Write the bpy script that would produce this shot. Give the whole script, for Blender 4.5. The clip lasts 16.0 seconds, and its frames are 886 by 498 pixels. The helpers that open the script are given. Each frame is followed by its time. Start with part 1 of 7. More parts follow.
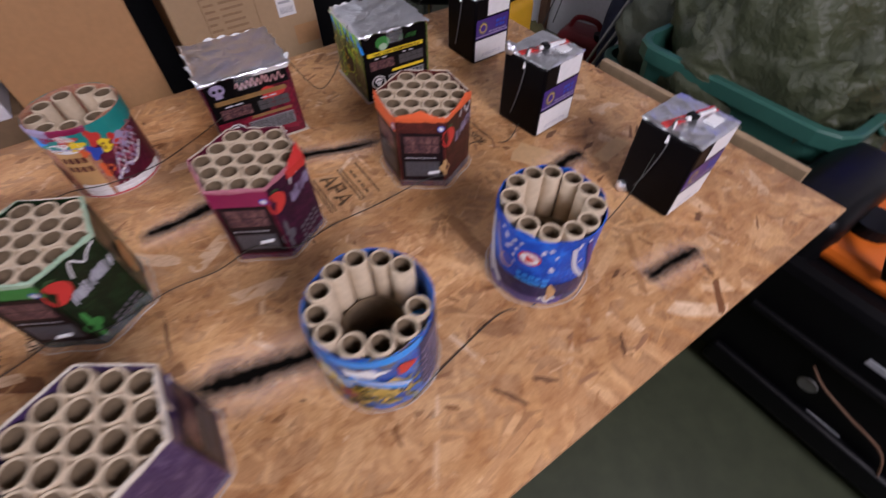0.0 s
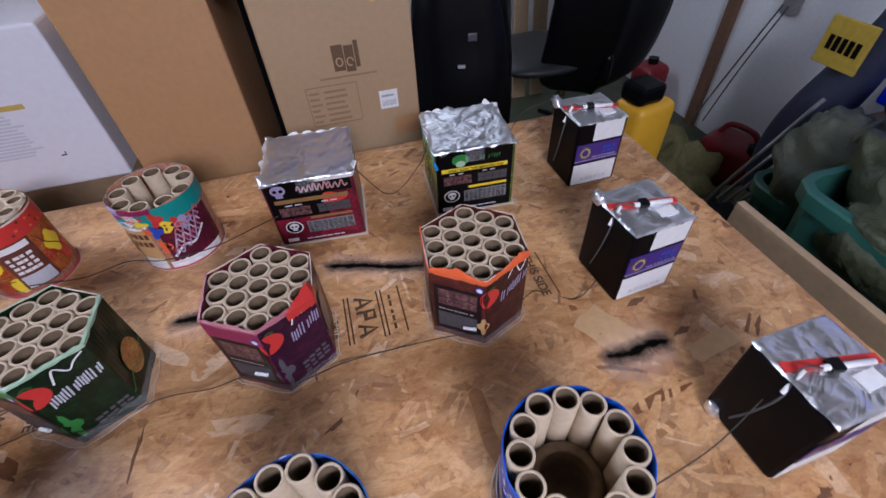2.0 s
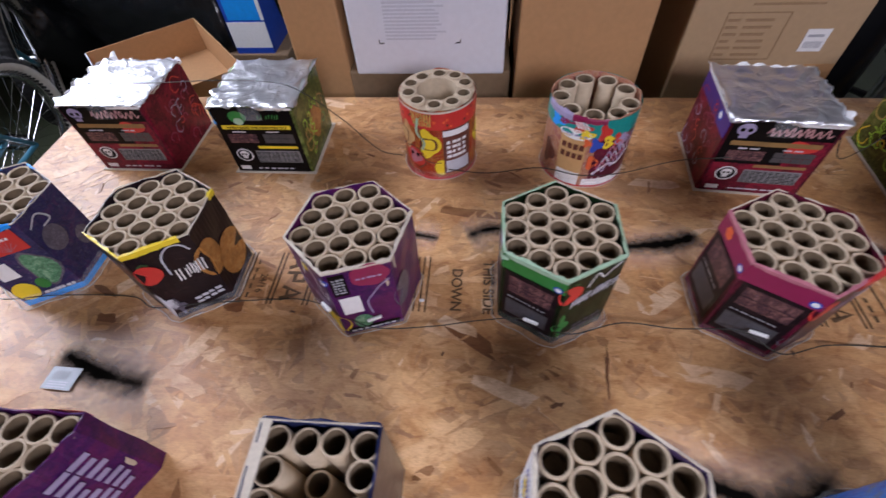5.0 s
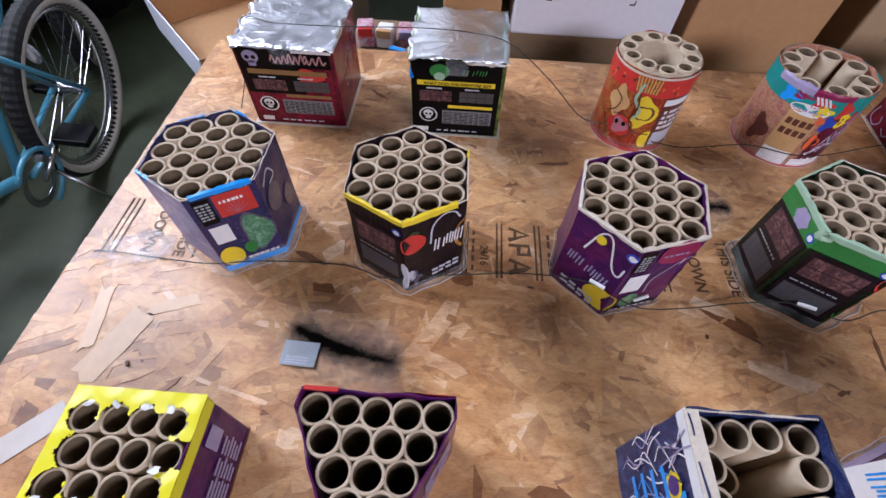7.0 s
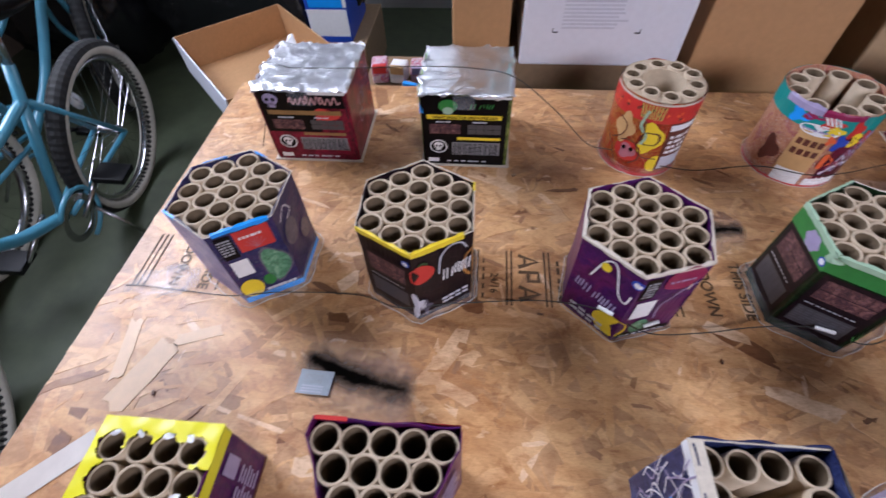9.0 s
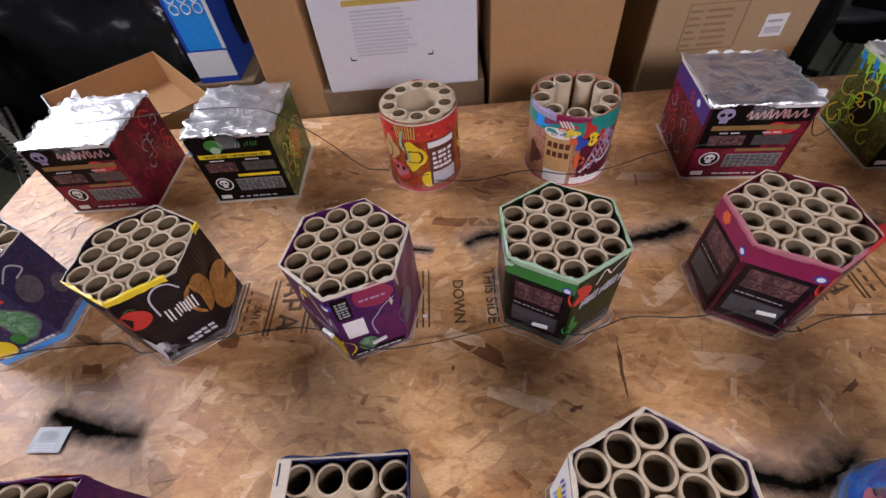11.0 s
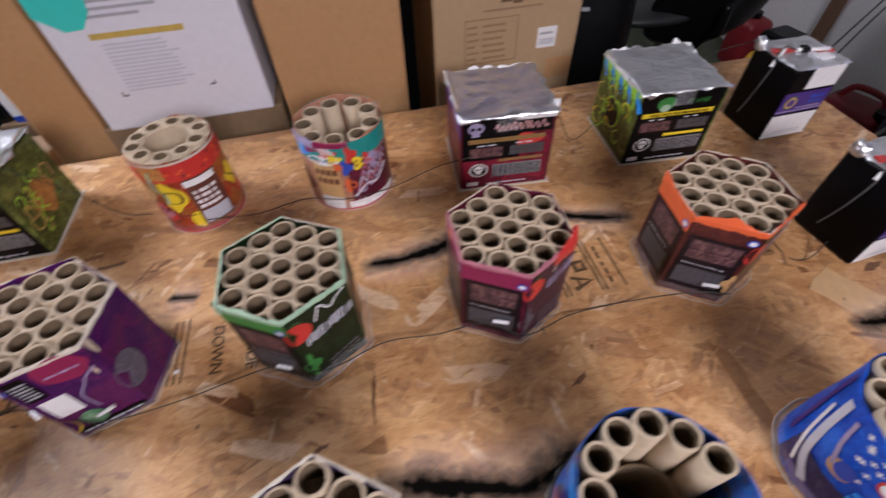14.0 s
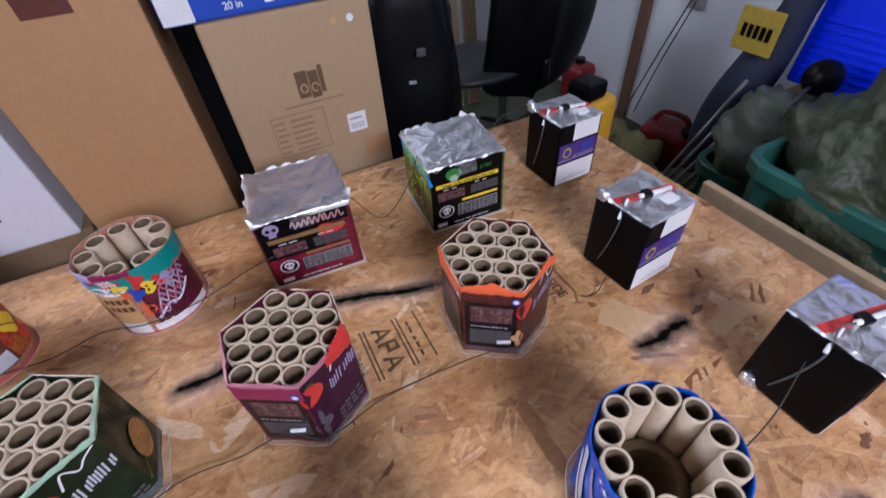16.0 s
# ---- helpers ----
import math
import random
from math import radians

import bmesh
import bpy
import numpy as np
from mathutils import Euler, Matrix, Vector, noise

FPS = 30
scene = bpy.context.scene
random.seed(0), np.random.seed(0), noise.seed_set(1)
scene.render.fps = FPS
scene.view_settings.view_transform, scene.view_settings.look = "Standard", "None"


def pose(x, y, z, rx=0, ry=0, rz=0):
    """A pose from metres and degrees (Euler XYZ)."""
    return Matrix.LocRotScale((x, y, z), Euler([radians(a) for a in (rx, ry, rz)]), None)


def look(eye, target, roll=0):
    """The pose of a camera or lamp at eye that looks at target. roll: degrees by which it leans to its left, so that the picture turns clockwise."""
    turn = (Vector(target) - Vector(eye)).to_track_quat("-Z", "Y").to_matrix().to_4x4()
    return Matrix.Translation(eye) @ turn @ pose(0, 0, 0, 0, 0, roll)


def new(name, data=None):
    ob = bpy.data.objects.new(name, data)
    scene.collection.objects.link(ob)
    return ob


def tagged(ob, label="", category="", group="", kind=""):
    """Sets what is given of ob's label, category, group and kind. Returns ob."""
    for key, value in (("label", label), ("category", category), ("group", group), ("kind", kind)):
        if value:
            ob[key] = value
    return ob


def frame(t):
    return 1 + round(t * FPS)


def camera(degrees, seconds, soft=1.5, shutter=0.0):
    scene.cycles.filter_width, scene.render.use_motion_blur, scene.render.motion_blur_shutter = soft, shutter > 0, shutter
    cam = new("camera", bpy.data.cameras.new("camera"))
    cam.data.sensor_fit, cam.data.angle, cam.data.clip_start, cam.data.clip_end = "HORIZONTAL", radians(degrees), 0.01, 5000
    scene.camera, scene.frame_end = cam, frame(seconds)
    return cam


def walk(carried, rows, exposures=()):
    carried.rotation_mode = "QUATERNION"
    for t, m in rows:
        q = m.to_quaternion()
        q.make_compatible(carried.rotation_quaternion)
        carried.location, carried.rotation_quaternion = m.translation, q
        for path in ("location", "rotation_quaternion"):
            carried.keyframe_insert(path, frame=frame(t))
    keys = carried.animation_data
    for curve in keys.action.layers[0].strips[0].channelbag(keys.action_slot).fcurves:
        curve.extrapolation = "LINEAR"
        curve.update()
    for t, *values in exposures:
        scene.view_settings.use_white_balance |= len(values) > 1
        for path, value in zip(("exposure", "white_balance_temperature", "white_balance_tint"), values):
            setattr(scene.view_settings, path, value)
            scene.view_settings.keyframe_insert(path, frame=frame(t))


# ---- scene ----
cam = camera(90.6, 16.0, shutter=0.55)
PATH = [
    (0, (0.209, -0.036, 1.393), (0.916, 0.989, -0.172), -0.6),
    (0.5, (0.399, -0.021, 1.39), (1.025, 1.052, -0.177), -0.1),
    (1, (0.438, -0.006, 1.382), (0.885, 1.143, -0.193), -5.4),
    (1.5, (0.44, 0.053, 1.414), (0.765, 1.382, -0.045), -6.1),
    (2, (0.445, 0.118, 1.425), (0.766, 1.491, 0.007), -3.8),
    (2.5, (0.418, 0.134, 1.419), (0.75, 1.521, 0.016), -1.6),
    (3, (0.322, 0.143, 1.411), (0.554, 1.542, 0.001), 0.0),
    (3.5, (0.147, 0.166, 1.411), (0.243, 1.517, -0.06), -0.2),
    (4, (-0.063, 0.166, 1.421), (0.013, 1.5, -0.067), 0.5),
    (4.5, (-0.134, 0.189, 1.404), (-0.156, 1.471, -0.131), 0.1),
    (5, (-0.167, 0.215, 1.39), (-0.331, 1.451, -0.173), -4.2),
    (5.2, (-0.229, 0.219, 1.383), (-0.388, 1.445, -0.19), -4.3),
    (7.3, (-0.617, 0.212, 1.352), (-0.656, 1.359, -0.287), 3.1),
    (7.5, (-0.61, 0.207, 1.354), (-0.679, 1.359, -0.279), 2.1),
    (8, (-0.623, 0.205, 1.366), (-0.731, 1.358, -0.264), 1.1),
    (8.5, (-0.62, 0.204, 1.377), (-0.768, 1.378, -0.235), -0.9),
    (9, (-0.588, 0.214, 1.374), (-0.737, 1.436, -0.202), -2.7),
    (9.5, (-0.44, 0.214, 1.371), (-0.562, 1.494, -0.161), -6.2),
    (10, (-0.233, 0.215, 1.363), (-0.349, 1.512, -0.154), -8.1),
    (10.2, (-0.191, 0.226, 1.373), (-0.298, 1.502, -0.164), -7.5),
    (12.3, (-0.212, 0.207, 1.384), (-0.223, 1.493, -0.148), -6.6),
    (12.5, (-0.21, 0.202, 1.385), (-0.176, 1.484, -0.15), -5.3),
    (13, (-0.202, 0.194, 1.366), (-0.002, 1.441, -0.185), -0.2),
    (13.5, (-0.112, 0.199, 1.376), (0.113, 1.431, -0.184), 0.0),
    (14, (0.093, 0.227, 1.377), (0.333, 1.494, -0.153), -2.9),
    (14.5, (0.21, 0.218, 1.379), (0.483, 1.53, -0.106), -6.2),
    (15, (0.268, 0.199, 1.39), (0.642, 1.517, -0.067), -6.6),
    (15.5, (0.314, 0.189, 1.398), (0.818, 1.473, -0.051), -6.0),
    (16, (0.331, 0.185, 1.423), (0.909, 1.502, 0.034), -4.7),
]
walk(cam, [(t, look(eye, target, roll)) for t, eye, target, roll in PATH],
     [(0, -0.05, 6500, 15), (0.5, -0.02, 6250, 12), (1, 0.0, 6150, 10), (2, 0.05, 5800, 9), (2.5, 0.12, 5850, 9), (3.5, 0.3, 5750, 9), (4, 0.18, 5750, 9), (4.5, -0.1, 6150, 10),
      (7.5, 0.08, 5900, 9), (9, 0.05, 5950, 9), (9.5, 0.03, 6200, 10), (10, -0.12, 6650, 11), (13, -0.05, 6700, 11), (14, 0.1, 6600, 10), (15, -0.15, 6550, 10), (15.5, 0.1, 6000, 10), (16, 0.25, 5750, 9)])

# ---- world, lights ----
world = bpy.data.worlds.new("world")
world.use_nodes = True
scene.world = world
wn = world.node_tree.nodes
sky = wn.new("ShaderNodeTexSky")
sky.sky_type = "NISHITA"
sky.sun_disc = False
sky.sun_elevation, sky.sun_rotation = radians(35), radians(200)
world.node_tree.links.new(sky.outputs[0], wn["Background"].inputs[0])
wn["Background"].inputs[1].default_value = 0.08

TABLE = 0.75
FLOOR_X0, FLOOR_X1, FLOOR_Y0, FLOOR_Y1, CEIL = -3.6, 2.5, -2.6, 3.4, 2.6


def area(name, m, sx, sy, watts, colour):
    lamp = bpy.data.lights.new(name, "AREA")
    lamp.shape, lamp.size, lamp.size_y, lamp.energy, lamp.color = "RECTANGLE", sx, sy, watts, colour
    ob = new(name, lamp)
    ob.matrix_world = m
    return ob


# cool shop lamp over the far left
shop = area("shop_lamp", look((-2.3, 1.45, 2.4), (-0.7, 0.75, 0.75)), 1.3, 1.9, 70, (0.82, 0.82, 0.95))
shop.data.spread = radians(122)
# cool unseen fill added by the back wall to brighten the foil tops
area("back_fill", look((0.1, 3.05, 2.5), (0.1, 0.9, 0.6)), 2.2, 0.9, 30, (0.84, 0.87, 1.0))
# warmer unseen fill added over the near side to light the box fronts
area("front_fill", look((0.55, -1.45, 2.35), (0.15, 1.25, 0.9)), 1.0, 0.7, 62, (0.93, 0.88, 1.0))


# ---- materials ----
def nodes_of(name):
    m = bpy.data.materials.new(name)
    m.use_nodes = True
    nt = m.node_tree
    return m, nt, nt.nodes["Principled BSDF"]


def ramp(nt, fac, stops):
    r = nt.nodes.new("ShaderNodeValToRGB")
    els = r.color_ramp.elements
    while len(els) < len(stops):
        els.new(0.5)
    for e, (p, c) in zip(els, stops):
        e.position, e.color = p, (*c, 1)
    nt.links.new(fac, r.inputs[0])
    return r


def coords(nt, scale=(1, 1, 1), rot=0.0):
    tc = nt.nodes.new("ShaderNodeTexCoord")
    mp = nt.nodes.new("ShaderNodeMapping")
    mp.inputs["Scale"].default_value = scale
    mp.inputs["Rotation"].default_value = (0, 0, rot)
    nt.links.new(tc.outputs["Object"], mp.inputs[0])
    return mp.outputs[0]


def noise_tex(nt, vec, scale, detail=4.0, rough=0.55, warp=0.0):
    n = nt.nodes.new("ShaderNodeTexNoise")
    n.inputs["Scale"].default_value, n.inputs["Detail"].default_value = scale, detail
    n.inputs["Roughness"].default_value, n.inputs["Distortion"].default_value = rough, warp
    nt.links.new(vec, n.inputs["Vector"])
    return n.outputs["Fac"]


def bump(nt, p, height, strength, dist=0.002):
    b = nt.nodes.new("ShaderNodeBump")
    b.inputs["Strength"].default_value, b.inputs["Distance"].default_value = strength, dist
    nt.links.new(height, b.inputs["Height"])
    nt.links.new(b.outputs[0], p.inputs["Normal"])


def mixed(nt, fac, a, b, mode="MIX"):
    x = nt.nodes.new("ShaderNodeMix")
    x.data_type, x.blend_type = "RGBA", mode
    for sock, v in ((x.inputs[0], fac), (x.inputs[6], a), (x.inputs[7], b)):
        if isinstance(v, (int, float)):
            sock.default_value = v
        elif isinstance(v, tuple):
            sock.default_value = (*v, 1)
        else:
            nt.links.new(v, sock)
    return x.outputs[2]


def plain(name, c, rough=0.5, metal=0.0, vary=0.25, scale=30.0, rel=0.15, dist=0.001, coat=0.0, big=4.0, spec=0.5):
    """A surface of one colour with grain and stains at two scales, and fine relief."""
    m, nt, p = nodes_of(name)
    v = coords(nt)
    f1, f2 = noise_tex(nt, v, scale), noise_tex(nt, v, big, 3.0)
    lo, hi = tuple(x * (1 - vary) for x in c), tuple(min(1, x * (1 + vary)) for x in c)
    a = ramp(nt, f1, [(0.25, lo), (0.75, hi)]).outputs[0]
    b = ramp(nt, f2, [(0.3, tuple(x * (1 - vary * 0.7) for x in c)), (0.7, c)]).outputs[0]
    nt.links.new(mixed(nt, 0.45, a, b), p.inputs["Base Color"])
    p.inputs["Roughness"].default_value, p.inputs["Metallic"].default_value = rough, metal
    p.inputs["Coat Weight"].default_value = coat
    p.inputs["Specular IOR Level"].default_value = spec
    if rel:
        bump(nt, p, f1, rel, dist)
    return m


def printed(name, stops, scale=18.0, rough=0.28, warp=1.2):
    """Glossy printed wrapper whose picture is a soft patchwork of inks."""
    m, nt, p = nodes_of(name)
    v = coords(nt)
    f = noise_tex(nt, v, scale * 1.9, 5.0, 0.62, warp)
    col = ramp(nt, f, stops).outputs[0]
    f2 = noise_tex(nt, v, scale * 6.0, 3.0, 0.7, 2.5)
    col = mixed(nt, 0.32, col, ramp(nt, f2, [(p0, c0) for (p0, _), (_, c0) in zip(stops, stops[1:] + stops[:1])]).outputs[0])
    lead = max((c for _, c in stops), key=sum)
    hot = tuple(min(0.75, 1.35 * x + 0.004) for x in lead)
    f3 = noise_tex(nt, v, scale * 4.5, 6.0, 0.75, 2.0)
    col = mixed(nt, ramp(nt, f3, [(0.57, (0, 0, 0)), (0.68, (0.75, 0.75, 0.75))]).outputs[0], col, hot)
    g = noise_tex(nt, v, 160.0, 2.0)
    nt.links.new(mixed(nt, 0.25, col, ramp(nt, g, [(0.3, (0.25, 0.25, 0.25)), (0.7, (1, 1, 1))]).outputs[0], "MULTIPLY"), p.inputs["Base Color"])
    p.inputs["Roughness"].default_value = rough
    p.inputs["Specular IOR Level"].default_value = 0.12
    bump(nt, p, noise_tex(nt, v, 22.0, 2.0), 0.2, 0.002)
    p.inputs["Coat Weight"].default_value, p.inputs["Coat Roughness"].default_value = 0.22, 0.10
    cb = nt.nodes.new("ShaderNodeBump")
    cb.inputs["Strength"].default_value, cb.inputs["Distance"].default_value = 0.55, 0.004
    nt.links.new(noise_tex(nt, coords(nt, (1, 1, 0.35)), 42.0, 3.0, 0.6, 1.6), cb.inputs["Height"])
    nt.links.new(cb.outputs[0], p.inputs["Coat Normal"])
    return m


def strand_material(name, stops, per_island=True):
    """Pressed wood: each strand its own tone, with grain, resin stains and handling marks over all."""
    m, nt, p = nodes_of(name)
    v = coords(nt)
    if per_island:
        g = nt.nodes.new("ShaderNodeNewGeometry")
        base = ramp(nt, g.outputs["Random Per Island"], stops).outputs[0]
    else:
        base = ramp(nt, noise_tex(nt, v, 12.0, 5.0), stops).outputs[0]
    fine = noise_tex(nt, coords(nt, (1, 3.2, 1), 0.2), 150.0, 4.0, 0.75)
    blot = noise_tex(nt, coords(nt, (1, 1.8, 1), 0.15), 30.0, 6.0, 0.7, 0.8)
    broad = noise_tex(nt, v, 2.6, 4.0, 0.62, 0.4)
    patch = noise_tex(nt, coords(nt, (1, 2.2, 1), 0.3), 10.0, 5.0, 0.65, 0.8)
    c = mixed(nt, 0.38, base, ramp(nt, fine, [(0.32, (0.50, 0.40, 0.31)), (0.58, (1, 1, 1))]).outputs[0], "MULTIPLY")
    c = mixed(nt, 0.6, c, ramp(nt, blot, [(0.34, (0.56, 0.36, 0.22)), (0.46, (0.95, 0.89, 0.83)), (0.66, (1.12, 1.10, 1.07))]).outputs[0], "MULTIPLY")
    c = mixed(nt, 0.55, c, ramp(nt, patch, [(0.36, (0.60, 0.42, 0.27)), (0.54, (1, 1, 1))]).outputs[0], "MULTIPLY")
    c = mixed(nt, 0.4, c, ramp(nt, broad, [(0.35, (0.82, 0.62, 0.40)), (0.62, (1, 1, 1))]).outputs[0], "MULTIPLY")
    nt.links.new(c, p.inputs["Base Color"])
    rr = ramp(nt, blot, [(0.3, (0.34, 0.34, 0.34)), (0.7, (0.55, 0.55, 0.55))]).outputs[0]
    nt.links.new(rr, p.inputs["Roughness"])
    bump(nt, p, fine, 0.35, 0.0008)
    return m


M = {}
M["osb"] = strand_material("osb_core", [(0.2, (0.34, 0.19, 0.09)), (0.5, (0.54, 0.33, 0.17)), (0.8, (0.66, 0.44, 0.25))], False)
M["strand"] = strand_material("osb_strand", [(0.0, (0.24, 0.11, 0.045)), (0.022, (0.40, 0.22, 0.10)), (0.05, (0.58, 0.345, 0.170)), (0.3, (0.645, 0.395, 0.188)), (0.6, (0.68, 0.42, 0.202)), (0.94, (0.74, 0.485, 0.26)), (1.0, (0.83, 0.65, 0.46))])
M["concrete"] = plain("painted_concrete", (0.056, 0.068, 0.036), 0.5, vary=0.35, scale=14, rel=0.1)
M["drywall"] = plain("drywall", (0.72, 0.72, 0.73), 0.8, vary=0.1, scale=60, rel=0.15)
M["ceiling"] = plain("ceiling_paint", (0.25, 0.225, 0.20), 0.85, vary=0.06, scale=60)
M["tube"] = plain("kraft_tube", (0.53, 0.425, 0.30), 0.75, vary=0.18, scale=90, rel=0.2)
M["soot_shade"] = plain("soot_shade_kraft", (0.165, 0.116, 0.068), 0.85, vary=0.5, scale=60, rel=0.2)
M["kraft"] = plain("kraft_board", (0.45, 0.25, 0.11), 0.7, vary=0.12, scale=70, rel=0.12)
M["kraft_pale"] = plain("pale_kraft_board", (0.41, 0.28, 0.155), 0.7, vary=0.1, scale=70, rel=0.12)
M["kraft_dark"] = plain("dark_kraft_board", (0.24, 0.155, 0.085), 0.75, vary=0.2, scale=50)
M["board_edge"] = plain("torn_board_edge", (0.62, 0.55, 0.45), 0.85, vary=0.2, scale=200)
M["white_card"] = plain("white_card", (0.69, 0.70, 0.76), 0.45, vary=0.06, scale=60, rel=0.06)
M["white"] = plain("white_paper", (0.78, 0.78, 0.78), 0.5, vary=0.08, scale=90, rel=0.06)
M["grey_ink"] = plain("grey_ink", (0.38, 0.39, 0.42), 0.5, vary=0.2, scale=120, rel=0)
M["pale_ink"] = plain("pale_grey_ink", (0.55, 0.56, 0.62), 0.5, vary=0.1, scale=120, rel=0)
M["brown_ink"] = plain("brown_ink", (0.13, 0.075, 0.035), 0.7, vary=0.35, scale=160, rel=0)
M["faded_ink"] = plain("faded_brown_ink", (0.30, 0.19, 0.10), 0.7, vary=0.25, scale=160, rel=0)
M["stamp_ink"] = plain("stamp_ink", (0.12, 0.068, 0.03), 0.65, vary=0.5, scale=190, rel=0)
M["black"] = plain("black_plastic", (0.004, 0.004, 0.005), 0.38, spec=0.18, vary=0.4, scale=40, rel=0.1)
M["black_matt"] = plain("black_cloth", (0.006, 0.006, 0.007), 0.85, spec=0.2, vary=0.4, scale=80, rel=0.3)
M["black_wrap"] = plain("black_paper_wrap", (0.002, 0.002, 0.003), 0.4, spec=0.12, vary=0.3, scale=16, rel=0.25, dist=0.003)
M["fuse"] = plain("green_black_fuse", (0.03, 0.032, 0.025), 0.6, vary=0.3, scale=200)
M["red"] = plain("red_print", (0.55, 0.035, 0.03), 0.35, vary=0.15, scale=50, rel=0.05)
M["orange"] = plain("orange_print", (0.75, 0.13, 0.04), 0.4, vary=0.15, scale=50, rel=0.05)
M["yellow"] = plain("yellow_print", (0.82, 0.62, 0.03), 0.4, vary=0.12, scale=40, rel=0.1)
M["lemon"] = plain("lemon_foil_paper", (0.82, 0.76, 0.02), 0.38, vary=0.12, scale=9, rel=0.25, dist=0.006)
M["green"] = plain("green_print", (0.035, 0.22, 0.045), 0.4, vary=0.3, scale=40, rel=0.05)
M["mint"] = plain("mint_print", (0.30, 0.60, 0.38), 0.4, vary=0.2, scale=40, rel=0.05)
M["lime"] = plain("lime_print", (0.38, 0.75, 0.06), 0.4, vary=0.2, scale=40, rel=0.05)
M["cyan"] = plain("sky_blue_print", (0.02, 0.31, 0.88), 0.35, vary=0.2, scale=40, rel=0.05)
M["blue"] = plain("blue_print", (0.02, 0.07, 0.45), 0.35, vary=0.2, scale=40, rel=0.05)
M["teal"] = plain("teal_print", (0.01, 0.26, 0.24), 0.35, vary=0.15, scale=40, rel=0.05)
M["aqua"] = plain("aqua_print", (0.04, 0.60, 0.52), 0.35, vary=0.1, scale=40, rel=0.05)
M["magenta"] = plain("magenta_print", (0.26, 0.014, 0.075), 0.35, vary=0.2, scale=40, rel=0.05)
M["violet"] = plain("violet_print", (0.055, 0.024, 0.20), 0.35, vary=0.2, scale=40, rel=0.05)
M["lavender"] = plain("lavender_print", (0.36, 0.31, 0.48), 0.4, vary=0.2, scale=60, rel=0.05)
M["ink_black"] = plain("black_print", (0.004, 0.0035, 0.004), 0.30, spec=0.10, vary=0.3, scale=40, rel=0.05)
M["gold"] = plain("gold_print", (0.55, 0.40, 0.10), 0.4, vary=0.2, scale=60, rel=0.05)
M["tan"] = plain("tan_print", (0.55, 0.33, 0.14), 0.4, vary=0.15, scale=60, rel=0.05)
M["brown"] = plain("brown_print", (0.12, 0.035, 0.025), 0.4, vary=0.3, scale=60, rel=0.05)
M["steel"] = plain("steel", (0.55, 0.55, 0.56), 0.25, 1.0, vary=0.15, scale=60, rel=0.05)
M["rubber"] = plain("tyre_rubber", (0.010, 0.010, 0.010), 0.75, vary=0.4, scale=60, rel=0.3)
M["whitewall"] = plain("cream_sidewall", (0.50, 0.47, 0.40), 0.65, vary=0.2, scale=40)
M["bike_paint"] = plain("pale_blue_paint", (0.075, 0.265, 0.37), 0.3, vary=0.15, scale=30, rel=0.03, coat=0.4)
M["tote"] = plain("green_tote_plastic", (0.032, 0.125, 0.095), 0.4, vary=0.15, scale=20, rel=0.05)
M["canvas"] = plain("olive_canvas", (0.055, 0.066, 0.032), 0.55, vary=0.35, scale=7, rel=0.9, dist=0.05)
M["canvas_grey"] = plain("grey_green_canvas", (0.08, 0.092, 0.062), 0.6, vary=0.3, scale=8, rel=0.8, dist=0.035)
M["tarp"] = plain("blue_plastic", (0.005, 0.028, 0.85), 0.4, vary=0.1, scale=12, rel=0.1)
M["red_plastic"] = plain("red_plastic", (0.20, 0.012, 0.018), 0.4, vary=0.2, scale=20, rel=0.1)
M["yellow_plastic"] = plain("yellow_plastic", (0.85, 0.46, 0.03), 0.45, vary=0.1, scale=20, rel=0.1)
M["orange_plastic"] = plain("orange_paint", (0.80, 0.17, 0.015), 0.4, vary=0.1, scale=20, rel=0.05)
M["navy"] = plain("navy_nylon", (0.015, 0.02, 0.045), 0.7, vary=0.3, scale=60, rel=0.3)
M["wood"] = plain("pine_board", (0.45, 0.32, 0.19), 0.6, vary=0.2, scale=40, rel=0.15)
M["wood_dark"] = plain("weathered_wood", (0.16, 0.085, 0.05), 0.7, vary=0.3, scale=40, rel=0.2)
M["rope"] = plain("grey_cord", (0.08, 0.08, 0.08), 0.8, vary=0.3, scale=200)
M["rake"] = plain("grey_metal_pole", (0.30, 0.30, 0.29), 0.4, 0.5, vary=0.25, scale=50, rel=0.05)
M["net"] = plain("yellow_green_net", (0.12, 0.11, 0.04), 0.8, vary=0.4, scale=60, rel=0.4)
M["cushion"] = plain("grey_vinyl", (0.016, 0.018, 0.019), 0.5, vary=0.2, scale=50, rel=0.15)


def foil_material():
    """Thin foil: soft dents, and sharp creases where it was folded."""
    m, nt, p = nodes_of("crumpled_foil")
    v = coords(nt)
    f = noise_tex(nt, v, 13.0, 4.0, 0.55, 0.8)
    nt.links.new(ramp(nt, f, [(0.3, (0.80, 0.82, 0.86)), (0.7, (0.94, 0.95, 0.97))]).outputs[0], p.inputs["Base Color"])
    p.inputs["Metallic"].default_value = 1.0
    nt.links.new(ramp(nt, noise_tex(nt, v, 30.0, 3.0), [(0.35, (0.30, 0.30, 0.30)), (0.65, (0.46, 0.46, 0.46))]).outputs[0], p.inputs["Roughness"])
    crease = ramp(nt, noise_tex(nt, v, 17.0, 2.0, 0.5, 1.4), [(0.40, (0, 0, 0)), (0.5, (1, 1, 1)), (0.60, (0, 0, 0))]).outputs[0]
    bump(nt, p, mixed(nt, 0.7, f, crease), 0.30, 0.004)
    return m


M["foil"] = foil_material()


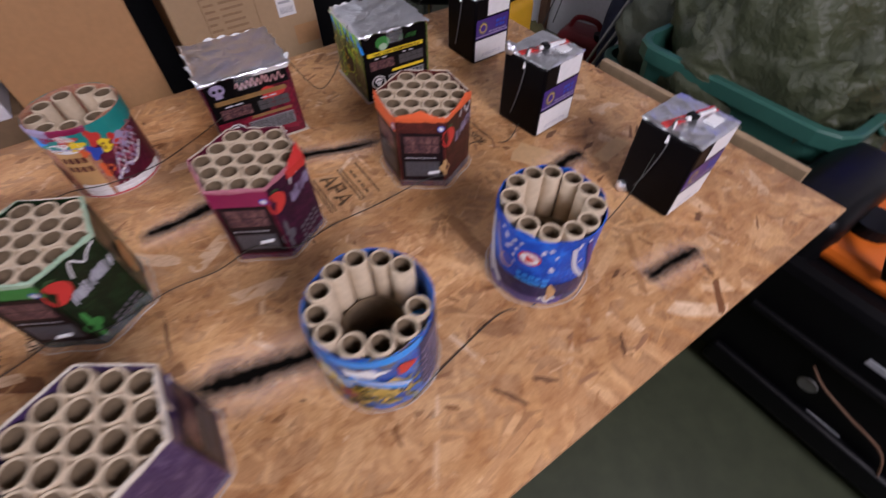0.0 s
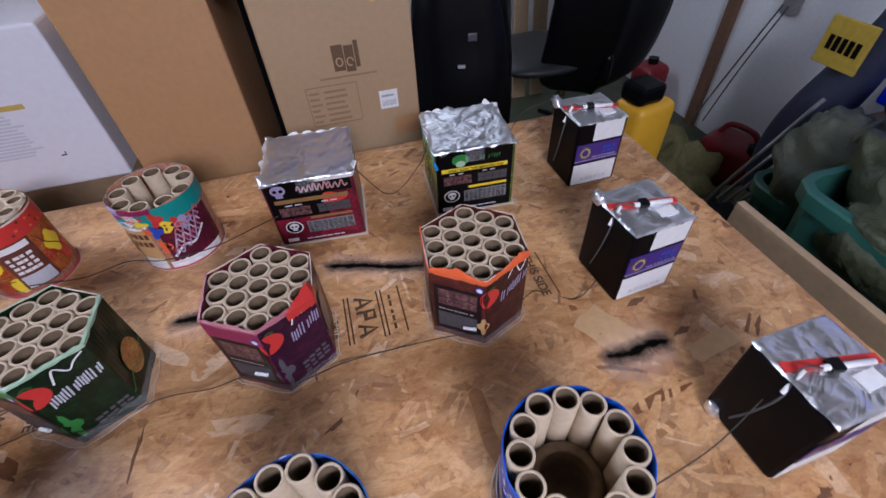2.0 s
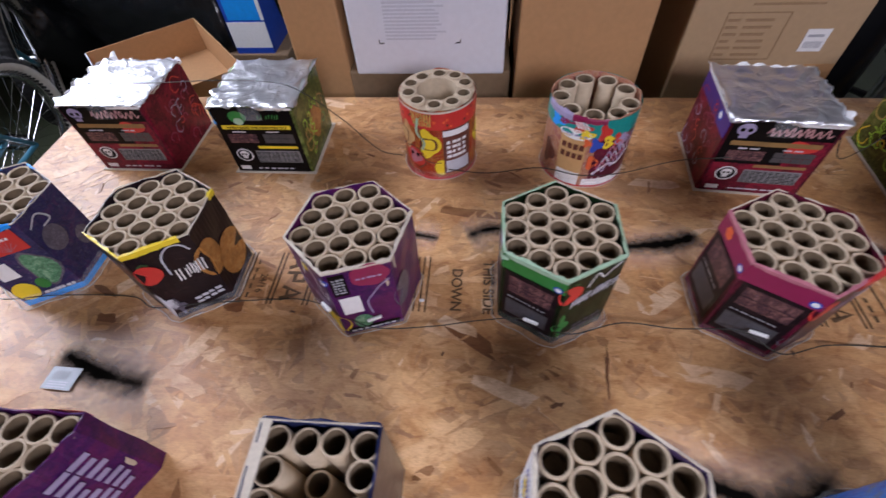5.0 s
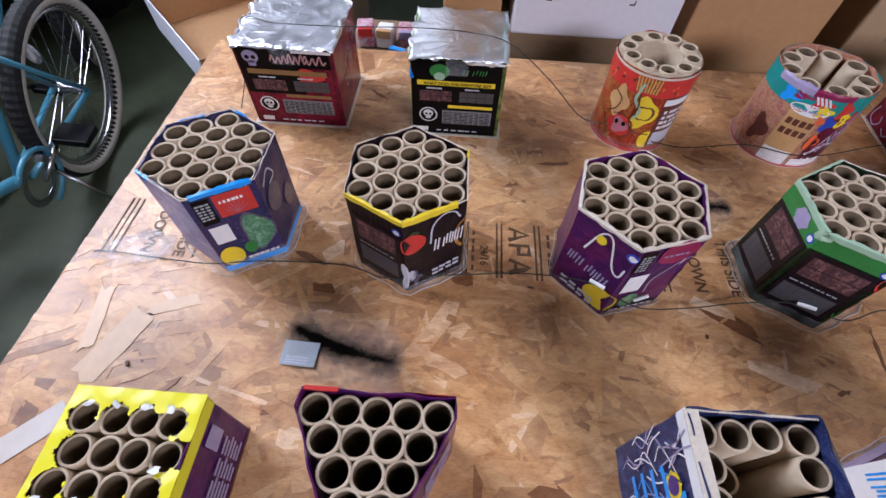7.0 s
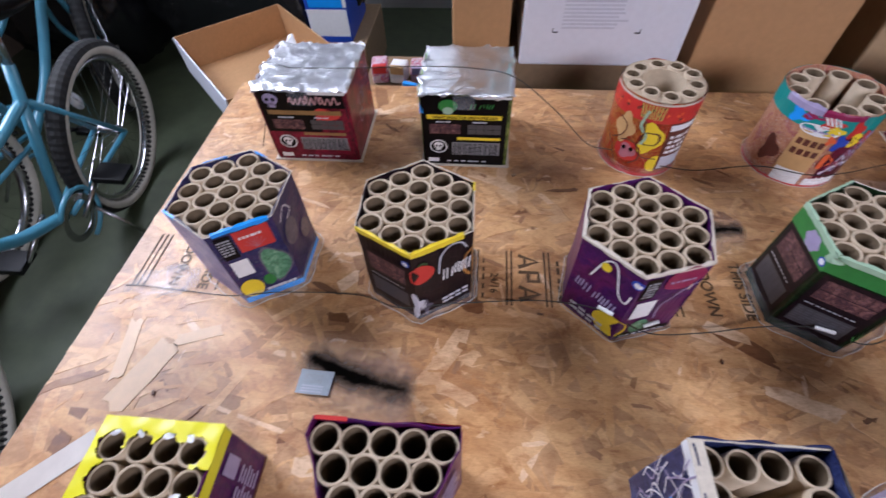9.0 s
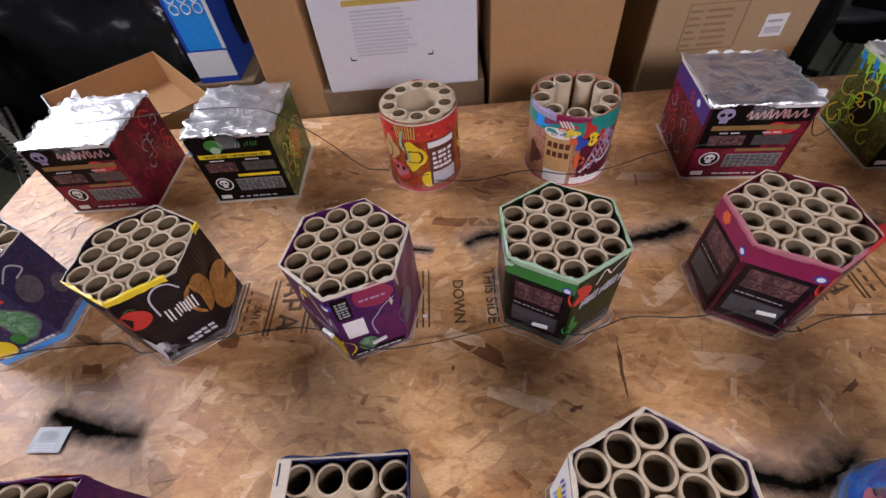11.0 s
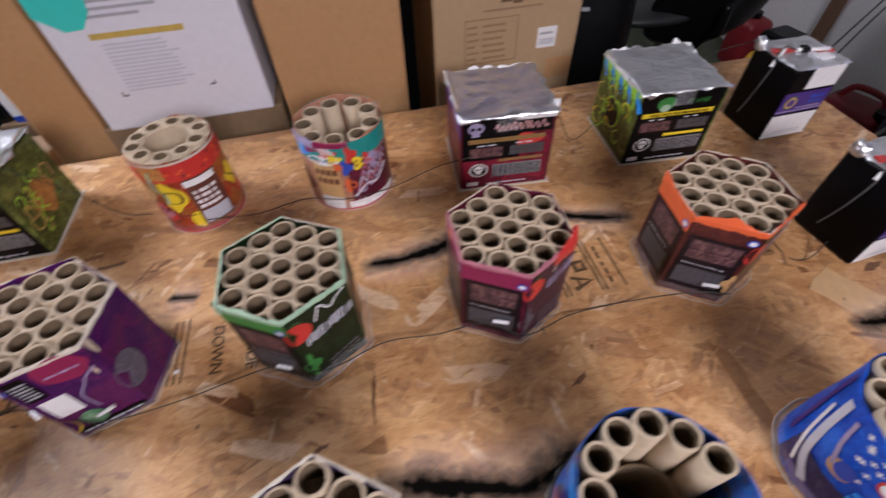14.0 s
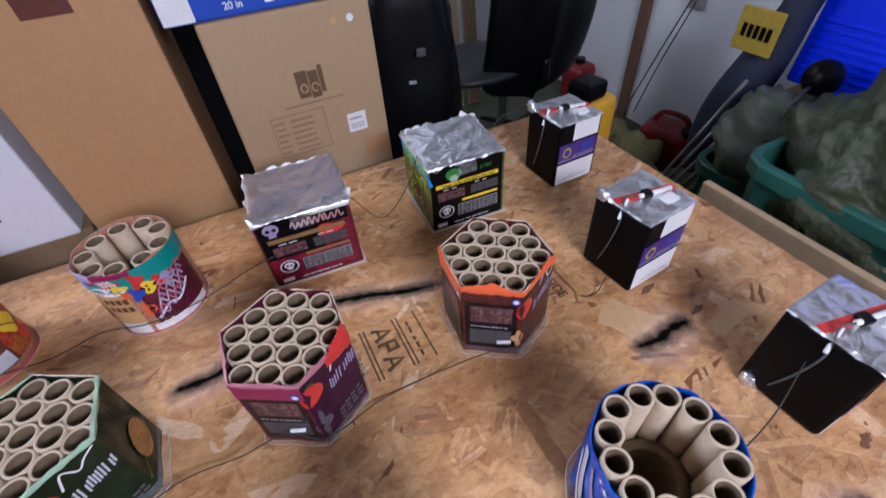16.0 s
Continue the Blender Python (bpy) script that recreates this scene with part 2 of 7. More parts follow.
def film_material():
    m, nt, p = nodes_of("clear_film")
    p.inputs["Base Color"].default_value = (0.9, 0.92, 0.95, 1)
    p.inputs["Roughness"].default_value = 0.12
    v = coords(nt)
    f = noise_tex(nt, v, 30.0, 3.0)
    t = nt.nodes.new("ShaderNodeBsdfTransparent")
    mx = nt.nodes.new("ShaderNodeMixShader")
    out = nt.nodes["Material Output"]
    nt.links.new(ramp(nt, f, [(0.35, (0.03, 0.03, 0.03)), (0.7, (0.17, 0.17, 0.17))]).outputs[0], mx.inputs[0])
    nt.links.new(t.outputs[0], mx.inputs[1])
    nt.links.new(p.outputs[0], mx.inputs[2])
    nt.links.new(mx.outputs[0], out.inputs[0])
    bump(nt, p, f, 0.6, 0.003)
    return m


M["film"] = film_material()


def stain_material(name, c, reach, top):
    """A stain that thins out unevenly towards the edge of its strip (UV v: 0 rim, 1 spine)."""
    m, nt, p = nodes_of(name)
    p.inputs["Base Color"].default_value = (*c, 1)
    p.inputs["Roughness"].default_value = 1.0
    p.inputs["Specular IOR Level"].default_value = 0.0
    uv = nt.nodes.new("ShaderNodeUVMap")
    sep = nt.nodes.new("ShaderNodeSeparateXYZ")
    nt.links.new(uv.outputs[0], sep.inputs[0])
    v = coords(nt)
    f = noise_tex(nt, v, 70.0, 5.0, 0.7)
    g = noise_tex(nt, v, 14.0, 3.0, 0.6)
    def op(kind, a, b):
        n = nt.nodes.new("ShaderNodeMath")
        n.operation = kind
        n.use_clamp = False
        for i, x in enumerate((a, b)):
            if isinstance(x, float):
                n.inputs[i].default_value = x
            else:
                nt.links.new(x, n.inputs[i])
        return n.outputs[0]
    wob = op("ADD", op("MULTIPLY", op("SUBTRACT", f, 0.5), 0.6), op("MULTIPLY", op("SUBTRACT", g, 0.5), 0.7))
    a = op("MULTIPLY", op("ADD", op("SUBTRACT", sep.outputs[1], reach), wob), top)
    cl = nt.nodes.new("ShaderNodeClamp")
    nt.links.new(op("MULTIPLY", a, op("MINIMUM", op("MULTIPLY", sep.outputs[1], 4.0), 1.0)), cl.inputs[0])
    cl.inputs[2].default_value = min(1.0, top)
    nt.links.new(cl.outputs[0], p.inputs["Alpha"])
    return m


M["char_shade"] = plain("char_shade_card", (0.022, 0.017, 0.013), 0.9, vary=0.5, scale=60, rel=0.2)
M["label_paper"] = plain("thin_label_paper", (0.40, 0.45, 0.49), 0.4, vary=0.18, scale=70, rel=0.1)
# assumed dark brown for the added walls, so little light bounces back
M["low_bounce_wall"] = plain("low_bounce_wall_brown", (0.15, 0.11, 0.08), 0.8, vary=0.2, scale=20, rel=0.2)
M["dim_ink"] = plain("dim_grey_ink", (0.09, 0.085, 0.10), 0.45, vary=0.25, scale=120, rel=0)
M["dull_gold"] = plain("dull_gold_print", (0.26, 0.15, 0.05), 0.4, vary=0.3, scale=60, rel=0.05)
M["mustard"] = plain("mustard_cloth", (0.42, 0.29, 0.03), 0.7, vary=0.25, scale=60, rel=0.3)
M["scorch"] = stain_material("scorch", (0.004, 0.0035, 0.003), 0.13, 1.3)
M["ash"] = stain_material("ash_haze", (0.60, 0.50, 0.45), 0.20, 0.62)


# ---- building helpers ----
def mesh_of(name, bm, mats, smooth=False):
    bmesh.ops.recalc_face_normals(bm, faces=bm.faces)
    me = bpy.data.meshes.new(name)
    bm.to_mesh(me)
    bm.free()
    for m in (mats if isinstance(mats, (list, tuple)) else [mats]):
        me.materials.append(m)
    if smooth:
        me.polygons.foreach_set("use_smooth", [True] * len(me.polygons))
    return me


def part(name, bm, mat, parent, label="", smooth=False):
    ob = new(name, mesh_of(name, bm, mat, smooth))
    ob.parent = parent
    if label:
        tagged(ob, label)
    return ob


def piece(name, mesh, parent, m=None):
    ob = new(name, mesh)
    ob.parent = parent
    if m is not None:
        ob.matrix_basis = m
    return ob


def thing(name, m, label, category, group="", kind=""):
    ob = new(name)
    ob.empty_display_size = 0.05
    ob.matrix_basis = m
    return tagged(ob, label, category, group, kind)


def solid(name, bm, mat, m, label, category, group="", kind="", smooth=False):
    ob = new(name, mesh_of(name, bm, mat, smooth))
    ob.matrix_basis = m
    return tagged(ob, label, category, group, kind)


def box_bm(x0, x1, y0, y1, z0, z1, bev=0.0, bm=None, segs=2):
    bm = bm or bmesh.new()
    r = bmesh.ops.create_cube(bm, size=1.0)
    for v in r["verts"]:
        v.co = Vector(((x0 + x1) / 2 + v.co.x * (x1 - x0), (y0 + y1) / 2 + v.co.y * (y1 - y0), (z0 + z1) / 2 + v.co.z * (z1 - z0)))
    if bev:
        es = list({e for v in r["verts"] for e in v.link_edges})
        bmesh.ops.bevel(bm, geom=es, offset=bev, segments=segs, affect="EDGES", profile=0.5)
    return bm


def lathe_bm(profile, n=32, bm=None, cap=True):
    """Rings of (radius, z) round z; a radius of 0 closes the end."""
    bm = bm or bmesh.new()
    rings = []
    for r, z in profile:
        if r <= 1e-6:
            rings.append([bm.verts.new((0, 0, z))])
        else:
            rings.append([bm.verts.new((r * math.cos(2 * math.pi * i / n), r * math.sin(2 * math.pi * i / n), z)) for i in range(n)])
    for a, b in zip(rings, rings[1:]):
        for i in range(n):
            j = (i + 1) % n
            if len(a) == 1 and len(b) == 1:
                continue
            if len(a) == 1:
                bm.faces.new((a[0], b[j], b[i]))
            elif len(b) == 1:
                bm.faces.new((a[i], a[j], b[0]))
            else:
                bm.faces.new((a[i], a[j], b[j], b[i]))
    return bm


def sweep_bm(points, radius, n=8, bm=None, closed=False):
    """A round bar along points; radius may be a list."""
    bm = bm or bmesh.new()
    pts = [Vector(p) for p in points]
    rad = radius if isinstance(radius, (list, tuple)) else [radius] * len(pts)
    rings, side = [], None
    for i, p in enumerate(pts):
        if closed:
            d = (pts[(i + 1) % len(pts)] - pts[i - 1]).normalized()
        else:
            d = (pts[min(i + 1, len(pts) - 1)] - pts[max(i - 1, 0)]).normalized()
        if side is None:
            side = d.orthogonal().normalized()
        side = (side - d * side.dot(d)).normalized()
        up = d.cross(side)
        rings.append([bm.verts.new(p + rad[i] * (math.cos(a) * side + math.sin(a) * up)) for a in (2 * math.pi * k / n for k in range(n))])
    pairs = list(zip(rings, rings[1:])) + ([(rings[-1], rings[0])] if closed else [])
    for a, b in pairs:
        for k in range(n):
            bm.faces.new((a[k], a[(k + 1) % n], b[(k + 1) % n], b[k]))
    if not closed:
        bm.faces.new(rings[0][::-1])
        bm.faces.new(rings[-1])
    return bm


def spline(points, steps=8):
    """A smooth line through the points (Catmull-Rom)."""
    p = [Vector(q) for q in points]
    p = [2 * p[0] - p[1]] + p + [2 * p[-1] - p[-2]]
    out = []
    for i in range(1, len(p) - 2):
        for k in range(steps):
            t = k / steps
            a, b, c, d = p[i - 1:i + 3]
            out.append(0.5 * (2 * b + (c - a) * t + (2 * a - 5 * b + 4 * c - d) * t * t + (3 * b - a - 3 * c + d) * t ** 3))
    out.append(p[-2])
    return out


def arc(cx, cy, r, a0, a1, n=12):
    return [(cx + r * math.cos(radians(a0 + (a1 - a0) * i / n)), cy + r * math.sin(radians(a0 + (a1 - a0) * i / n))) for i in range(n + 1)]


# ---- setting ----
def slab(name, x0, x1, y0, y1, z0, z1, mat, label, category):
    return solid(name, box_bm(x0, x1, y0, y1, z0, z1), mat, Matrix(), label, category, kind="structure")


W = 0.15
slab("floor", FLOOR_X0 - W, FLOOR_X1 + W, FLOOR_Y0 - W, FLOOR_Y1 + W, -0.12, 0.0, M["concrete"], "dull green-grey painted concrete garage floor", "floor")
slab("ceiling", FLOOR_X0 - W, FLOOR_X1 + W, FLOOR_Y0 - W, FLOOR_Y1 + W, CEIL, CEIL + 0.12, M["ceiling"], "dull grey painted garage ceiling boards", "ceiling")
slab("wall_east", FLOOR_X1, FLOOR_X1 + W, FLOOR_Y0, FLOOR_Y1, 0, CEIL, M["drywall"], "pale grey painted drywall behind stored tools", "wall")
slab("wall_north", FLOOR_X0, FLOOR_X1, FLOOR_Y1, FLOOR_Y1 + W, 0, CEIL, M["drywall"], "pale grey painted drywall behind the boxes", "wall")
# south and west walls are assumed, kept dark to hold down bounced light
slab("wall_south", FLOOR_X0, FLOOR_X1, FLOOR_Y0 - W, FLOOR_Y0, 0, CEIL, M["low_bounce_wall"], "dark unseen wall closing the garage, added to cut bounced light", "wall")
slab("wall_west", FLOOR_X0 - W, FLOOR_X0, FLOOR_Y0, FLOOR_Y1, 0, CEIL, M["low_bounce_wall"], "dark assumed wall by the bicycles, added to cut bounced light", "wall")
slab("trim", FLOOR_X1 - 0.03, FLOOR_X1, 2.03, 2.09, 0, CEIL, M["wood_dark"], "dark weathered wooden upright on the wall", "trim")

# ---- table ----
table = thing("work_table", pose(0, 0, 0), "large unpainted OSB sheet laid flat as a table top", "table")
part("tabletop", box_bm(-1.22, 1.22, 0, 1.22, TABLE - 0.018, TABLE, 0.0015, segs=1), M["osb"], table, "oriented strand board sheet")
for sx in (-0.95, 0.75):
    part("leg_frame", box_bm(sx - 0.04, sx + 0.04, 0.12, 1.1, TABLE - 0.107, TABLE - 0.019), M["wood"], table)
    for sy in (0.2, 1.02):
        part("leg", box_bm(sx - 0.035, sx + 0.035, sy - 0.045, sy + 0.045, 0, TABLE - 0.108), M["wood"], table)


def strands_bm(count, seed):
    """Pressed wood strands lying at all angles, overlapping, each a shallow wedge with ragged ends."""
    rnd = random.Random(seed)
    verts, faces = [], []
    for i in range(count):
        l, w = rnd.uniform(0.035, 0.15), rnd.uniform(0.006, 0.034)
        if rnd.random() < 0.55:
            l, w = l * 0.4, w * 0.45
        a = rnd.gauss(0, 0.75) if rnd.random() < 0.6 else rnd.uniform(0, math.pi)
        cx, cy = rnd.uniform(-1.2, 1.2), rnd.uniform(0.02, 1.2)
        z = TABLE + rnd.uniform(0.0002, 0.0008)
        ca, sa = math.cos(a), math.sin(a)
        n = 5
        top = [(-l / 2 + rnd.uniform(0, 0.2) * l, w / 2)] + [(-l / 2 + l * k / n, w / 2 * rnd.uniform(0.7, 1)) for k in range(1, n)] + [(l / 2 - rnd.uniform(0, 0.2) * l, w / 2 * rnd.uniform(0.4, 1))]
        low = [(l / 2, -w / 2 * rnd.uniform(0.2, 1))] + [(l / 2 - l * k / n, -w / 2 * rnd.uniform(0.7, 1)) for k in range(1, n)] + [(-l / 2, -w / 2 * rnd.uniform(0.2, 1))]
        ring = []
        for x, y in top + low:
            X, Y = cx + ca * x - sa * y, cy + sa * x + ca * y
            ring.append((max(-1.219, min(1.219, X)), max(0.001, min(1.219, Y))))
        b = len(verts)
        k = len(ring)
        verts += [(x, y, z) for x, y in ring] + [(x, y, TABLE - 0.0005) for x, y in ring]
        faces.append(tuple(range(b + k - 1, b - 1, -1)))
        faces += [(b + j, b + (j + 1) % k, b + k + (j + 1) % k, b + k + j) for j in range(k)]
    return verts, faces


sv, sf = strands_bm(6500, 5)
sm = bpy.data.meshes.new("strands")
sm.from_pydata(sv, [], sf)
sm.materials.append(M["strand"])
strands = tagged(new("strand_layer", sm), "pressed wood strands on the board face", kind="stuff")
strands.parent = table
SURF = TABLE + 0.0010


# ---- kinds of firework ----
def tube_mesh(name, ro, ri, h, depth, n=20):
    """An open card tube; the wall has a lip, the inside is coloured for soot from firing and for the bore's shade."""
    bm = bmesh.new()
    prof = [(ro, 0.0), (ro, h - 0.0012), (ro - 0.0008, h), (ri + 0.0008, h), (ri, h - 0.0015)]
    lathe_bm(prof, n, bm)
    k = len(bm.faces)
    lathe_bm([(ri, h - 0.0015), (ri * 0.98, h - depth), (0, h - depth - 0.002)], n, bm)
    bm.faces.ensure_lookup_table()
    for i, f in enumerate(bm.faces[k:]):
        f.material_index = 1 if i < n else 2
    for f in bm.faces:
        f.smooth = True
    return mesh_of(name, bm, [M["tube"], M["soot_shade"], M["char_shade"]])


def tube_mesh_smooth(*a, **k):
    me = tube_mesh(*a, **k)
    me.polygons.foreach_set("use_smooth", [True] * len(me.polygons))
    return me


class Outline:
    """A closed outline seen from above, run through by s from 0 to 1, counter-clockwise."""

    def __init__(self, pts):
        self.p = [Vector(q) for q in pts]
        d = [(self.p[(i + 1) % len(self.p)] - self.p[i]).length for i in range(len(self.p))]
        self.total = sum(d)
        self.at = [sum(d[:i]) / self.total for i in range(len(d))] + [1.0]

    def point(self, s, off=0.0):
        s %= 1.0
        for i in range(len(self.p)):
            if s < self.at[i + 1] or i == len(self.p) - 1:
                t = (s - self.at[i]) / (self.at[i + 1] - self.at[i])
                a, b = self.p[i], self.p[(i + 1) % len(self.p)]
                d = (b - a).normalized()
                q = a.lerp(b, t) + Vector((d.y, -d.x)) * off
                return q
        return self.p[0]


def hexagon(r):
    return Outline([(r * math.cos(radians(90 + 60 * k)), r * math.sin(radians(90 + 60 * k))) for k in range(6)])


def circle(r, n=48):
    return Outline([(r * math.cos(radians(90) + 2 * math.pi * k / n), r * math.sin(radians(90) + 2 * math.pi * k / n)) for k in range(n)])


def rounded_rect(w, d, r=0.006, n=3):
    pts = []
    for cx, cy, a in ((-w / 2 + r, d / 2 - r, 90), (-w / 2 + r, -d / 2 + r, 180), (w / 2 - r, -d / 2 + r, 270), (w / 2 - r, d / 2 - r, 0)):
        pts += arc(cx, cy, r, a, a + 90, n)
    return Outline(pts)


def wrapper_bm(out, h, n=72, thick=0.0016, ragged=0.0025, seed=1, flare=0.0):
    """The printed paper round a cake: a thin shell, open above, with an uneven torn rim."""
    rnd = random.Random(seed)
    bm = bmesh.new()
    ss = sorted(set([k / n for k in range(n)] + [a for a in out.at[:-1]]) if len(out.p) < 20 else set(k / n for k in range(n)))
    zs = [0.0, 0.004, h * 0.35, h * 0.7, h]
    jag = [rnd.uniform(-1, 1) * ragged for _ in ss]
    jag = [(jag[i - 1] + 2 * jag[i] + jag[(i + 1) % len(jag)]) / 3 for i in range(len(jag))]
    def ring(off, zz, top=False):
        res = []
        for i, s in enumerate(ss):
            wob = 0.0008 * math.sin(9 * s * 2 * math.pi + zz * 60 + seed) 
            q = out.point(s, off + wob + flare * (1 - zz / h))
            res.append(bm.verts.new((q.x, q.y, zz + (jag[i] if top else 0))))
        return res
    outer = [ring(0, z, z == h) for z in zs]
    inner = [ring(-thick, h, True), ring(-thick, h * 0.75)]
    rows = outer + inner
    for a, b in zip(rows, rows[1:]):
        for i in range(len(ss)):
            j = (i + 1) % len(ss)
            bm.faces.new((a[i], a[j], b[j], b[i]))
    bm.faces.new(outer[0][::-1])
    for f in bm.faces:
        f.smooth = False
    return bm


def patch_bm(out, h, s0, s1, v0, v1, off=0.0009, bm=None, slant=0.0, n=8):
    """A printed field on the side of an outline, from s0 to s1 and between heights v0 and v1 (parts of h)."""
    bm = bm or bmesh.new()
    ss = sorted([s0 + (s1 - s0) * k / n for k in range(n + 1)] + [a + e for a in out.at for e in (-1, 0, 1) if s0 < a + e < s1 and len(out.p) < 20])
    cols = []
    for s in ss:
        q = out.point(s, off)
        t = (s - s0) / (s1 - s0) * slant
        cols.append((bm.verts.new((q.x, q.y, h * (v0 + t))), bm.verts.new((q.x, q.y, h * (v1 + t)))))
    for a, b in zip(cols, cols[1:]):
        bm.faces.new((a[0], b[0], b[1], a[1]))
    return bm


def disc_bm(out, h, s, v, rs, rv, off=0.0012, bm=None, n=20, lobes=0, amp=0.0):
    """A printed round or lobed field; rs and rv are its half sizes along s (part of the outline) and v (part of h)."""
    bm = bm or bmesh.new()
    q = out.point(s, off)
    c = bm.verts.new((q.x, q.y, h * v))
    ring = []
    for k in range(n):
        a = 2 * math.pi * k / n
        r = 1 + amp * math.cos(lobes * a)
        q = out.point(s + rs * r * math.cos(a), off)
        ring.append(bm.verts.new((q.x, q.y, h * (v + rv * r * math.sin(a)))))
    for k in range(n):
        bm.faces.new((c, ring[k], ring[(k + 1) % n]))
    return bm


def stroke_bm(out, h, pts, width, off=0.0014, bm=None):
    """A printed line through (s, v) points; width in metres."""
    bm = bm or bmesh.new()
    line = spline([(s, v, 0) for s, v in pts], 6)
    left, right = [], []
    for i, p in enumerate(line):
        d = line[min(i + 1, len(line) - 1)] - line[max(i - 1, 0)]
        dx, dz = d.x * out.total, d.y * h
        l = math.hypot(dx, dz) or 1
        wx, wz = -dz / l * width / 2, dx / l * width / 2
        for side, lst in ((1, left), (-1, right)):
            q = out.point(p.x + side * wx / out.total, off)
            lst.append(bm.verts.new((q.x, q.y, h * p.y + side * wz)))
    for i in range(len(line) - 1):
        bm.faces.new((left[i], left[i + 1], right[i + 1], right[i]))
    return bm


def bars_bm(out, h, s0, s1, v0, v1, rows, cols, seed=0, fill=0.7, off=0.0013, gap=0.35, slant=0.0):
    """Rows of small print as plain bars."""
    rnd = random.Random(seed)
    bm = bmesh.new()
    for r in range(rows):
        a = v0 + (v1 - v0) * r / rows
        b = a + (v1 - v0) / rows * (1 - gap)
        for c in range(cols):
            if rnd.random() > fill + 0.25:
                continue
            x0 = s0 + (s1 - s0) * c / cols
            x1 = x0 + (s1 - s0) / cols * rnd.uniform(fill * 0.7, min(1, fill + 0.2))
            t = slant * (x0 - s0) / (s1 - s0)
            patch_bm(out, h, x0, x1, a + t, b + t, off, bm, n=1)
    return bm


def hex_places(pitch, rows=2):
    res = []
    for q in range(-rows, rows + 1):
        for r in range(max(-rows, -q - rows), min(rows, -q + rows) + 1):
            # corner tubes lie on the same axes as the hexagon's corners
            a, b = radians(90), radians(30)
            res.append((pitch * (q * math.cos(a) + r * math.cos(a + math.pi / 3)), pitch * (q * math.sin(a) + r * math.sin(a + math.pi / 3))))
    return res


HEX_H, HEX_R = 0.168, 0.0935
hex_tube = tube_mesh_smooth("tube", 0.0178, 0.0141, HEX_H - 0.006, 0.12)
ring_tube = tube_mesh_smooth("tube", 0.0165, 0.0130, 0.164, 0.13)
fat_tube = tube_mesh_smooth("tube", 0.0165, 0.0132, 0.155, 0.11)
PI6 = 1 / 6


def hex_cake(x, y, turn, ink, label, seed):
    root = thing("firework_cake", pose(x, y, SURF, 0, 0, turn), label, "firework", "fired hexagonal cakes")
    out = hexagon(HEX_R)
    part("wrapper", wrapper_bm(out, HEX_H, 72, ragged=0.0022, seed=seed), ink, root, "glossy printed paper")
    part("cap_board", lathe_bm([(HEX_R * 0.86, HEX_H - 0.03), (0, HEX_H - 0.03)], 24), M["soot_shade"], root)
    rnd = random.Random(seed)
    for px, py in hex_places(0.0357):
        piece("tube", hex_tube, root, pose(px, py, 0.004 + rnd.uniform(-0.001, 0.0012), rnd.uniform(-0.6, 0.6), rnd.uniform(-0.6, 0.6), rnd.uniform(0, 360)))
    pts = [(*out.point(k / 72, 0.0005), HEX_H + 0.0003 + rnd.uniform(-0.001, 0.001)) for k in range(72)]
    part("rim", sweep_bm(pts, 0.0011, 5, closed=True), M["board_edge"], root, "pale torn paper rim")
    return root, out


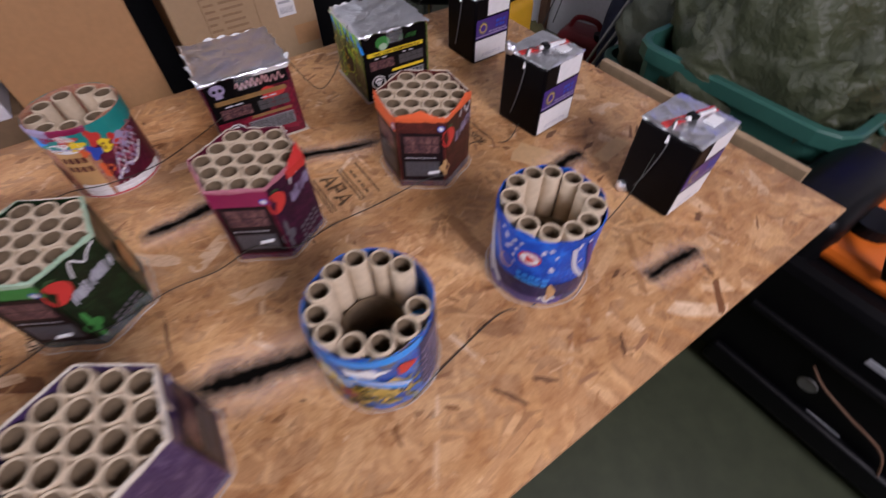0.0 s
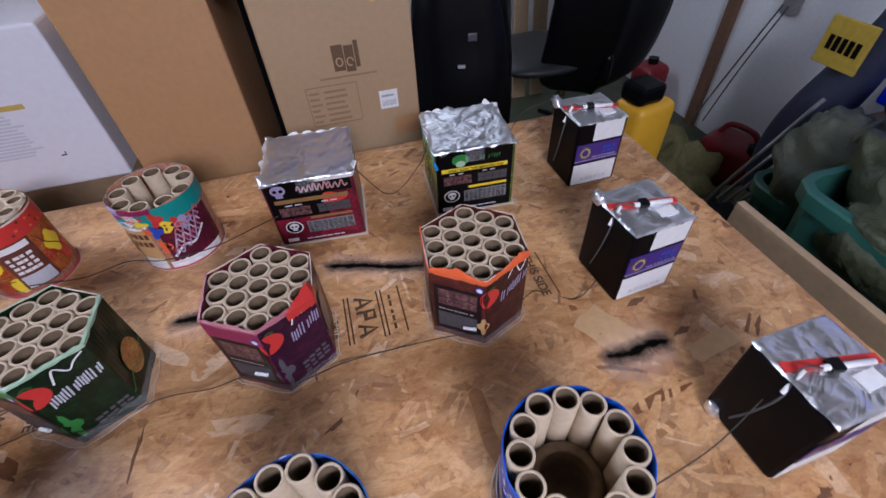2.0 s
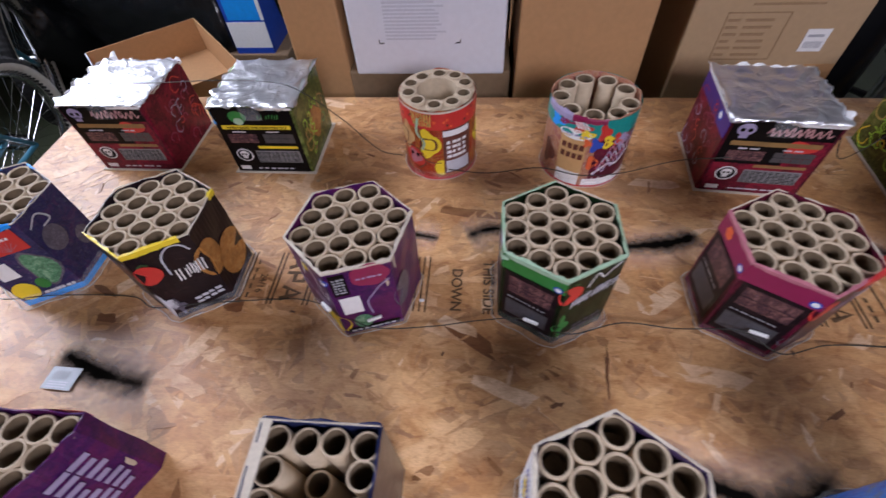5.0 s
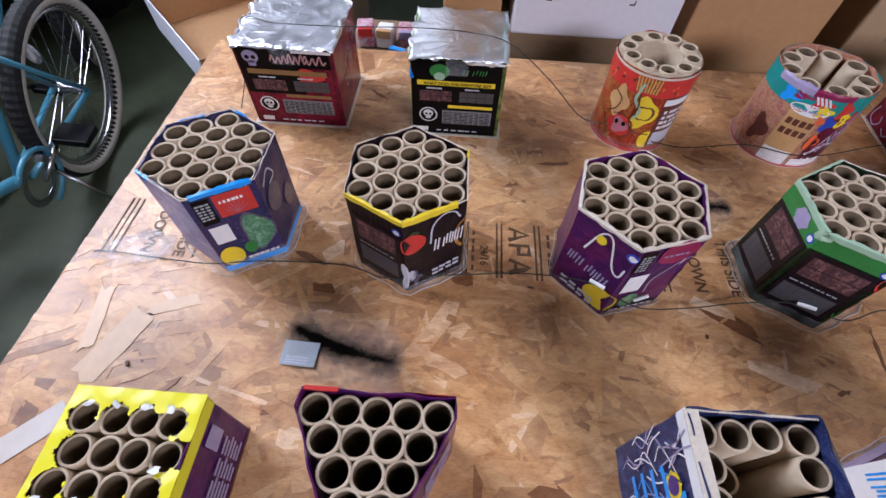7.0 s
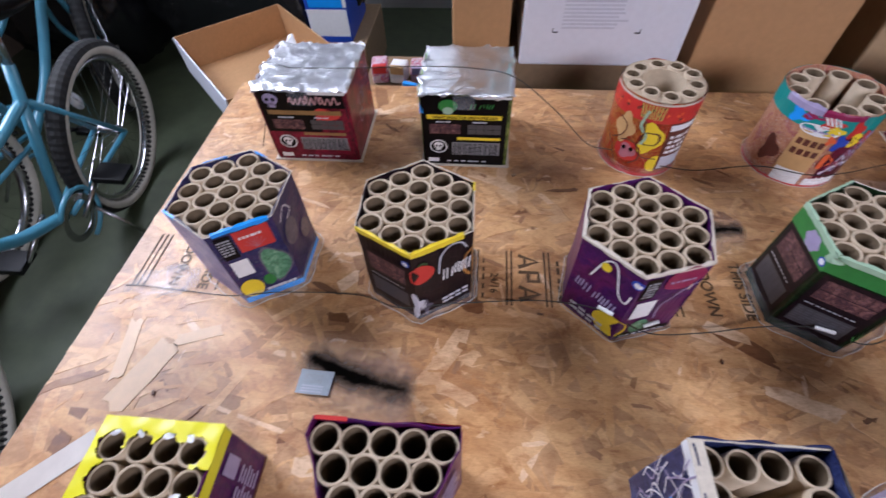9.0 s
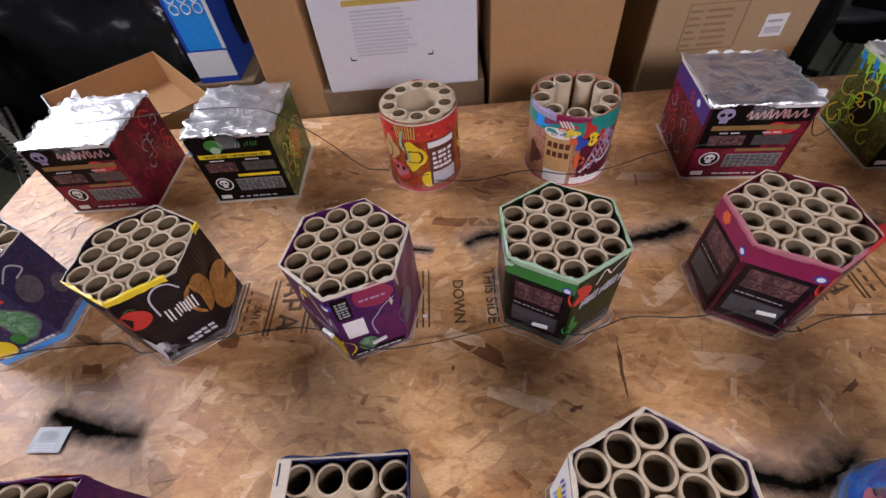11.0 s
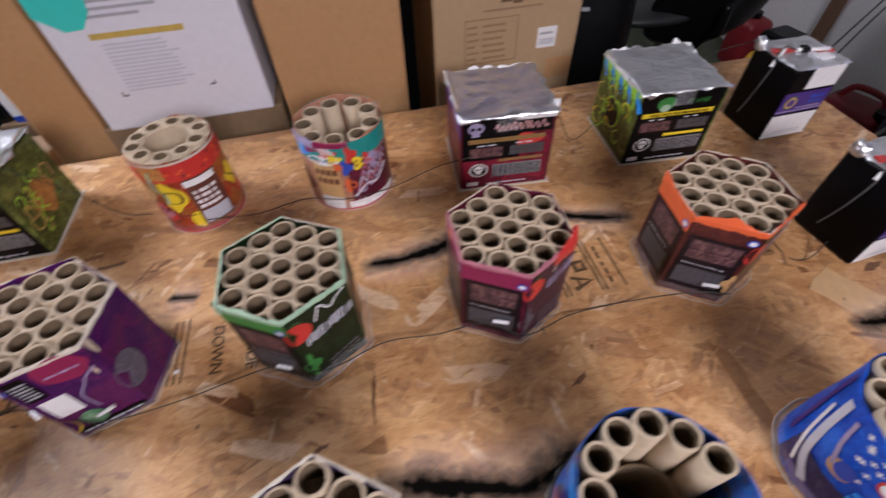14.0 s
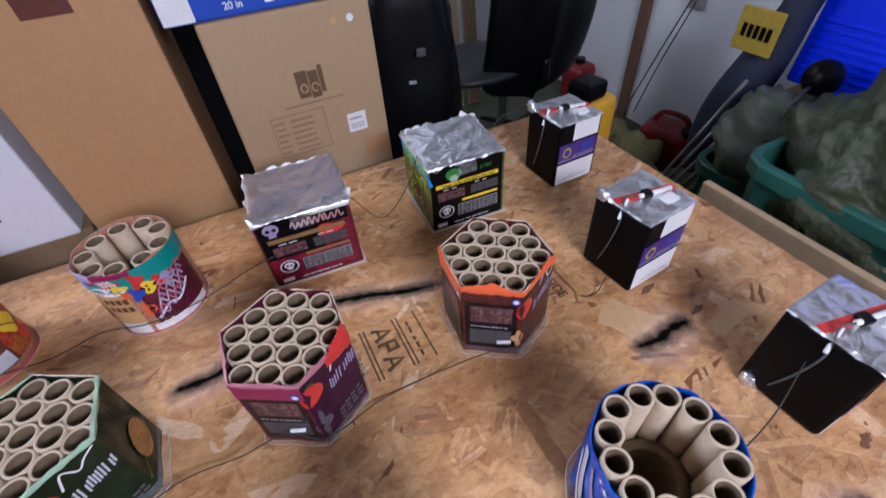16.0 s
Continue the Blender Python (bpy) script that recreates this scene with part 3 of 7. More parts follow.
# ---- wrappers' inks ----
INK = {
    "galaxy": printed("galaxy_print", [(0.3, (0.008, 0.012, 0.04)), (0.5, (0.02, 0.03, 0.11)), (0.64, (0.07, 0.03, 0.10)), (0.75, (0.10, 0.11, 0.16))], 20),
    "space": printed("dark_space_print", [(0.3, (0.004, 0.003, 0.005)), (0.55, (0.007, 0.005, 0.008)), (0.68, (0.026, 0.012, 0.016)), (0.8, (0.010, 0.007, 0.014))], 16),
    "plum": printed("plum_print", [(0.25, (0.022, 0.006, 0.060)), (0.45, (0.055, 0.009, 0.105)), (0.6, (0.125, 0.014, 0.095)), (0.75, (0.03, 0.007, 0.04))], 12),
    "jungle": printed("dark_green_print", [(0.3, (0.003, 0.005, 0.003)), (0.5, (0.005, 0.012, 0.005)), (0.65, (0.012, 0.034, 0.012)), (0.78, (0.006, 0.012, 0.006))], 14),
    "wine": printed("wine_print", [(0.3, (0.03, 0.006, 0.012)), (0.5, (0.075, 0.007, 0.022)), (0.63, (0.15, 0.013, 0.038)), (0.78, (0.05, 0.02, 0.03))], 18),
    "rust": printed("rust_print", [(0.3, (0.03, 0.012, 0.012)), (0.5, (0.075, 0.018, 0.016)), (0.65, (0.14, 0.028, 0.022)), (0.8, (0.06, 0.03, 0.03))], 18),
    "purple": printed("purple_print", [(0.25, (0.02, 0.008, 0.05)), (0.5, (0.035, 0.014, 0.075)), (0.65, (0.12, 0.085, 0.16)), (0.8, (0.05, 0.015, 0.05))], 14),
    "night": printed("night_sky_print", [(0.3, (0.005, 0.014, 0.18)), (0.5, (0.006, 0.06, 0.50)), (0.66, (0.015, 0.18, 0.80)), (0.8, (0.01, 0.03, 0.28))], 9),
    "carnival": printed("many_coloured_print", [(0.2, (0.004, 0.02, 0.22)), (0.42, (0.006, 0.08, 0.50)), (0.52, (0.01, 0.20, 0.72)), (0.6, (0.20, 0.17, 0.02)), (0.7, (0.16, 0.02, 0.24)), (0.8, (0.01, 0.05, 0.34))], 14),
    "comic": printed("red_comic_print", [(0.3, (0.16, 0.02, 0.012)), (0.45, (0.42, 0.02, 0.016)), (0.56, (0.42, 0.15, 0.03)), (0.66, (0.30, 0.02, 0.016)), (0.8, (0.44, 0.28, 0.14))], 13),
    "pastel": printed("warm_picture_print", [(0.3, (0.36, 0.12, 0.06)), (0.5, (0.56, 0.30, 0.16)), (0.62, (0.33, 0.07, 0.08)), (0.75, (0.60, 0.48, 0.42))], 26),
    "black_red": printed("black_red_print", [(0.3, (0.012, 0.008, 0.012)), (0.5, (0.06, 0.01, 0.02)), (0.64, (0.25, 0.015, 0.035)), (0.78, (0.05, 0.03, 0.05))], 16),
    "lime_dark": printed("black_green_print", [(0.3, (0.008, 0.012, 0.006)), (0.5, (0.04, 0.06, 0.012)), (0.62, (0.16, 0.20, 0.04)), (0.75, (0.30, 0.32, 0.12)), (0.85, (0.08, 0.09, 0.03))], 22),
    "streak": printed("blue_white_print", [(0.3, (0.006, 0.008, 0.03)), (0.5, (0.010, 0.016, 0.08)), (0.65, (0.07, 0.09, 0.22)), (0.8, (0.012, 0.012, 0.03))], 22),
    "candy": printed("candy_wrapper_print", [(0.3, (0.45, 0.03, 0.03)), (0.45, (0.70, 0.66, 0.68)), (0.55, (0.55, 0.10, 0.08)), (0.66, (0.30, 0.20, 0.50)), (0.8, (0.05, 0.25, 0.60))], 26),
    "dusk": printed("dark_plum_print", [(0.3, (0.010, 0.004, 0.012)), (0.5, (0.022, 0.005, 0.020)), (0.64, (0.070, 0.010, 0.040)), (0.78, (0.012, 0.006, 0.016))], 16),
    "rust_dark": printed("dark_rust_print", [(0.3, (0.010, 0.005, 0.006)), (0.5, (0.030, 0.009, 0.009)), (0.64, (0.085, 0.018, 0.018)), (0.78, (0.016, 0.008, 0.009))], 16),
    # pale reflection on the shrink film, painted as ink
    "sheen": printed("lavender_film_sheen", [(0.3, (0.05, 0.09, 0.36)), (0.5, (0.16, 0.17, 0.52)), (0.65, (0.36, 0.34, 0.62)), (0.8, (0.06, 0.12, 0.45))], 12),
    "crimson": printed("crimson_print", [(0.3, (0.020, 0.003, 0.007)), (0.48, (0.10, 0.007, 0.020)), (0.62, (0.27, 0.015, 0.040)), (0.74, (0.02, 0.004, 0.008))], 11),
    "bursts": printed("spark_photo_print", [(0.3, (0.012, 0.010, 0.018)), (0.5, (0.06, 0.022, 0.03)), (0.62, (0.26, 0.13, 0.11)), (0.72, (0.03, 0.03, 0.09))], 48),
    "grey_back": printed("grey_brown_print", [(0.3, (0.05, 0.04, 0.04)), (0.5, (0.13, 0.11, 0.10)), (0.7, (0.22, 0.20, 0.19))], 14),
}

# ---- hexagonal cakes ----
hex_cakes = {}
for key, x, y, turn, ink, label in (
    ("blue", -0.961, 0.658, 0, "galaxy", "dark blue hexagonal firework cake with empty card tubes"),
    ("gold_rim", -0.675, 0.646, 1, "space", "black hexagonal firework cake with a torn yellow rim"),
    ("swirl", -0.357, 0.628, -12, "plum", "purple hexagonal firework cake with fired card tubes"),
    ("leaf", -0.052, 0.632, 0, "jungle", "dark green hexagonal firework cake with a pale green rim"),
    ("flap", 0.266, 0.624, -1, "wine", "wine-red hexagonal firework cake with a torn red corner"),
    ("ember", 0.612, 0.613, -6, "rust", "rust-brown hexagonal firework cake with a torn orange rim"),
    ("front", -0.028, 0.286, -5, "purple", "purple hexagonal firework cake with empty tubes near the table edge"),
):
    hex_cakes[key] = hex_cake(x, y, turn, INK[ink], label, len(hex_cakes) + 3)


def round_cake(x, y, r, h, ink, label, n, tube, seed, gaps=(), lean=None, turn=0):
    root = thing("firework_fountain", pose(x, y, SURF, 0, 0, turn), label, "firework", "fired round cakes")
    out = circle(r)
    part("wrapper", wrapper_bm(out, h, 64, ragged=0.003, seed=seed), ink, root, "glossy printed paper")
    # near-black disc: the deep shade of the hollow middle put into its colour
    part("base_board", lathe_bm([(r - 0.002, 0.012), (0, 0.012)], 32), M["char_shade"], root)
    rnd = random.Random(seed)
    rr = r - 0.0192
    for k in range(n):
        if k in gaps:
            continue
        a = 2 * math.pi * (k + 0.5) / n
        piece("tube", tube, root, pose(rr * math.cos(a), rr * math.sin(a), 0.003 + rnd.uniform(-0.002, 0.003), rnd.uniform(-0.35, 0.35), rnd.uniform(-0.35, 0.35), rnd.uniform(0, 360)))
    return root, out


moon = round_cake(0.615, 0.258, 0.083, 0.162, INK["night"], "blue round firework cake with a ring of card tubes", 12, ring_tube, 21)
party = round_cake(0.300, 0.266, 0.085, 0.162, INK["carnival"], "bright blue round firework cake with a hollow middle", 12, ring_tube, 22, gaps=(11,))
comic = round_cake(-0.258, 0.985, 0.075, 0.165, INK["comic"], "red and yellow round firework cake with narrow tubes", 10, tube_mesh_smooth("tube", 0.0155, 0.0115, 0.167, 0.12), 23)
taxi = round_cake(0.045, 0.978, 0.083, 0.160, INK["pastel"], "many-coloured round firework cake with loose tubes", 9, tube_mesh_smooth("tube", 0.0185, 0.0150, 0.154, 0.13), 24)


def foil_top_bm(w, d, seed, crumple=1.0, over=0.003, torn=1.0):
    """Foil over a box's mouth: creased, folded down round the edge, torn in places."""
    bm = bmesh.new()
    n = 44
    grid = []
    for i in range(n + 1):
        row = []
        for j in range(n + 1):
            u, v = i / n * 2 - 1, j / n * 2 - 1
            edge = max(abs(u), abs(v))
            q = Vector((u, v, seed))
            crease = abs(noise.noise(q * 2.2)) + 0.45 * abs(noise.noise(q * 4.7 + Vector((3, 1, 0)))) + 0.16 * abs(noise.noise(q * 10.0))
            z = 0.007 * noise.noise(q * 1.2) + 0.011 * (0.40 - crease)
            z *= crumple * (1 - 0.5 * edge ** 8)
            k = 1.0
            if edge > 0.94:
                t = noise.noise(Vector((u * 4.5, v * 4.5, seed + 7)))
                f = noise.noise(Vector((u * 14, v * 14, seed + 3)))
                k = 1 + torn * (0.07 * max(0, t) + 0.03 * max(0, f)) * (edge - 0.94) / 0.06
                z += (0.012 * torn * t + 0.004 * f * torn - 0.004) * (edge - 0.94) / 0.06
            row.append(bm.verts.new((u * (w / 2 + over) * k, v * (d / 2 + over) * k, z)))
        grid.append(row)
    for i in range(n):
        for j in range(n):
            bm.faces.new((grid[i][j], grid[i + 1][j], grid[i + 1][j + 1], grid[i][j + 1]))
    return bm


def foil_cake(x, y, turn, w, d, h, ink, label, seed, crumple=1.0):
    root = thing("firework_box", pose(x, y, SURF, 0, 0, turn), label, "firework", "foil-topped firework boxes")
    out = rounded_rect(w, d, 0.003, 2)
    part("carton", box_bm(-w / 2, w / 2, -d / 2, d / 2, 0, h - 0.008, 0.002), ink, root, "glossy printed carton")
    f = part("foil_cover", foil_top_bm(w, d, seed, crumple), M["foil"], root, "crumpled silver foil", True)
    f.location.z = h + 0.0025
    sol = f.modifiers.new("thickness", "SOLIDIFY")
    sol.thickness = 0.0006
    return root, out


FH = 0.165
foils = [
    foil_cake(-0.935, 1.015, 0, 0.180, 0.175, FH, INK["black_red"], "black and red firework carton under torn foil", 3.1, 0.16),
    foil_cake(-0.620, 1.012, 0, 0.172, 0.172, FH, INK["lime_dark"], "black and green firework carton under crumpled foil", 7.7, 0.16),
    foil_cake(0.362, 0.975, -5, 0.182, 0.178, FH, INK["black_red"], "black and red firework carton with foil top", 12.3, 0.55),
    foil_cake(0.714, 0.966, -4, 0.178, 0.178, FH, INK["lime_dark"], "black and lime firework carton with foil top", 17.9, 0.35),
]


def torn_edge(root, out, h, s0, s1, reach, seed, mat):
    """The ragged, partly upstanding paper edge of a cover torn open, between s0 and s1 of the outline."""
    rnd = random.Random(seed)
    bm = bmesh.new()
    n = int(90 * (s1 - s0)) + 8
    rows, up = [], 0.0
    for k in range(n + 1):
        s = s0 + (s1 - s0) * k / n
        if k % 5 == 0:
            up = rnd.uniform(0.15, 1.0) ** 1.3 * reach
        tip = up * (0.5, 0.95, 1.0, 0.8, 0.35)[k % 5] * rnd.uniform(0.85, 1.0) * min(1, 6 * k / n + 0.1, 6 * (n - k) / n + 0.1)
        rows.append([bm.verts.new((*out.point(s, o), z)) for o, z in ((0.0022, h - 0.003), (0.0032, h + 0.001), (0.0034 + 0.25 * tip, h + 0.002 + 0.45 * tip), (0.0028 + 0.75 * tip, h + 0.002 + 0.8 * tip))])
    for a, b in zip(rows, rows[1:]):
        for j in range(3):
            bm.faces.new((a[j], b[j], b[j + 1], a[j + 1]))
    ob = part("torn_edge", bm, M[mat], root, "ragged torn cover edge")
    ob.modifiers.new("thickness", "SOLIDIFY").thickness = 0.0006


M["foil_back"] = plain("white_foil_backing", (0.80, 0.80, 0.80), 0.5, vary=0.06, scale=90, rel=0.1)
for k, runs in enumerate((((0.0, 0.25, 0.013), (0.40, 0.50, 0.009), (0.74, 0.86, 0.010), (0.90, 1.0, 0.026)), ((0.0, 0.25, 0.007), (0.42, 0.5, 0.009), (0.74, 0.98, 0.008)),
                          ((0.0, 0.25, 0.009), (0.40, 0.66, 0.013), (0.74, 1.0, 0.010)), ((0.0, 0.2, 0.007), (0.66, 0.80, 0.016), (0.82, 1.0, 0.009)))):
    for j, (s0, s1, reach) in enumerate(runs):
        torn_edge(foils[k][0], foils[k][1], FH - 0.004, s0, s1, reach, 10 * k + j, "foil_back")


def battery(x, y, turn, label, seed):
    """A black-wrapped square shot box with foil top, label and red tape."""
    w, h = 0.122, 0.168
    root = thing("firework_battery", pose(x, y, SURF, 0, 0, turn), label, "firework", "black firework batteries")
    part("body", box_bm(-w / 2, w / 2, -w / 2, w / 2, 0, h, 0.006), M["black_wrap"], root, "glossy black paper wrap")
    f = part("foil_cover", foil_top_bm(w, w, seed, 0.35, 0.0008, 0.25), M["foil"], root, "silver foil", True)
    f.location.z = h + 0.0035
    return root


batteries = [
    battery(1.008, 0.938, 1, "black firework battery with a purple label near the back edge", 1.5),
    battery(0.920, 0.598, 5, "black firework battery with white labels and red tape", 2.5),
    battery(0.957, 0.260, 3, "black firework battery with silver top and fuse", 3.5),
]

# ---- square and trapezoid cakes at the front ----
sq = thing("firework_cake", pose(-0.320, 0.283, SURF), "square firework cake with torn side and loose tubes", "firework", "front row cakes")
sq_out = rounded_rect(0.124, 0.124, 0.003, 2)
part("wrapper", wrapper_bm(sq_out, 0.190, 60, ragged=0.003, seed=41), INK["streak"], sq, "blue and white printed paper")
sq_tube = tube_mesh_smooth("tube", 0.0150, 0.0122, 0.172, 0.13)
for i in range(4):
    for j in range(4):
        if (i, j) in ((1, 2), (2, 2), (2, 1), (1, 1)):
            continue
        piece("tube", sq_tube, sq, pose(-0.0455 + 0.0303 * i, -0.0455 + 0.0303 * j, 0.006, random.uniform(-1, 1), random.uniform(-1, 1), 0))

tri = thing("firework_cake", pose(-0.670, 0.343, SURF), "purple wedge-shaped firework cake with thick tubes", "firework", "front row cakes")
tri_out = Outline([(0.076, 0.0), (-0.076, 0.0), (-0.078, -0.02), (-0.012, -0.152), (0.012, -0.152), (0.078, -0.02)])
part("wrapper", wrapper_bm(tri_out, 0.168, 60, ragged=0.003, seed=42), INK["plum"], tri, "purple and red printed paper")
for r in range(5):
    for k in range(5 - r):
        piece("tube", fat_tube, tri, pose((k - (4 - r) / 2) * 0.0300, -0.0185 - r * 0.0270, 0.006 + random.uniform(-0.002, 0.003)))

lem = thing("firework_cake", pose(-0.918, 0.275, SURF), "yellow-topped square firework cake with torn holes", "firework", "front row cakes")
lem_out = rounded_rect(0.134, 0.118, 0.003, 2)
part("carton", wrapper_bm(lem_out, 0.136, 60, ragged=0.001, seed=43), INK["plum"], lem, "dark purple printed carton")
lem_tube = tube_mesh_smooth("tube", 0.0158, 0.0128, 0.130, 0.10)
lem_spots = [((k - 1.5) * 0.0300 + (0.003 if r == 1 else -0.002), 0.031 - r * 0.031) for r in range(3) for k in range(4)]
for x, y in lem_spots:
    piece("tube", lem_tube, lem, pose(x, y, 0.004 + random.uniform(-0.002, 0.002)))


def torn_cover_bm(w, d, spots, r):
    """A thin paper cover with ragged holes where the shots went through."""
    bm = bmesh.new()
    nx, ny = 150, 132
    g = [[bm.verts.new((w * (i / nx - 0.5), d * (j / ny - 0.5), 0.0022 * noise.noise((i * 0.045, j * 0.045, 4)))) for j in range(ny + 1)] for i in range(nx + 1)]
    for i in range(nx):
        for j in range(ny):
            x, y = w * ((i + 0.5) / nx - 0.5), d * ((j + 0.5) / ny - 0.5)
            rag = 0.0035 * noise.noise((x * 160, y * 160, 9)) + 0.002 * noise.noise((x * 420, y * 420, 2))
            hole = any(math.hypot(x - a, y - b) < r + rag for a, b in spots) or (abs(x) < 0.047 + rag and abs(y) < 0.030 + rag) or (0 < x and abs(y - 0.002) < 0.013 + rag)
            if not hole:
                bm.faces.new((g[i][j], g[i + 1][j], g[i + 1][j + 1], g[i][j + 1]))
    loose = [v for v in bm.verts if not v.link_faces]
    bmesh.ops.delete(bm, geom=loose, context="VERTS")
    return bm


lc = part("cover", torn_cover_bm(0.137, 0.121, lem_spots, 0.0150), M["lemon"], lem, "torn yellow paper cover")
lc.location.z = 0.1375
rnd = random.Random(61)
for k in range(9):
    tx, ty = lem_spots[k if k < 4 else k + 3]
    fl = bmesh.new()
    ring = [fl.verts.new((0.007 * math.cos(a) * rnd.uniform(0.5, 1.1), 0.004 * math.sin(a) * rnd.uniform(0.5, 1.2), rnd.uniform(0, 0.004))) for a in [0.8 * j for j in range(8)]]
    fl.faces.new(ring)
    fp = part("torn_flap", fl, M["white"], lem, "white torn paper underside")
    fp.matrix_basis = pose(tx + rnd.uniform(-0.006, 0.006), ty + (0.012 if ty > 0 else -0.012), 0.1378, 0, 0, rnd.uniform(-40, 40))
    fp.modifiers.new("thickness", "SOLIDIFY").thickness = 0.0005
lc.modifiers.new("thickness", "SOLIDIFY").thickness = 0.0012


# ---- cardboard boxes behind the table ----
def carton(name, x0, x1, y0, y1, z0, z1, mat, label, tilt=0):
    root = thing(name, pose((x0 + x1) / 2, (y0 + y1) / 2, z0, tilt, 0, 0), label, "box", "boxes behind the table")
    w, d, h = x1 - x0, y1 - y0, z1 - z0
    part("body", box_bm(-w / 2, w / 2, -d / 2, d / 2, 0, h, 0.006), mat, root)
    return root


brown = carton("cardboard_box", -0.088, 0.222, 1.285, 1.75, 0, 1.42, M["kraft"], "tall plain brown cardboard box standing on the floor")
pale = carton("cardboard_box", 0.297, 0.676, 1.285, 1.60, 0, 1.155, M["kraft_pale"], "pale brown cardboard box with faint printing")
white = carton("white_box", -0.503, -0.118, 1.285, 1.62, 0.775, 1.152, M["white_card"], "white printed carton with a teal corner")
low = carton("cardboard_box", -0.53, -0.10, 1.30, 1.66, 0, 0.775, M["kraft_dark"], "dark brown cardboard box under the white carton")
left = carton("cardboard_box", -0.672, -0.530, 1.31, 1.68, 0.45, 1.30, M["kraft"], "narrow brown cardboard box beside the white carton")
stool = carton("cardboard_box", -0.70, -0.535, 1.30, 1.70, 0, 0.45, M["kraft_dark"], "low dark cardboard box on the floor")


# ---- left side of the garage ----
def wheel(parent, m, r=0.33):
    w = part("wheel", lathe_bm([(0.02, -0.03), (0.022, -0.035), (0.022, 0.035), (0.02, 0.03)], 16), M["steel"], parent)
    w.matrix_basis = m
    ty = bmesh.new()
    sweep_bm([(p[0], p[1], 0) for p in arc(0, 0, r - 0.027, 0, 360, 160)[:-1]], [0.0275 + 0.0028 * (k % 2) for k in range(160)], 12, ty, closed=True)
    part("tyre", ty, M["rubber"], w, "black knobbly rubber tyre")
    for side in (1, -1):
        sw = lathe_bm([(r - 0.050, side * 0.014), (r - 0.046, side * 0.0215), (r - 0.038, side * 0.0318), (r - 0.026, side * 0.0335), (r - 0.019, side * 0.0322)], 48)
        part("sidewall", sw, M["whitewall"], w, "cream sidewall", True)
    part("rim", lathe_bm([(r - 0.070, -0.010), (r - 0.050, -0.017), (r - 0.050, 0.017), (r - 0.070, 0.010), (r - 0.070, -0.010)], 48), M["steel"], w, "chrome rim", True)
    for k in range(28):
        a = 2 * math.pi * k / 28
        b = a + (0.55 if k % 2 else -0.55)
        z = 0.03 if (k // 2) % 2 else -0.03
        piece_bm = sweep_bm([(0.022 * math.cos(b), 0.022 * math.sin(b), z), ((r - 0.068) * math.cos(a), (r - 0.068) * math.sin(a), 0)], 0.0011, 4)
        part("spoke", piece_bm, M["steel"], w)
    refl = lathe_bm([(0, 0.004), (0.03, 0.002), (0.034, -0.003), (0, -0.004)], 16)
    rf = part("reflector", refl, M["white"], w, "white spoke reflector", True)
    rf.matrix_basis = pose(0.10, 0.20, 0.0, 0, 0, 60) @ Matrix.Diagonal((1.5, 0.7, 1, 1))
    return w


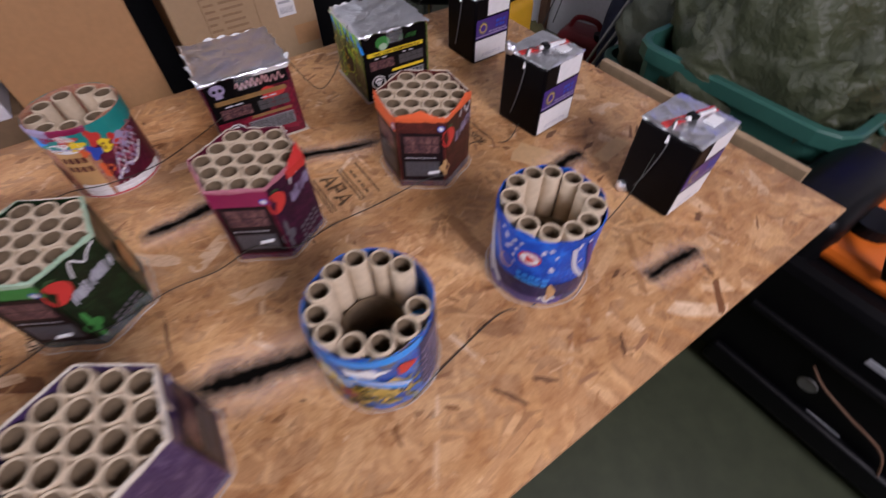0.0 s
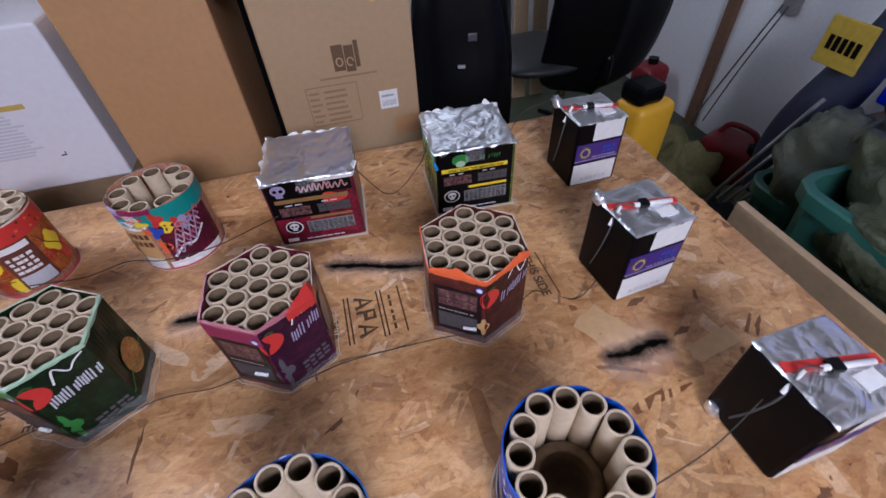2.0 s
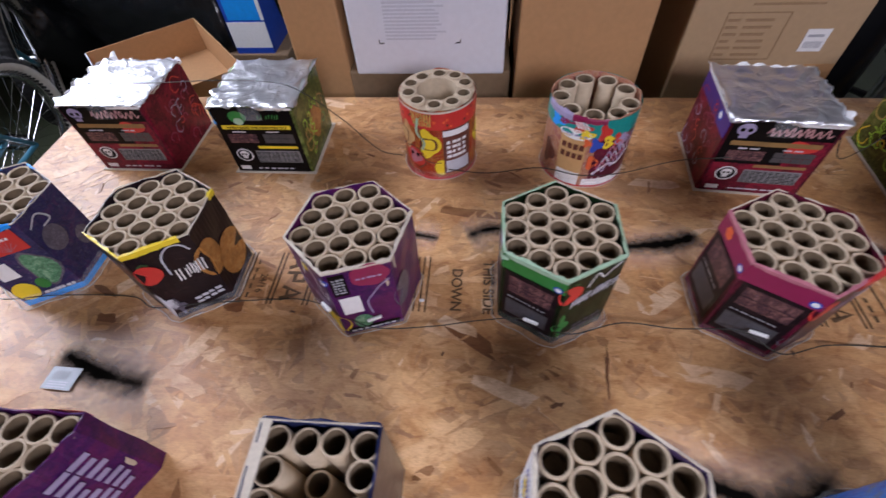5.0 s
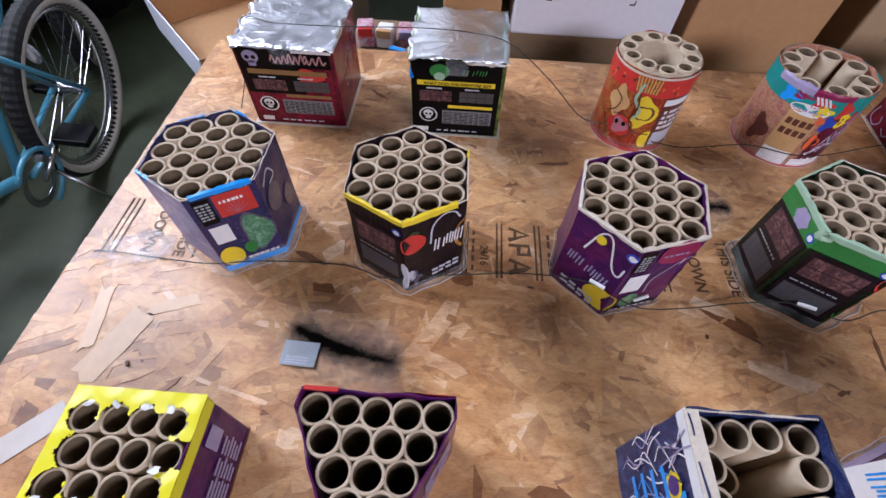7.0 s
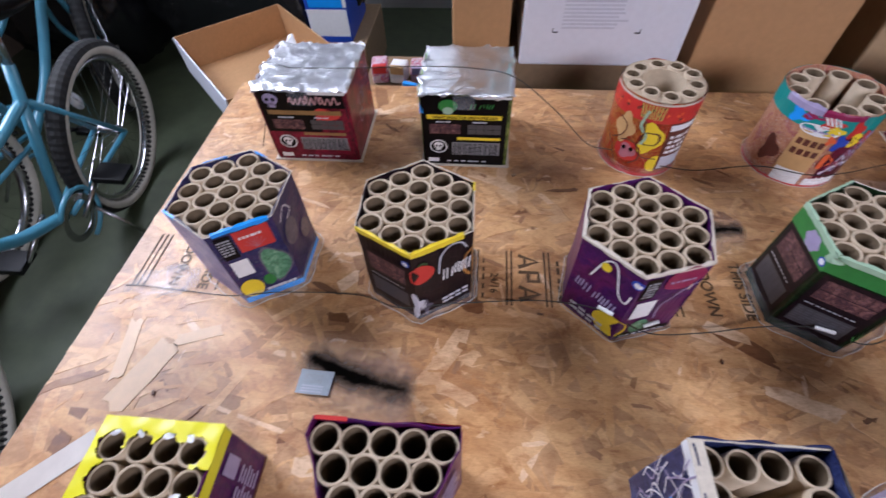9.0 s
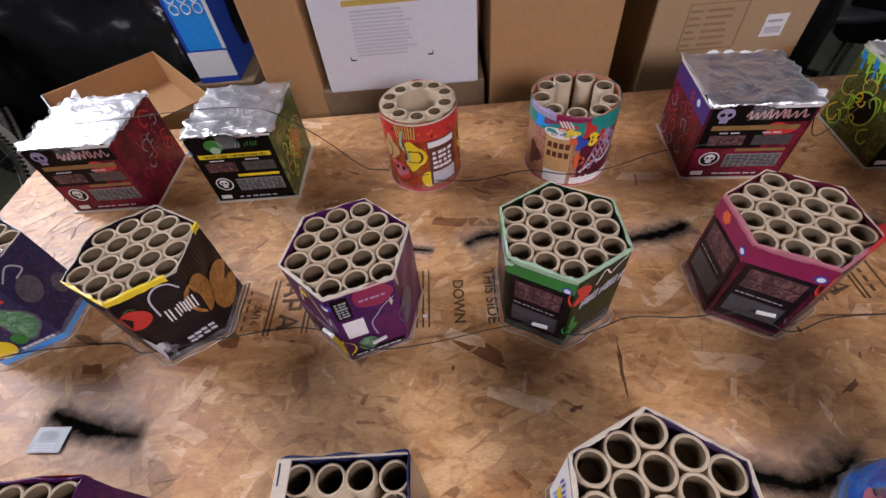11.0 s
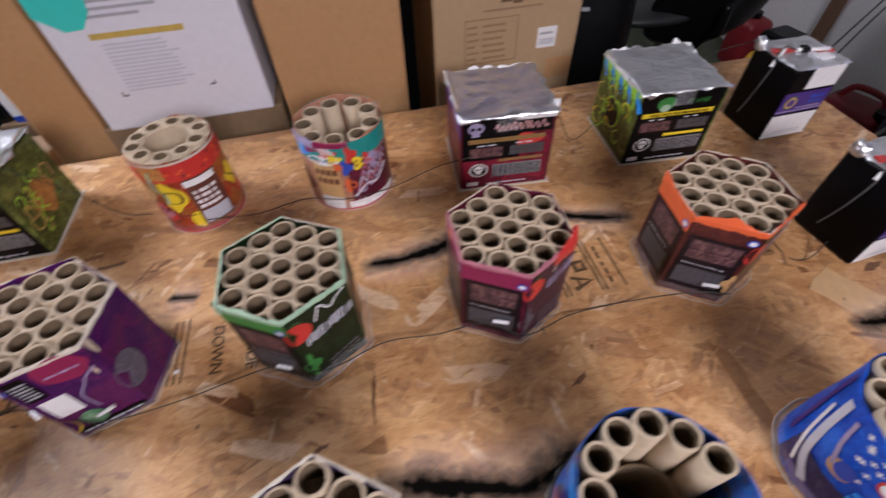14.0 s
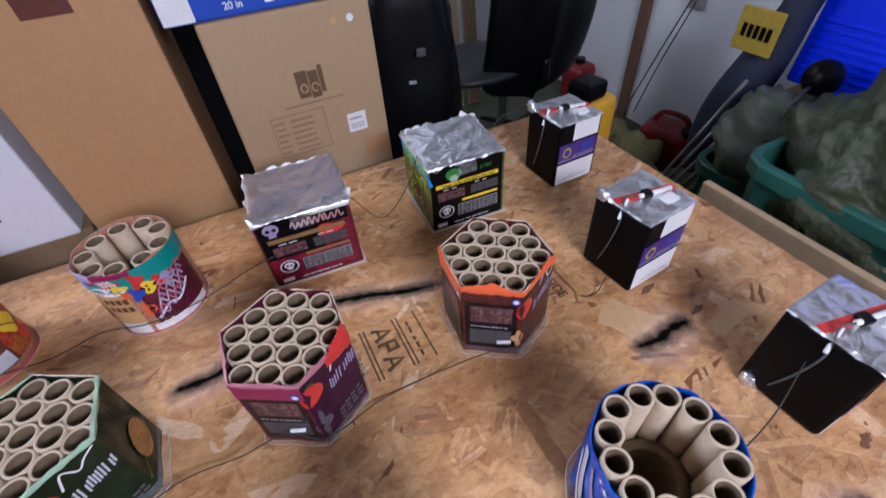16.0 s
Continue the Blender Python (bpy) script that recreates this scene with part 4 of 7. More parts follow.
def bicycle(m, label):
    """Frame in the local x-z plane, front wheel towards +x."""
    root = thing("bicycle", m, label, "bicycle")
    up = pose(0, 0, 0, 90, 0, 0)
    wheel(root, pose(0, 0, 0.33) @ up)
    wheel(root, pose(1.10, 0, 0.33, 0, 0, 25) @ up)
    bb, seat, head, hlow = (0.43, 0, 0.29), (0.27, 0, 0.76), (0.86, 0, 0.80), (0.90, 0, 0.68)
    def bar(name, pts, r, mat, label=""):
        return part(name, sweep_bm(pts, r, 10), mat, root, label, True)
    bar("seat_tube", [bb, seat], 0.016, M["bike_paint"])
    bar("down_tube", spline([bb, (0.66, 0, 0.42), hlow], 6), 0.019, M["bike_paint"])
    bar("top_tube", spline([(0.30, 0, 0.66), (0.55, 0, 0.64), head], 6), 0.016, M["bike_paint"])
    bar("head_tube", [head, hlow], 0.02, M["bike_paint"])
    for s in (0.055, -0.055):
        bar("chain_stay", [(0.42, s * 0.4, 0.29), (0.0, s, 0.33)], 0.010, M["bike_paint"])
        bar("seat_stay", [(0.30, s * 0.3, 0.66), (0.0, s, 0.33)], 0.009, M["bike_paint"])
        bar("fork", spline([(0.91, s * 0.7, 0.64), (0.96, s, 0.48), (1.06, s, 0.33)], 5), 0.011, M["bike_paint"])
    bar("seat_post", [seat, (0.25, 0, 0.88)], 0.013, M["steel"])
    sd = bmesh.new()
    bmesh.ops.create_uvsphere(sd, u_segments=16, v_segments=10, radius=1)
    for v in sd.verts:
        wide = 0.5 + 0.5 * max(-1, min(1, -v.co.x * 1.4))
        v.co = Vector((v.co.x * 0.14, v.co.y * (0.035 + 0.075 * wide), v.co.z * 0.04))
    part("saddle", sd, M["black"], root, "black vinyl saddle", True).location = (0.23, 0, 0.91)
    cr = part("chainring", lathe_bm([(0.062, -0.002), (0.085, -0.002), (0.088, 0.0), (0.085, 0.002), (0.062, 0.002), (0.062, -0.002)], 36), M["steel"], root)
    cr.matrix_basis = pose(0.43, 0.05, 0.29) @ up
    part("chain_guard", sweep_bm([(0.43 + 0.105 * math.cos(a), 0.056, 0.29 + 0.105 * math.sin(a)) for a in [radians(40 + 14 * k) for k in range(17)]], 0.008, 8), M["bike_paint"], root, smooth=True)
    for s, a in ((1, 205), (-1, 25)):
        tip = (0.43 + 0.17 * math.cos(radians(a)), s * 0.075, 0.29 - 0.17 * math.sin(radians(a)))
        c = bar("crank_arm", [(0.43, s * 0.065, 0.29), tip], 0.009, M["steel"])
        part("pedal", box_bm(tip[0] - 0.045, tip[0] + 0.045, tip[1] - 0.005 if s > 0 else tip[1] - 0.10, tip[1] + 0.10 if s > 0 else tip[1] + 0.005, tip[2] - 0.012, tip[2] + 0.012, 0.004), M["black"], root)
    bar("handlebar", spline([(0.70, 0.30, 1.0), (0.80, 0.20, 1.04), (0.86, 0.05, 0.98), (0.86, -0.05, 0.98), (0.80, -0.20, 1.04), (0.70, -0.30, 1.0)], 6), 0.011, M["steel"])
    bar("stem", [head, (0.86, 0, 0.98)], 0.014, M["steel"])
    bar("kickstand", [(0.36, 0.06, 0.27), (0.30, 0.20, 0.01)], 0.007, M["steel"])
    return root


bicycle(pose(-2.13, 1.54, 0.0, -11, 0, -82), "pale blue cruiser bicycle standing on the floor")
bicycle(pose(-2.42, 1.12, 0.0, 9, 0, 97), "second pale blue bicycle leaning beside the first")


def lump_bm(sx, sy, sz, seed, amp=0.14, flat=True, seg=40):
    """A slack bag or bundle with folds."""
    bm = bmesh.new()
    bmesh.ops.create_uvsphere(bm, u_segments=seg, v_segments=seg // 2, radius=1)
    for v in bm.verts:
        c = v.co.copy()
        k = 1 + amp * noise.noise(c * 1.7 + Vector((seed, 0, 0))) + amp * 0.6 * abs(noise.noise(c * 4.1 + Vector((0, seed, 0)))) + amp * 0.25 * noise.noise(c * 9 + Vector((0, 0, seed)))
        z = c.z if not flat else max(c.z, -0.75)
        p = 0.75
        v.co = Vector((math.copysign(abs(c.x) ** p, c.x) * sx * k, math.copysign(abs(c.y) ** p, c.y) * sy * k, (z + (0.75 if flat else 0)) * sz / (1.75 if flat else 1) * (k if z > -0.74 else 1)))
    return bm


def lump(name, m, size, seed, mat, label, category, amp=0.14):
    return solid(name, lump_bm(*size, seed, amp), mat, m, label, category, smooth=True)


M["bag"] = plain("black_bin_bag", (0.010, 0.011, 0.012), 0.22, vary=0.3, scale=14, rel=0.5, dist=0.01)


def bin_bag(m, size, seed, label):
    root = thing("bin_bag", m, label, "bag", "black plastic bags")
    part("sack", lump_bm(*size, seed, 0.26, True, 72), M["bag"], root, smooth=True)
    part("tied_neck", lathe_bm([(0.05, size[2] * 0.98), (0.022, size[2] * 1.03), (0.03, size[2] * 1.06), (0.075, size[2] * 1.14), (0.05, size[2] * 1.12), (0, size[2] * 1.05)], 14), M["bag"], root)
    return root


bin_bag(pose(-1.85, 2.80, 0), (0.55, 0.38, 1.15), 2.0, "full black plastic bag piled by the wall")
bin_bag(pose(-2.95, 2.85, 0), (0.45, 0.45, 0.95), 5.0, "black plastic bag slumped on the floor")

# blue carton on a low box
bl = carton("blue_box", -1.48, -1.27, 2.40, 2.75, 0.26, 1.15, M["blue"], "tall blue and white printed carton")
carton("cardboard_box", -1.55, -1.20, 2.38, 2.85, 0, 0.26, M["kraft_dark"], "low cardboard box under the blue carton")


def open_carton(m, w, d, h, label):
    root = thing("cardboard_box", m, label, "box")
    t = 0.005
    for nm, b in (("side", (-w / 2, w / 2, -d / 2, -d / 2 + t, 0, h)), ("side", (-w / 2, w / 2, d / 2 - t, d / 2, 0, h)), ("side", (-w / 2, -w / 2 + t, -d / 2 + t, d / 2 - t, 0, h)), ("side", (w / 2 - t, w / 2, -d / 2 + t, d / 2 - t, 0, h)), ("base", (-w / 2 + t, w / 2 - t, -d / 2 + t, d / 2 - t, 0, t))):
        part(nm, box_bm(*b), M["white_card" if b[3] < 0 else "kraft"], root)
    return root


lump("black_sack", pose(-1.52, 1.90, 0, 0, 0, -30), (0.20, 0.22, 0.335), 12.0, M["bag"], "black plastic sack under an open carton", "bag", 0.06)
open_carton(pose(-1.52, 1.885, 0.352, 0, 0, -47), 0.60, 0.48, 0.15, "shallow open cardboard carton lying on a black sack")

# ---- right side of the garage ----
gen = thing("generator", pose(1.28, -0.75, 0), "black and orange portable generator on the floor", "generator")
part("housing", box_bm(0, 0.55, 0, 0.80, 0.06, 0.52, 0.03), M["black"], gen, "black plastic housing")
part("top_cover", box_bm(0.06, 0.53, 0.03, 0.77, 0.521, 0.57, 0.02), M["orange_plastic"], gen, "orange top cover")
part("engine_cover", box_bm(0.03, 0.44, 0.72, 0.90, 0.30, 0.645, 0.055, segs=4), M["black"], gen, "black plastic engine cover", True)
part("carry_handle", sweep_bm(spline([(0.06, 0.60, 0.58), (0.07, 0.64, 0.66), (0.25, 0.68, 0.69), (0.42, 0.64, 0.66), (0.43, 0.60, 0.58)], 8), 0.016, 10), M["black"], gen, "black bar handle", True)
part("bumper", box_bm(-0.03, 0.0, 0.05, 0.75, 0.05, 0.14, 0.012), M["black"], gen)
for y in (0.12, 0.68):
    part("foot", box_bm(0.05, 0.5, y - 0.04, y + 0.04, 0, 0.06, 0.01), M["rubber"], gen)
part("tank_cap", lathe_bm([(0, 0.60), (0.05, 0.60), (0.055, 0.56), (0.05, 0.555)], 24), M["black"], gen).location = (0.2, 0.7, 0)


def tote(m, w, d, h, label):
    root = thing("storage_tote", m, label, "tote", "green storage totes")
    out0, out1 = rounded_rect(w * 0.88, d * 0.88, 0.05, 5), rounded_rect(w, d, 0.06, 5)
    bm = bmesh.new()
    n = 56
    def ring(o, z, off=0):
        return [bm.verts.new((*o.point(k / n, off), z)) for k in range(n)]
    rows = [ring(out0, 0), ring(out1, h - 0.05), ring(out1, h - 0.05, 0.022), ring(out1, h - 0.006, 0.026), ring(out1, h, 0.02), ring(out1, h, -0.002), ring(out1, h - 0.05, -0.006), ring(out0, 0.01, -0.005)]
    for a, b in zip(rows, rows[1:]):
        for i in range(n):
            bm.faces.new((a[i], a[(i + 1) % n], b[(i + 1) % n], b[i]))
    bm.faces.new(rows[-1])
    bm.faces.new(rows[0][::-1])
    part("tub", bm, M["tote"], root, smooth=False)
    for s in (1, -1):
        part("handle", sweep_bm(spline([(-0.07, s * (d / 2 + 0.024), h - 0.03), (-0.05, s * (d / 2 + 0.040), h - 0.05), (0.05, s * (d / 2 + 0.040), h - 0.05), (0.07, s * (d / 2 + 0.024), h - 0.03)], 5), 0.008, 8), M["tote"], root, smooth=True)
    for k in range(-2, 3):
        part("rib", box_bm(-w * 0.47 - 0.008, -w * 0.47 + 0.02, k * d * 0.17 - 0.006, k * d * 0.17 + 0.006, h * 0.5, h - 0.05, 0.003), M["tote"], root)
    return root


tote(pose(1.86, 0.46, 0, 0, 0, 0), 0.50, 0.66, 0.67, "green plastic storage tote filled with canvas")
cb = thing("canvas_bag", pose(1.86, 0.44, 0.40), "slack olive canvas bag stuffed in the tote", "bag")
part("sack", lump_bm(0.24, 0.31, 0.48, 8.0, 0.34, True, 96), M["canvas"], cb, smooth=True)
part("strap", sweep_bm(spline([(-0.20, -0.14, 0.24), (-0.12, -0.08, 0.43), (0.02, 0.02, 0.50), (0.10, 0.12, 0.44)], 8), 0.010, 6), M["canvas_grey"], cb, "grey webbing strap", True)
tote(pose(1.99, 0.98, 0, 0, 0, 0), 0.26, 0.22, 0.42, "small green storage tub against the wall")
cr = thing("canvas_roll", pose(2.0, 0.93, 0.40, 0, 0, 8), "grey-green canvas bundle piled on the tub", "bag")
part("cloth", lump_bm(0.19, 0.16, 0.30, 9.0, 0.20, True, 64), M["canvas_grey"], cr, smooth=True)
part("strap", sweep_bm(spline([(-0.20, -0.03, 0.10), (-0.13, -0.03, 0.28), (0.0, -0.02, 0.325), (0.12, 0.0, 0.27)], 8), 0.007, 6), M["canvas"], cr, "olive webbing strap", True)
board = solid("plywood_sheet", box_bm(-0.011, 0.011, -0.32, 0.32, 0, 0.69, 0.002), M["wood"], pose(1.372, 0.435, 0), "pale plywood sheet standing on edge beside the table", "board")


def ribbed_panel(m, w, h, label):
    root = thing("plastic_panel", m, label, "panel")
    part("sheet", box_bm(-0.02, 0.02, -w / 2, w / 2, 0, h, 0.012), M["tarp"], root)
    for k in range(8):
        part("rib", box_bm(-0.026, -0.019, -w / 2 + 0.03, w / 2 - 0.03, 0.03 + 0.028 * k, 0.044 + 0.028 * k, 0.003), M["tarp"], root)
    return root


ribbed_panel(pose(2.33, 0.60, 0.60, 0, 4, 0), 1.08, 0.80, "bright blue ribbed plastic tub leaning by the wall")
shelf = solid("low_shelf", box_bm(-0.16, 0.16, -0.62, 0.50, 0, 0.59, 0.01), M["kraft_dark"], pose(2.32, 0.60, 0), "dark low shelf unit along the wall", "shelf")
blk = bmesh.new()
bmesh.ops.create_uvsphere(blk, u_segments=24, v_segments=14, radius=0.06)
solid("rubber_ball", blk, M["black"], pose(2.10, 0.925, 0.735), "black ball lying on the canvas bundle", "ball", smooth=True)

# fuel can
can = thing("fuel_can", pose(2.22, 1.50, 0, 0, 0, 20), "red plastic fuel can on the floor", "can")
part("body", box_bm(-0.10, 0.10, -0.13, 0.13, 0.0, 0.27, 0.045, segs=4), M["red_plastic"], can, smooth=True)
part("handle", sweep_bm(spline([(0, -0.09, 0.26), (0, -0.06, 0.315), (0, 0.05, 0.32), (0, 0.09, 0.26)], 6), 0.014, 8), M["red_plastic"], can, smooth=True)
part("cap", lathe_bm([(0.03, 0.255), (0.03, 0.30), (0, 0.30)], 16), M["black"], can).location = (-0.05, -0.10, -0.01)
can2 = thing("fuel_can", pose(2.36, 2.37, 0, 0, 0, 0), "small red fuel can by the wall", "can")
part("body", box_bm(-0.085, 0.085, -0.085, 0.085, 0.0, 0.27, 0.04, segs=4), M["red_plastic"], can2, smooth=True)
part("cap", lathe_bm([(0.03, 0.26), (0.03, 0.30), (0, 0.30)], 16), M["black"], can2)

# yellow tub with a black lid
yt = thing("yellow_jug", pose(1.66, 1.52, 0, 0, 0, 10), "yellow plastic jug with a black cap", "jug")
part("body", box_bm(-0.10, 0.10, -0.08, 0.08, 0.0, 0.56, 0.035, segs=3), M["yellow_plastic"], yt, smooth=True)
part("cap", box_bm(-0.10, 0.03, -0.06, 0.06, 0.561, 0.64, 0.02), M["black"], yt)
lump("netting", pose(1.93, 1.52, 0), (0.15, 0.20, 0.26), 31.0, M["net"], "yellow-green netting heaped on the floor", "net", 0.4)
lump("sack", pose(2.02, 1.22, 0), (0.14, 0.13, 0.16), 33.0, M["canvas_grey"], "pale dusty sack on the floor", "sack", 0.25)

# folding chair in its bag, with poles
fb = thing("folding_chair_bag", pose(2.18, 1.20, 0), "navy folding chair bag with a yellow panel", "bag")
part("bag", sweep_bm(spline([(0.0, 0.06, 0.05), (-0.02, 0.04, 0.42), (0.02, -0.02, 0.72), (0.06, -0.06, 1.02)], 8), [0.06 + 0.035 * math.sin(math.pi * min(1, k / 20)) for k in range(25)], 14), M["navy"], fb, smooth=True)
part("panel", box_bm(-0.095, -0.085, -0.085, 0.075, 0.74, 0.89, 0.004), M["mustard"], fb, "mustard yellow cloth panel")
for k in range(5):
    part("print_bar", box_bm(-0.0975, -0.0952, 0.05 - 0.024 * k - 0.016, 0.05 - 0.024 * k, 0.79, 0.835), M["ink_black"], fb)
for k in range(5):
    y0 = 1.02 + 0.035 * k
    solid("pole", sweep_bm([(1.80 + 0.02 * k, y0 + 0.16, 0.0), (2.06, y0 - 0.02, 0.54 + 0.03 * k)], 0.008, 8), M["rake"], Matrix(), "grey metal tool pole leaning by the wall", "pole", "leaning poles", smooth=True)
lump("dark_clutter", pose(1.72, 0.98, 0), (0.12, 0.16, 0.30), 35.0, M["black_matt"], "dark cloth heap between table and totes", "cloth", 0.3)

# cord on a wall hook
hk = thing("wall_cord", pose(2.47, 1.75, 0.72), "grey cord hanging from a wall bracket", "cord")
part("bracket", box_bm(-0.02, 0.03, -0.035, 0.03, -0.02, 0.09, 0.01), M["rake"], hk)
part("cord", sweep_bm(spline([(-0.02, 0.02, 0.02), (-0.03, 0.13, -0.30), (-0.04, 0.25, -0.66)], 8), 0.004, 6), M["rope"], hk)
part("cord", sweep_bm(spline([(-0.02, -0.01, 0.02), (-0.03, 0.09, -0.30), (-0.04, 0.17, -0.62)], 8), 0.004, 6), M["rope"], hk)
for k, x in enumerate((1.66, 1.79)):
    solid("pine_board", box_bm(-0.045, 0.045, -0.012, 0.012, 0, 1.6, 0.003), M["wood"], pose(x, 2.75, 0, -6, 0, 0), "pale pine board leaning upright", "board", "pine boards")

# office chair
ch = thing("office_chair", pose(1.76, 2.20, 0, 0, 0, 178), "black office chair with a curved backrest, turned away", "chair")


def backrest_bm(w, h, thick):
    """A rounded back, hollowed across and bowed up its height, with a raised spine behind."""
    bm = bmesh.new()
    nu, nv = 18, 22
    sheets = []
    for side in (0, 1):
        rows = []
        for j in range(nv + 1):
            v = j / nv * 2 - 1
            half = w / 2 * (1 - 0.10 * (v > 0) * v) * (1 - abs(v) ** 7) ** 0.5 if abs(v) < 1 else 0.012
            rows.append([])
            for i in range(nu + 1):
                u = i / nu * 2 - 1
                y = 0.05 * (1 - u * u) + 0.05 * math.cos(v * 2.0) + 0.06 * v + side * thick * (1 + 0.9 * math.exp(-(u / 0.16) ** 2) - 0.4 * abs(u) ** 4)
                rows[-1].append(bm.verts.new((u * max(half, 0.012), y, (v + 1) * h / 2)))
        sheets.append(rows)
        for a, b in zip(rows, rows[1:]):
            for i in range(nu):
                bm.faces.new((a[i], a[i + 1], b[i + 1], b[i]))
    f, g = sheets
    rim = [(0, i) for i in range(nu)] + [(j, nu) for j in range(nv)] + [(nv, i) for i in range(nu, 0, -1)] + [(j, 0) for j in range(nv, 0, -1)]
    for (a, b), (c, d) in zip(rim, rim[1:] + rim[:1]):
        bm.faces.new((f[a][b], f[c][d], g[c][d], g[a][b]))
    return bm


part("backrest", backrest_bm(0.60, 0.84, 0.03), M["black"], ch, "black curved backrest", True).location = (0, 0.13, 0.31)
part("back_bracket", sweep_bm(spline([(0, 0.02, 0.44), (0, 0.22, 0.42), (0, 0.24, 0.56)], 6), 0.025, 8), M["black"], ch, smooth=True)
part("seat", lump_bm(0.27, 0.26, 0.09, 3.0, 0.04), M["cushion"], ch, "grey vinyl seat", True).location = (0.24, -0.06, 0.45)
part("column", lathe_bm([(0.03, 0.05), (0.03, 0.46), (0, 0.46)], 16), M["steel"], ch).location = (0.1, 0, 0)
for k in range(5):
    a = 2 * math.pi * k / 5
    part("leg", sweep_bm([(0, 0, 0.09), (0.28 * math.cos(a), 0.28 * math.sin(a), 0.035)], [0.022, 0.014], 8), M["black"], ch)
# upright machine behind the boxes
vac = thing("vacuum_cleaner", pose(1.00, 1.92, 0, 0, 0, -15), "black upright vacuum cleaner behind the boxes", "vacuum")
part("body", lump_bm(0.215, 0.17, 1.12, 14.0, 0.12), M["black"], vac, "black plastic body", True)
part("head", box_bm(-0.18, 0.18, -0.25, 0.05, 0, 0.12, 0.03), M["black"], vac)
part("hose", sweep_bm([(0.15 * math.cos(a), -0.02, 0.96 + 0.05 * math.sin(a)) for a in [radians(10 * k) for k in range(36)]], 0.022, 8, closed=True), M["black"], vac, "looped black hose", True)
part("switch_plate", box_bm(0.02, 0.055, -0.175, -0.165, 0.80, 0.83, 0.003), M["dim_ink"], vac)
part("badge", box_bm(-0.02, 0.01, -0.175, -0.163, 0.70, 0.712, 0.002), M["grey_ink"], vac)
for y0, z0, w, h, mat in ((0.30, 0.40, 0.15, 0.018, "grey_ink"), (0.44, 0.33, 0.05, 0.012, "pale_ink"), (0.33, 0.12, 0.09, 0.02, "grey_ink")):
    part("print_bar", box_bm(-0.0035, 0.001, 0.80 - y0 - w, 0.80 - y0, z0, z0 + h), M[mat], gen)
part("cord", sweep_bm(spline([(-0.012, 0.55, 0.30), (-0.02, 0.50, 0.27), (-0.018, 0.42, 0.24), (-0.02, 0.32, 0.21), (-0.018, 0.26, 0.10)], 6), 0.004, 6), M["wood_dark"], gen, "dark red starter cord")
part("side_rail", sweep_bm([(-0.02, 0.05, 0.36), (-0.02, 0.75, 0.36)], 0.012, 8), M["black"], gen)
part("outlet", lathe_bm([(0, 0.004), (0.022, 0.004), (0.026, 0.0)], 20), M["rake"], gen).matrix_basis = pose(-0.002, 0.52, 0.22, 0, -90, 0)

solid("dark_shelf", box_bm(-0.60, 0.78, 2.0, 2.35, 0, 1.75, 0.01), M["black_matt"], Matrix(), "dark covered shelf unit behind the boxes", "shelf")


# ---- printing on the wrappers ----
class Print:
    """Lays printed fields on a wrapper; u runs over one of its n faces from left to right as seen from outside, v up it."""

    def __init__(self, root, out, h, n):
        self.root, self.out, self.h, self.n = root, out, h, n

    def s(self, f, u):
        return (f + u) / self.n

    def rect(self, f, u0, u1, v0, v1, mat, off=0.0013, name="printed_panel", slant=0.0, n=8):
        return part(name, patch_bm(self.out, self.h, self.s(f, u0), self.s(f, u1), v0, v1, off, slant=slant, n=n), M[mat] if isinstance(mat, str) else mat, self.root)

    def disc(self, f, u, v, ru, rv, mat, off=0.0017, lobes=0, amp=0.0, name="emblem"):
        return part(name, disc_bm(self.out, self.h, self.s(f, u), v, ru / self.n, rv, off, lobes=lobes, amp=amp), M[mat] if isinstance(mat, str) else mat, self.root)

    def line(self, f, pts, width, mat, off=0.0021, name="swoosh"):
        return part(name, stroke_bm(self.out, self.h, [(self.s(f, u), v) for u, v in pts], width, off), M[mat], self.root)

    def bars(self, f, u0, u1, v0, v1, rows, cols, mat, seed=0, fill=0.75, off=0.0019, gap=0.4, slant=0.0, name="small_print"):
        return part(name, bars_bm(self.out, self.h, self.s(f, u0), self.s(f, u1), v0, v1, rows, cols, seed, fill, off, gap, slant), M[mat] if isinstance(mat, str) else mat, self.root)


def heart_logo(p, f, u, v, mat="red"):
    p.disc(f, u, v - 0.02, 0.20, 0.125, mat, lobes=3, amp=0.06)
    p.line(f, [(u - 0.05, v + 0.11), (u + 0.02, v + 0.13), (u + 0.10, v + 0.10)], 0.004, "jungle_ink", name="emblem_leaf")


def wordmark(p, f, u0, u1, v, size, slant, mat="white", n=6, seed=0):
    """A product name as thin plain upright bars of its size and colour."""
    rnd = random.Random(seed)
    du = (u1 - u0) / n
    for k in range(n):
        a, w, z, hi = u0 + du * (k + 0.12), du * 0.74, v + slant * k / n, size * rnd.uniform(0.9, 1.0)
        kind = (k + seed) % 3
        runs = [[(x, lo), (x, (lo + up) / 2), (x, up)] for x, lo, up in (((0.1, 0.0, 1.0), (0.7, 0.0, 1.0)), ((0.3, 0.0, 0.8), (0.8, 0.2, 1.0)), ((0.0, 0.1, 1.0), (0.45, 0.0, 0.9), (0.9, 0.1, 1.0)))[kind]]
        for q in runs:
            p.line(f, [(a + w * (x + 0.25 * y), z + hi * y) for x, y in q], 0.0024 if size > 0.1 else 0.0018, mat, name="letter_bar")


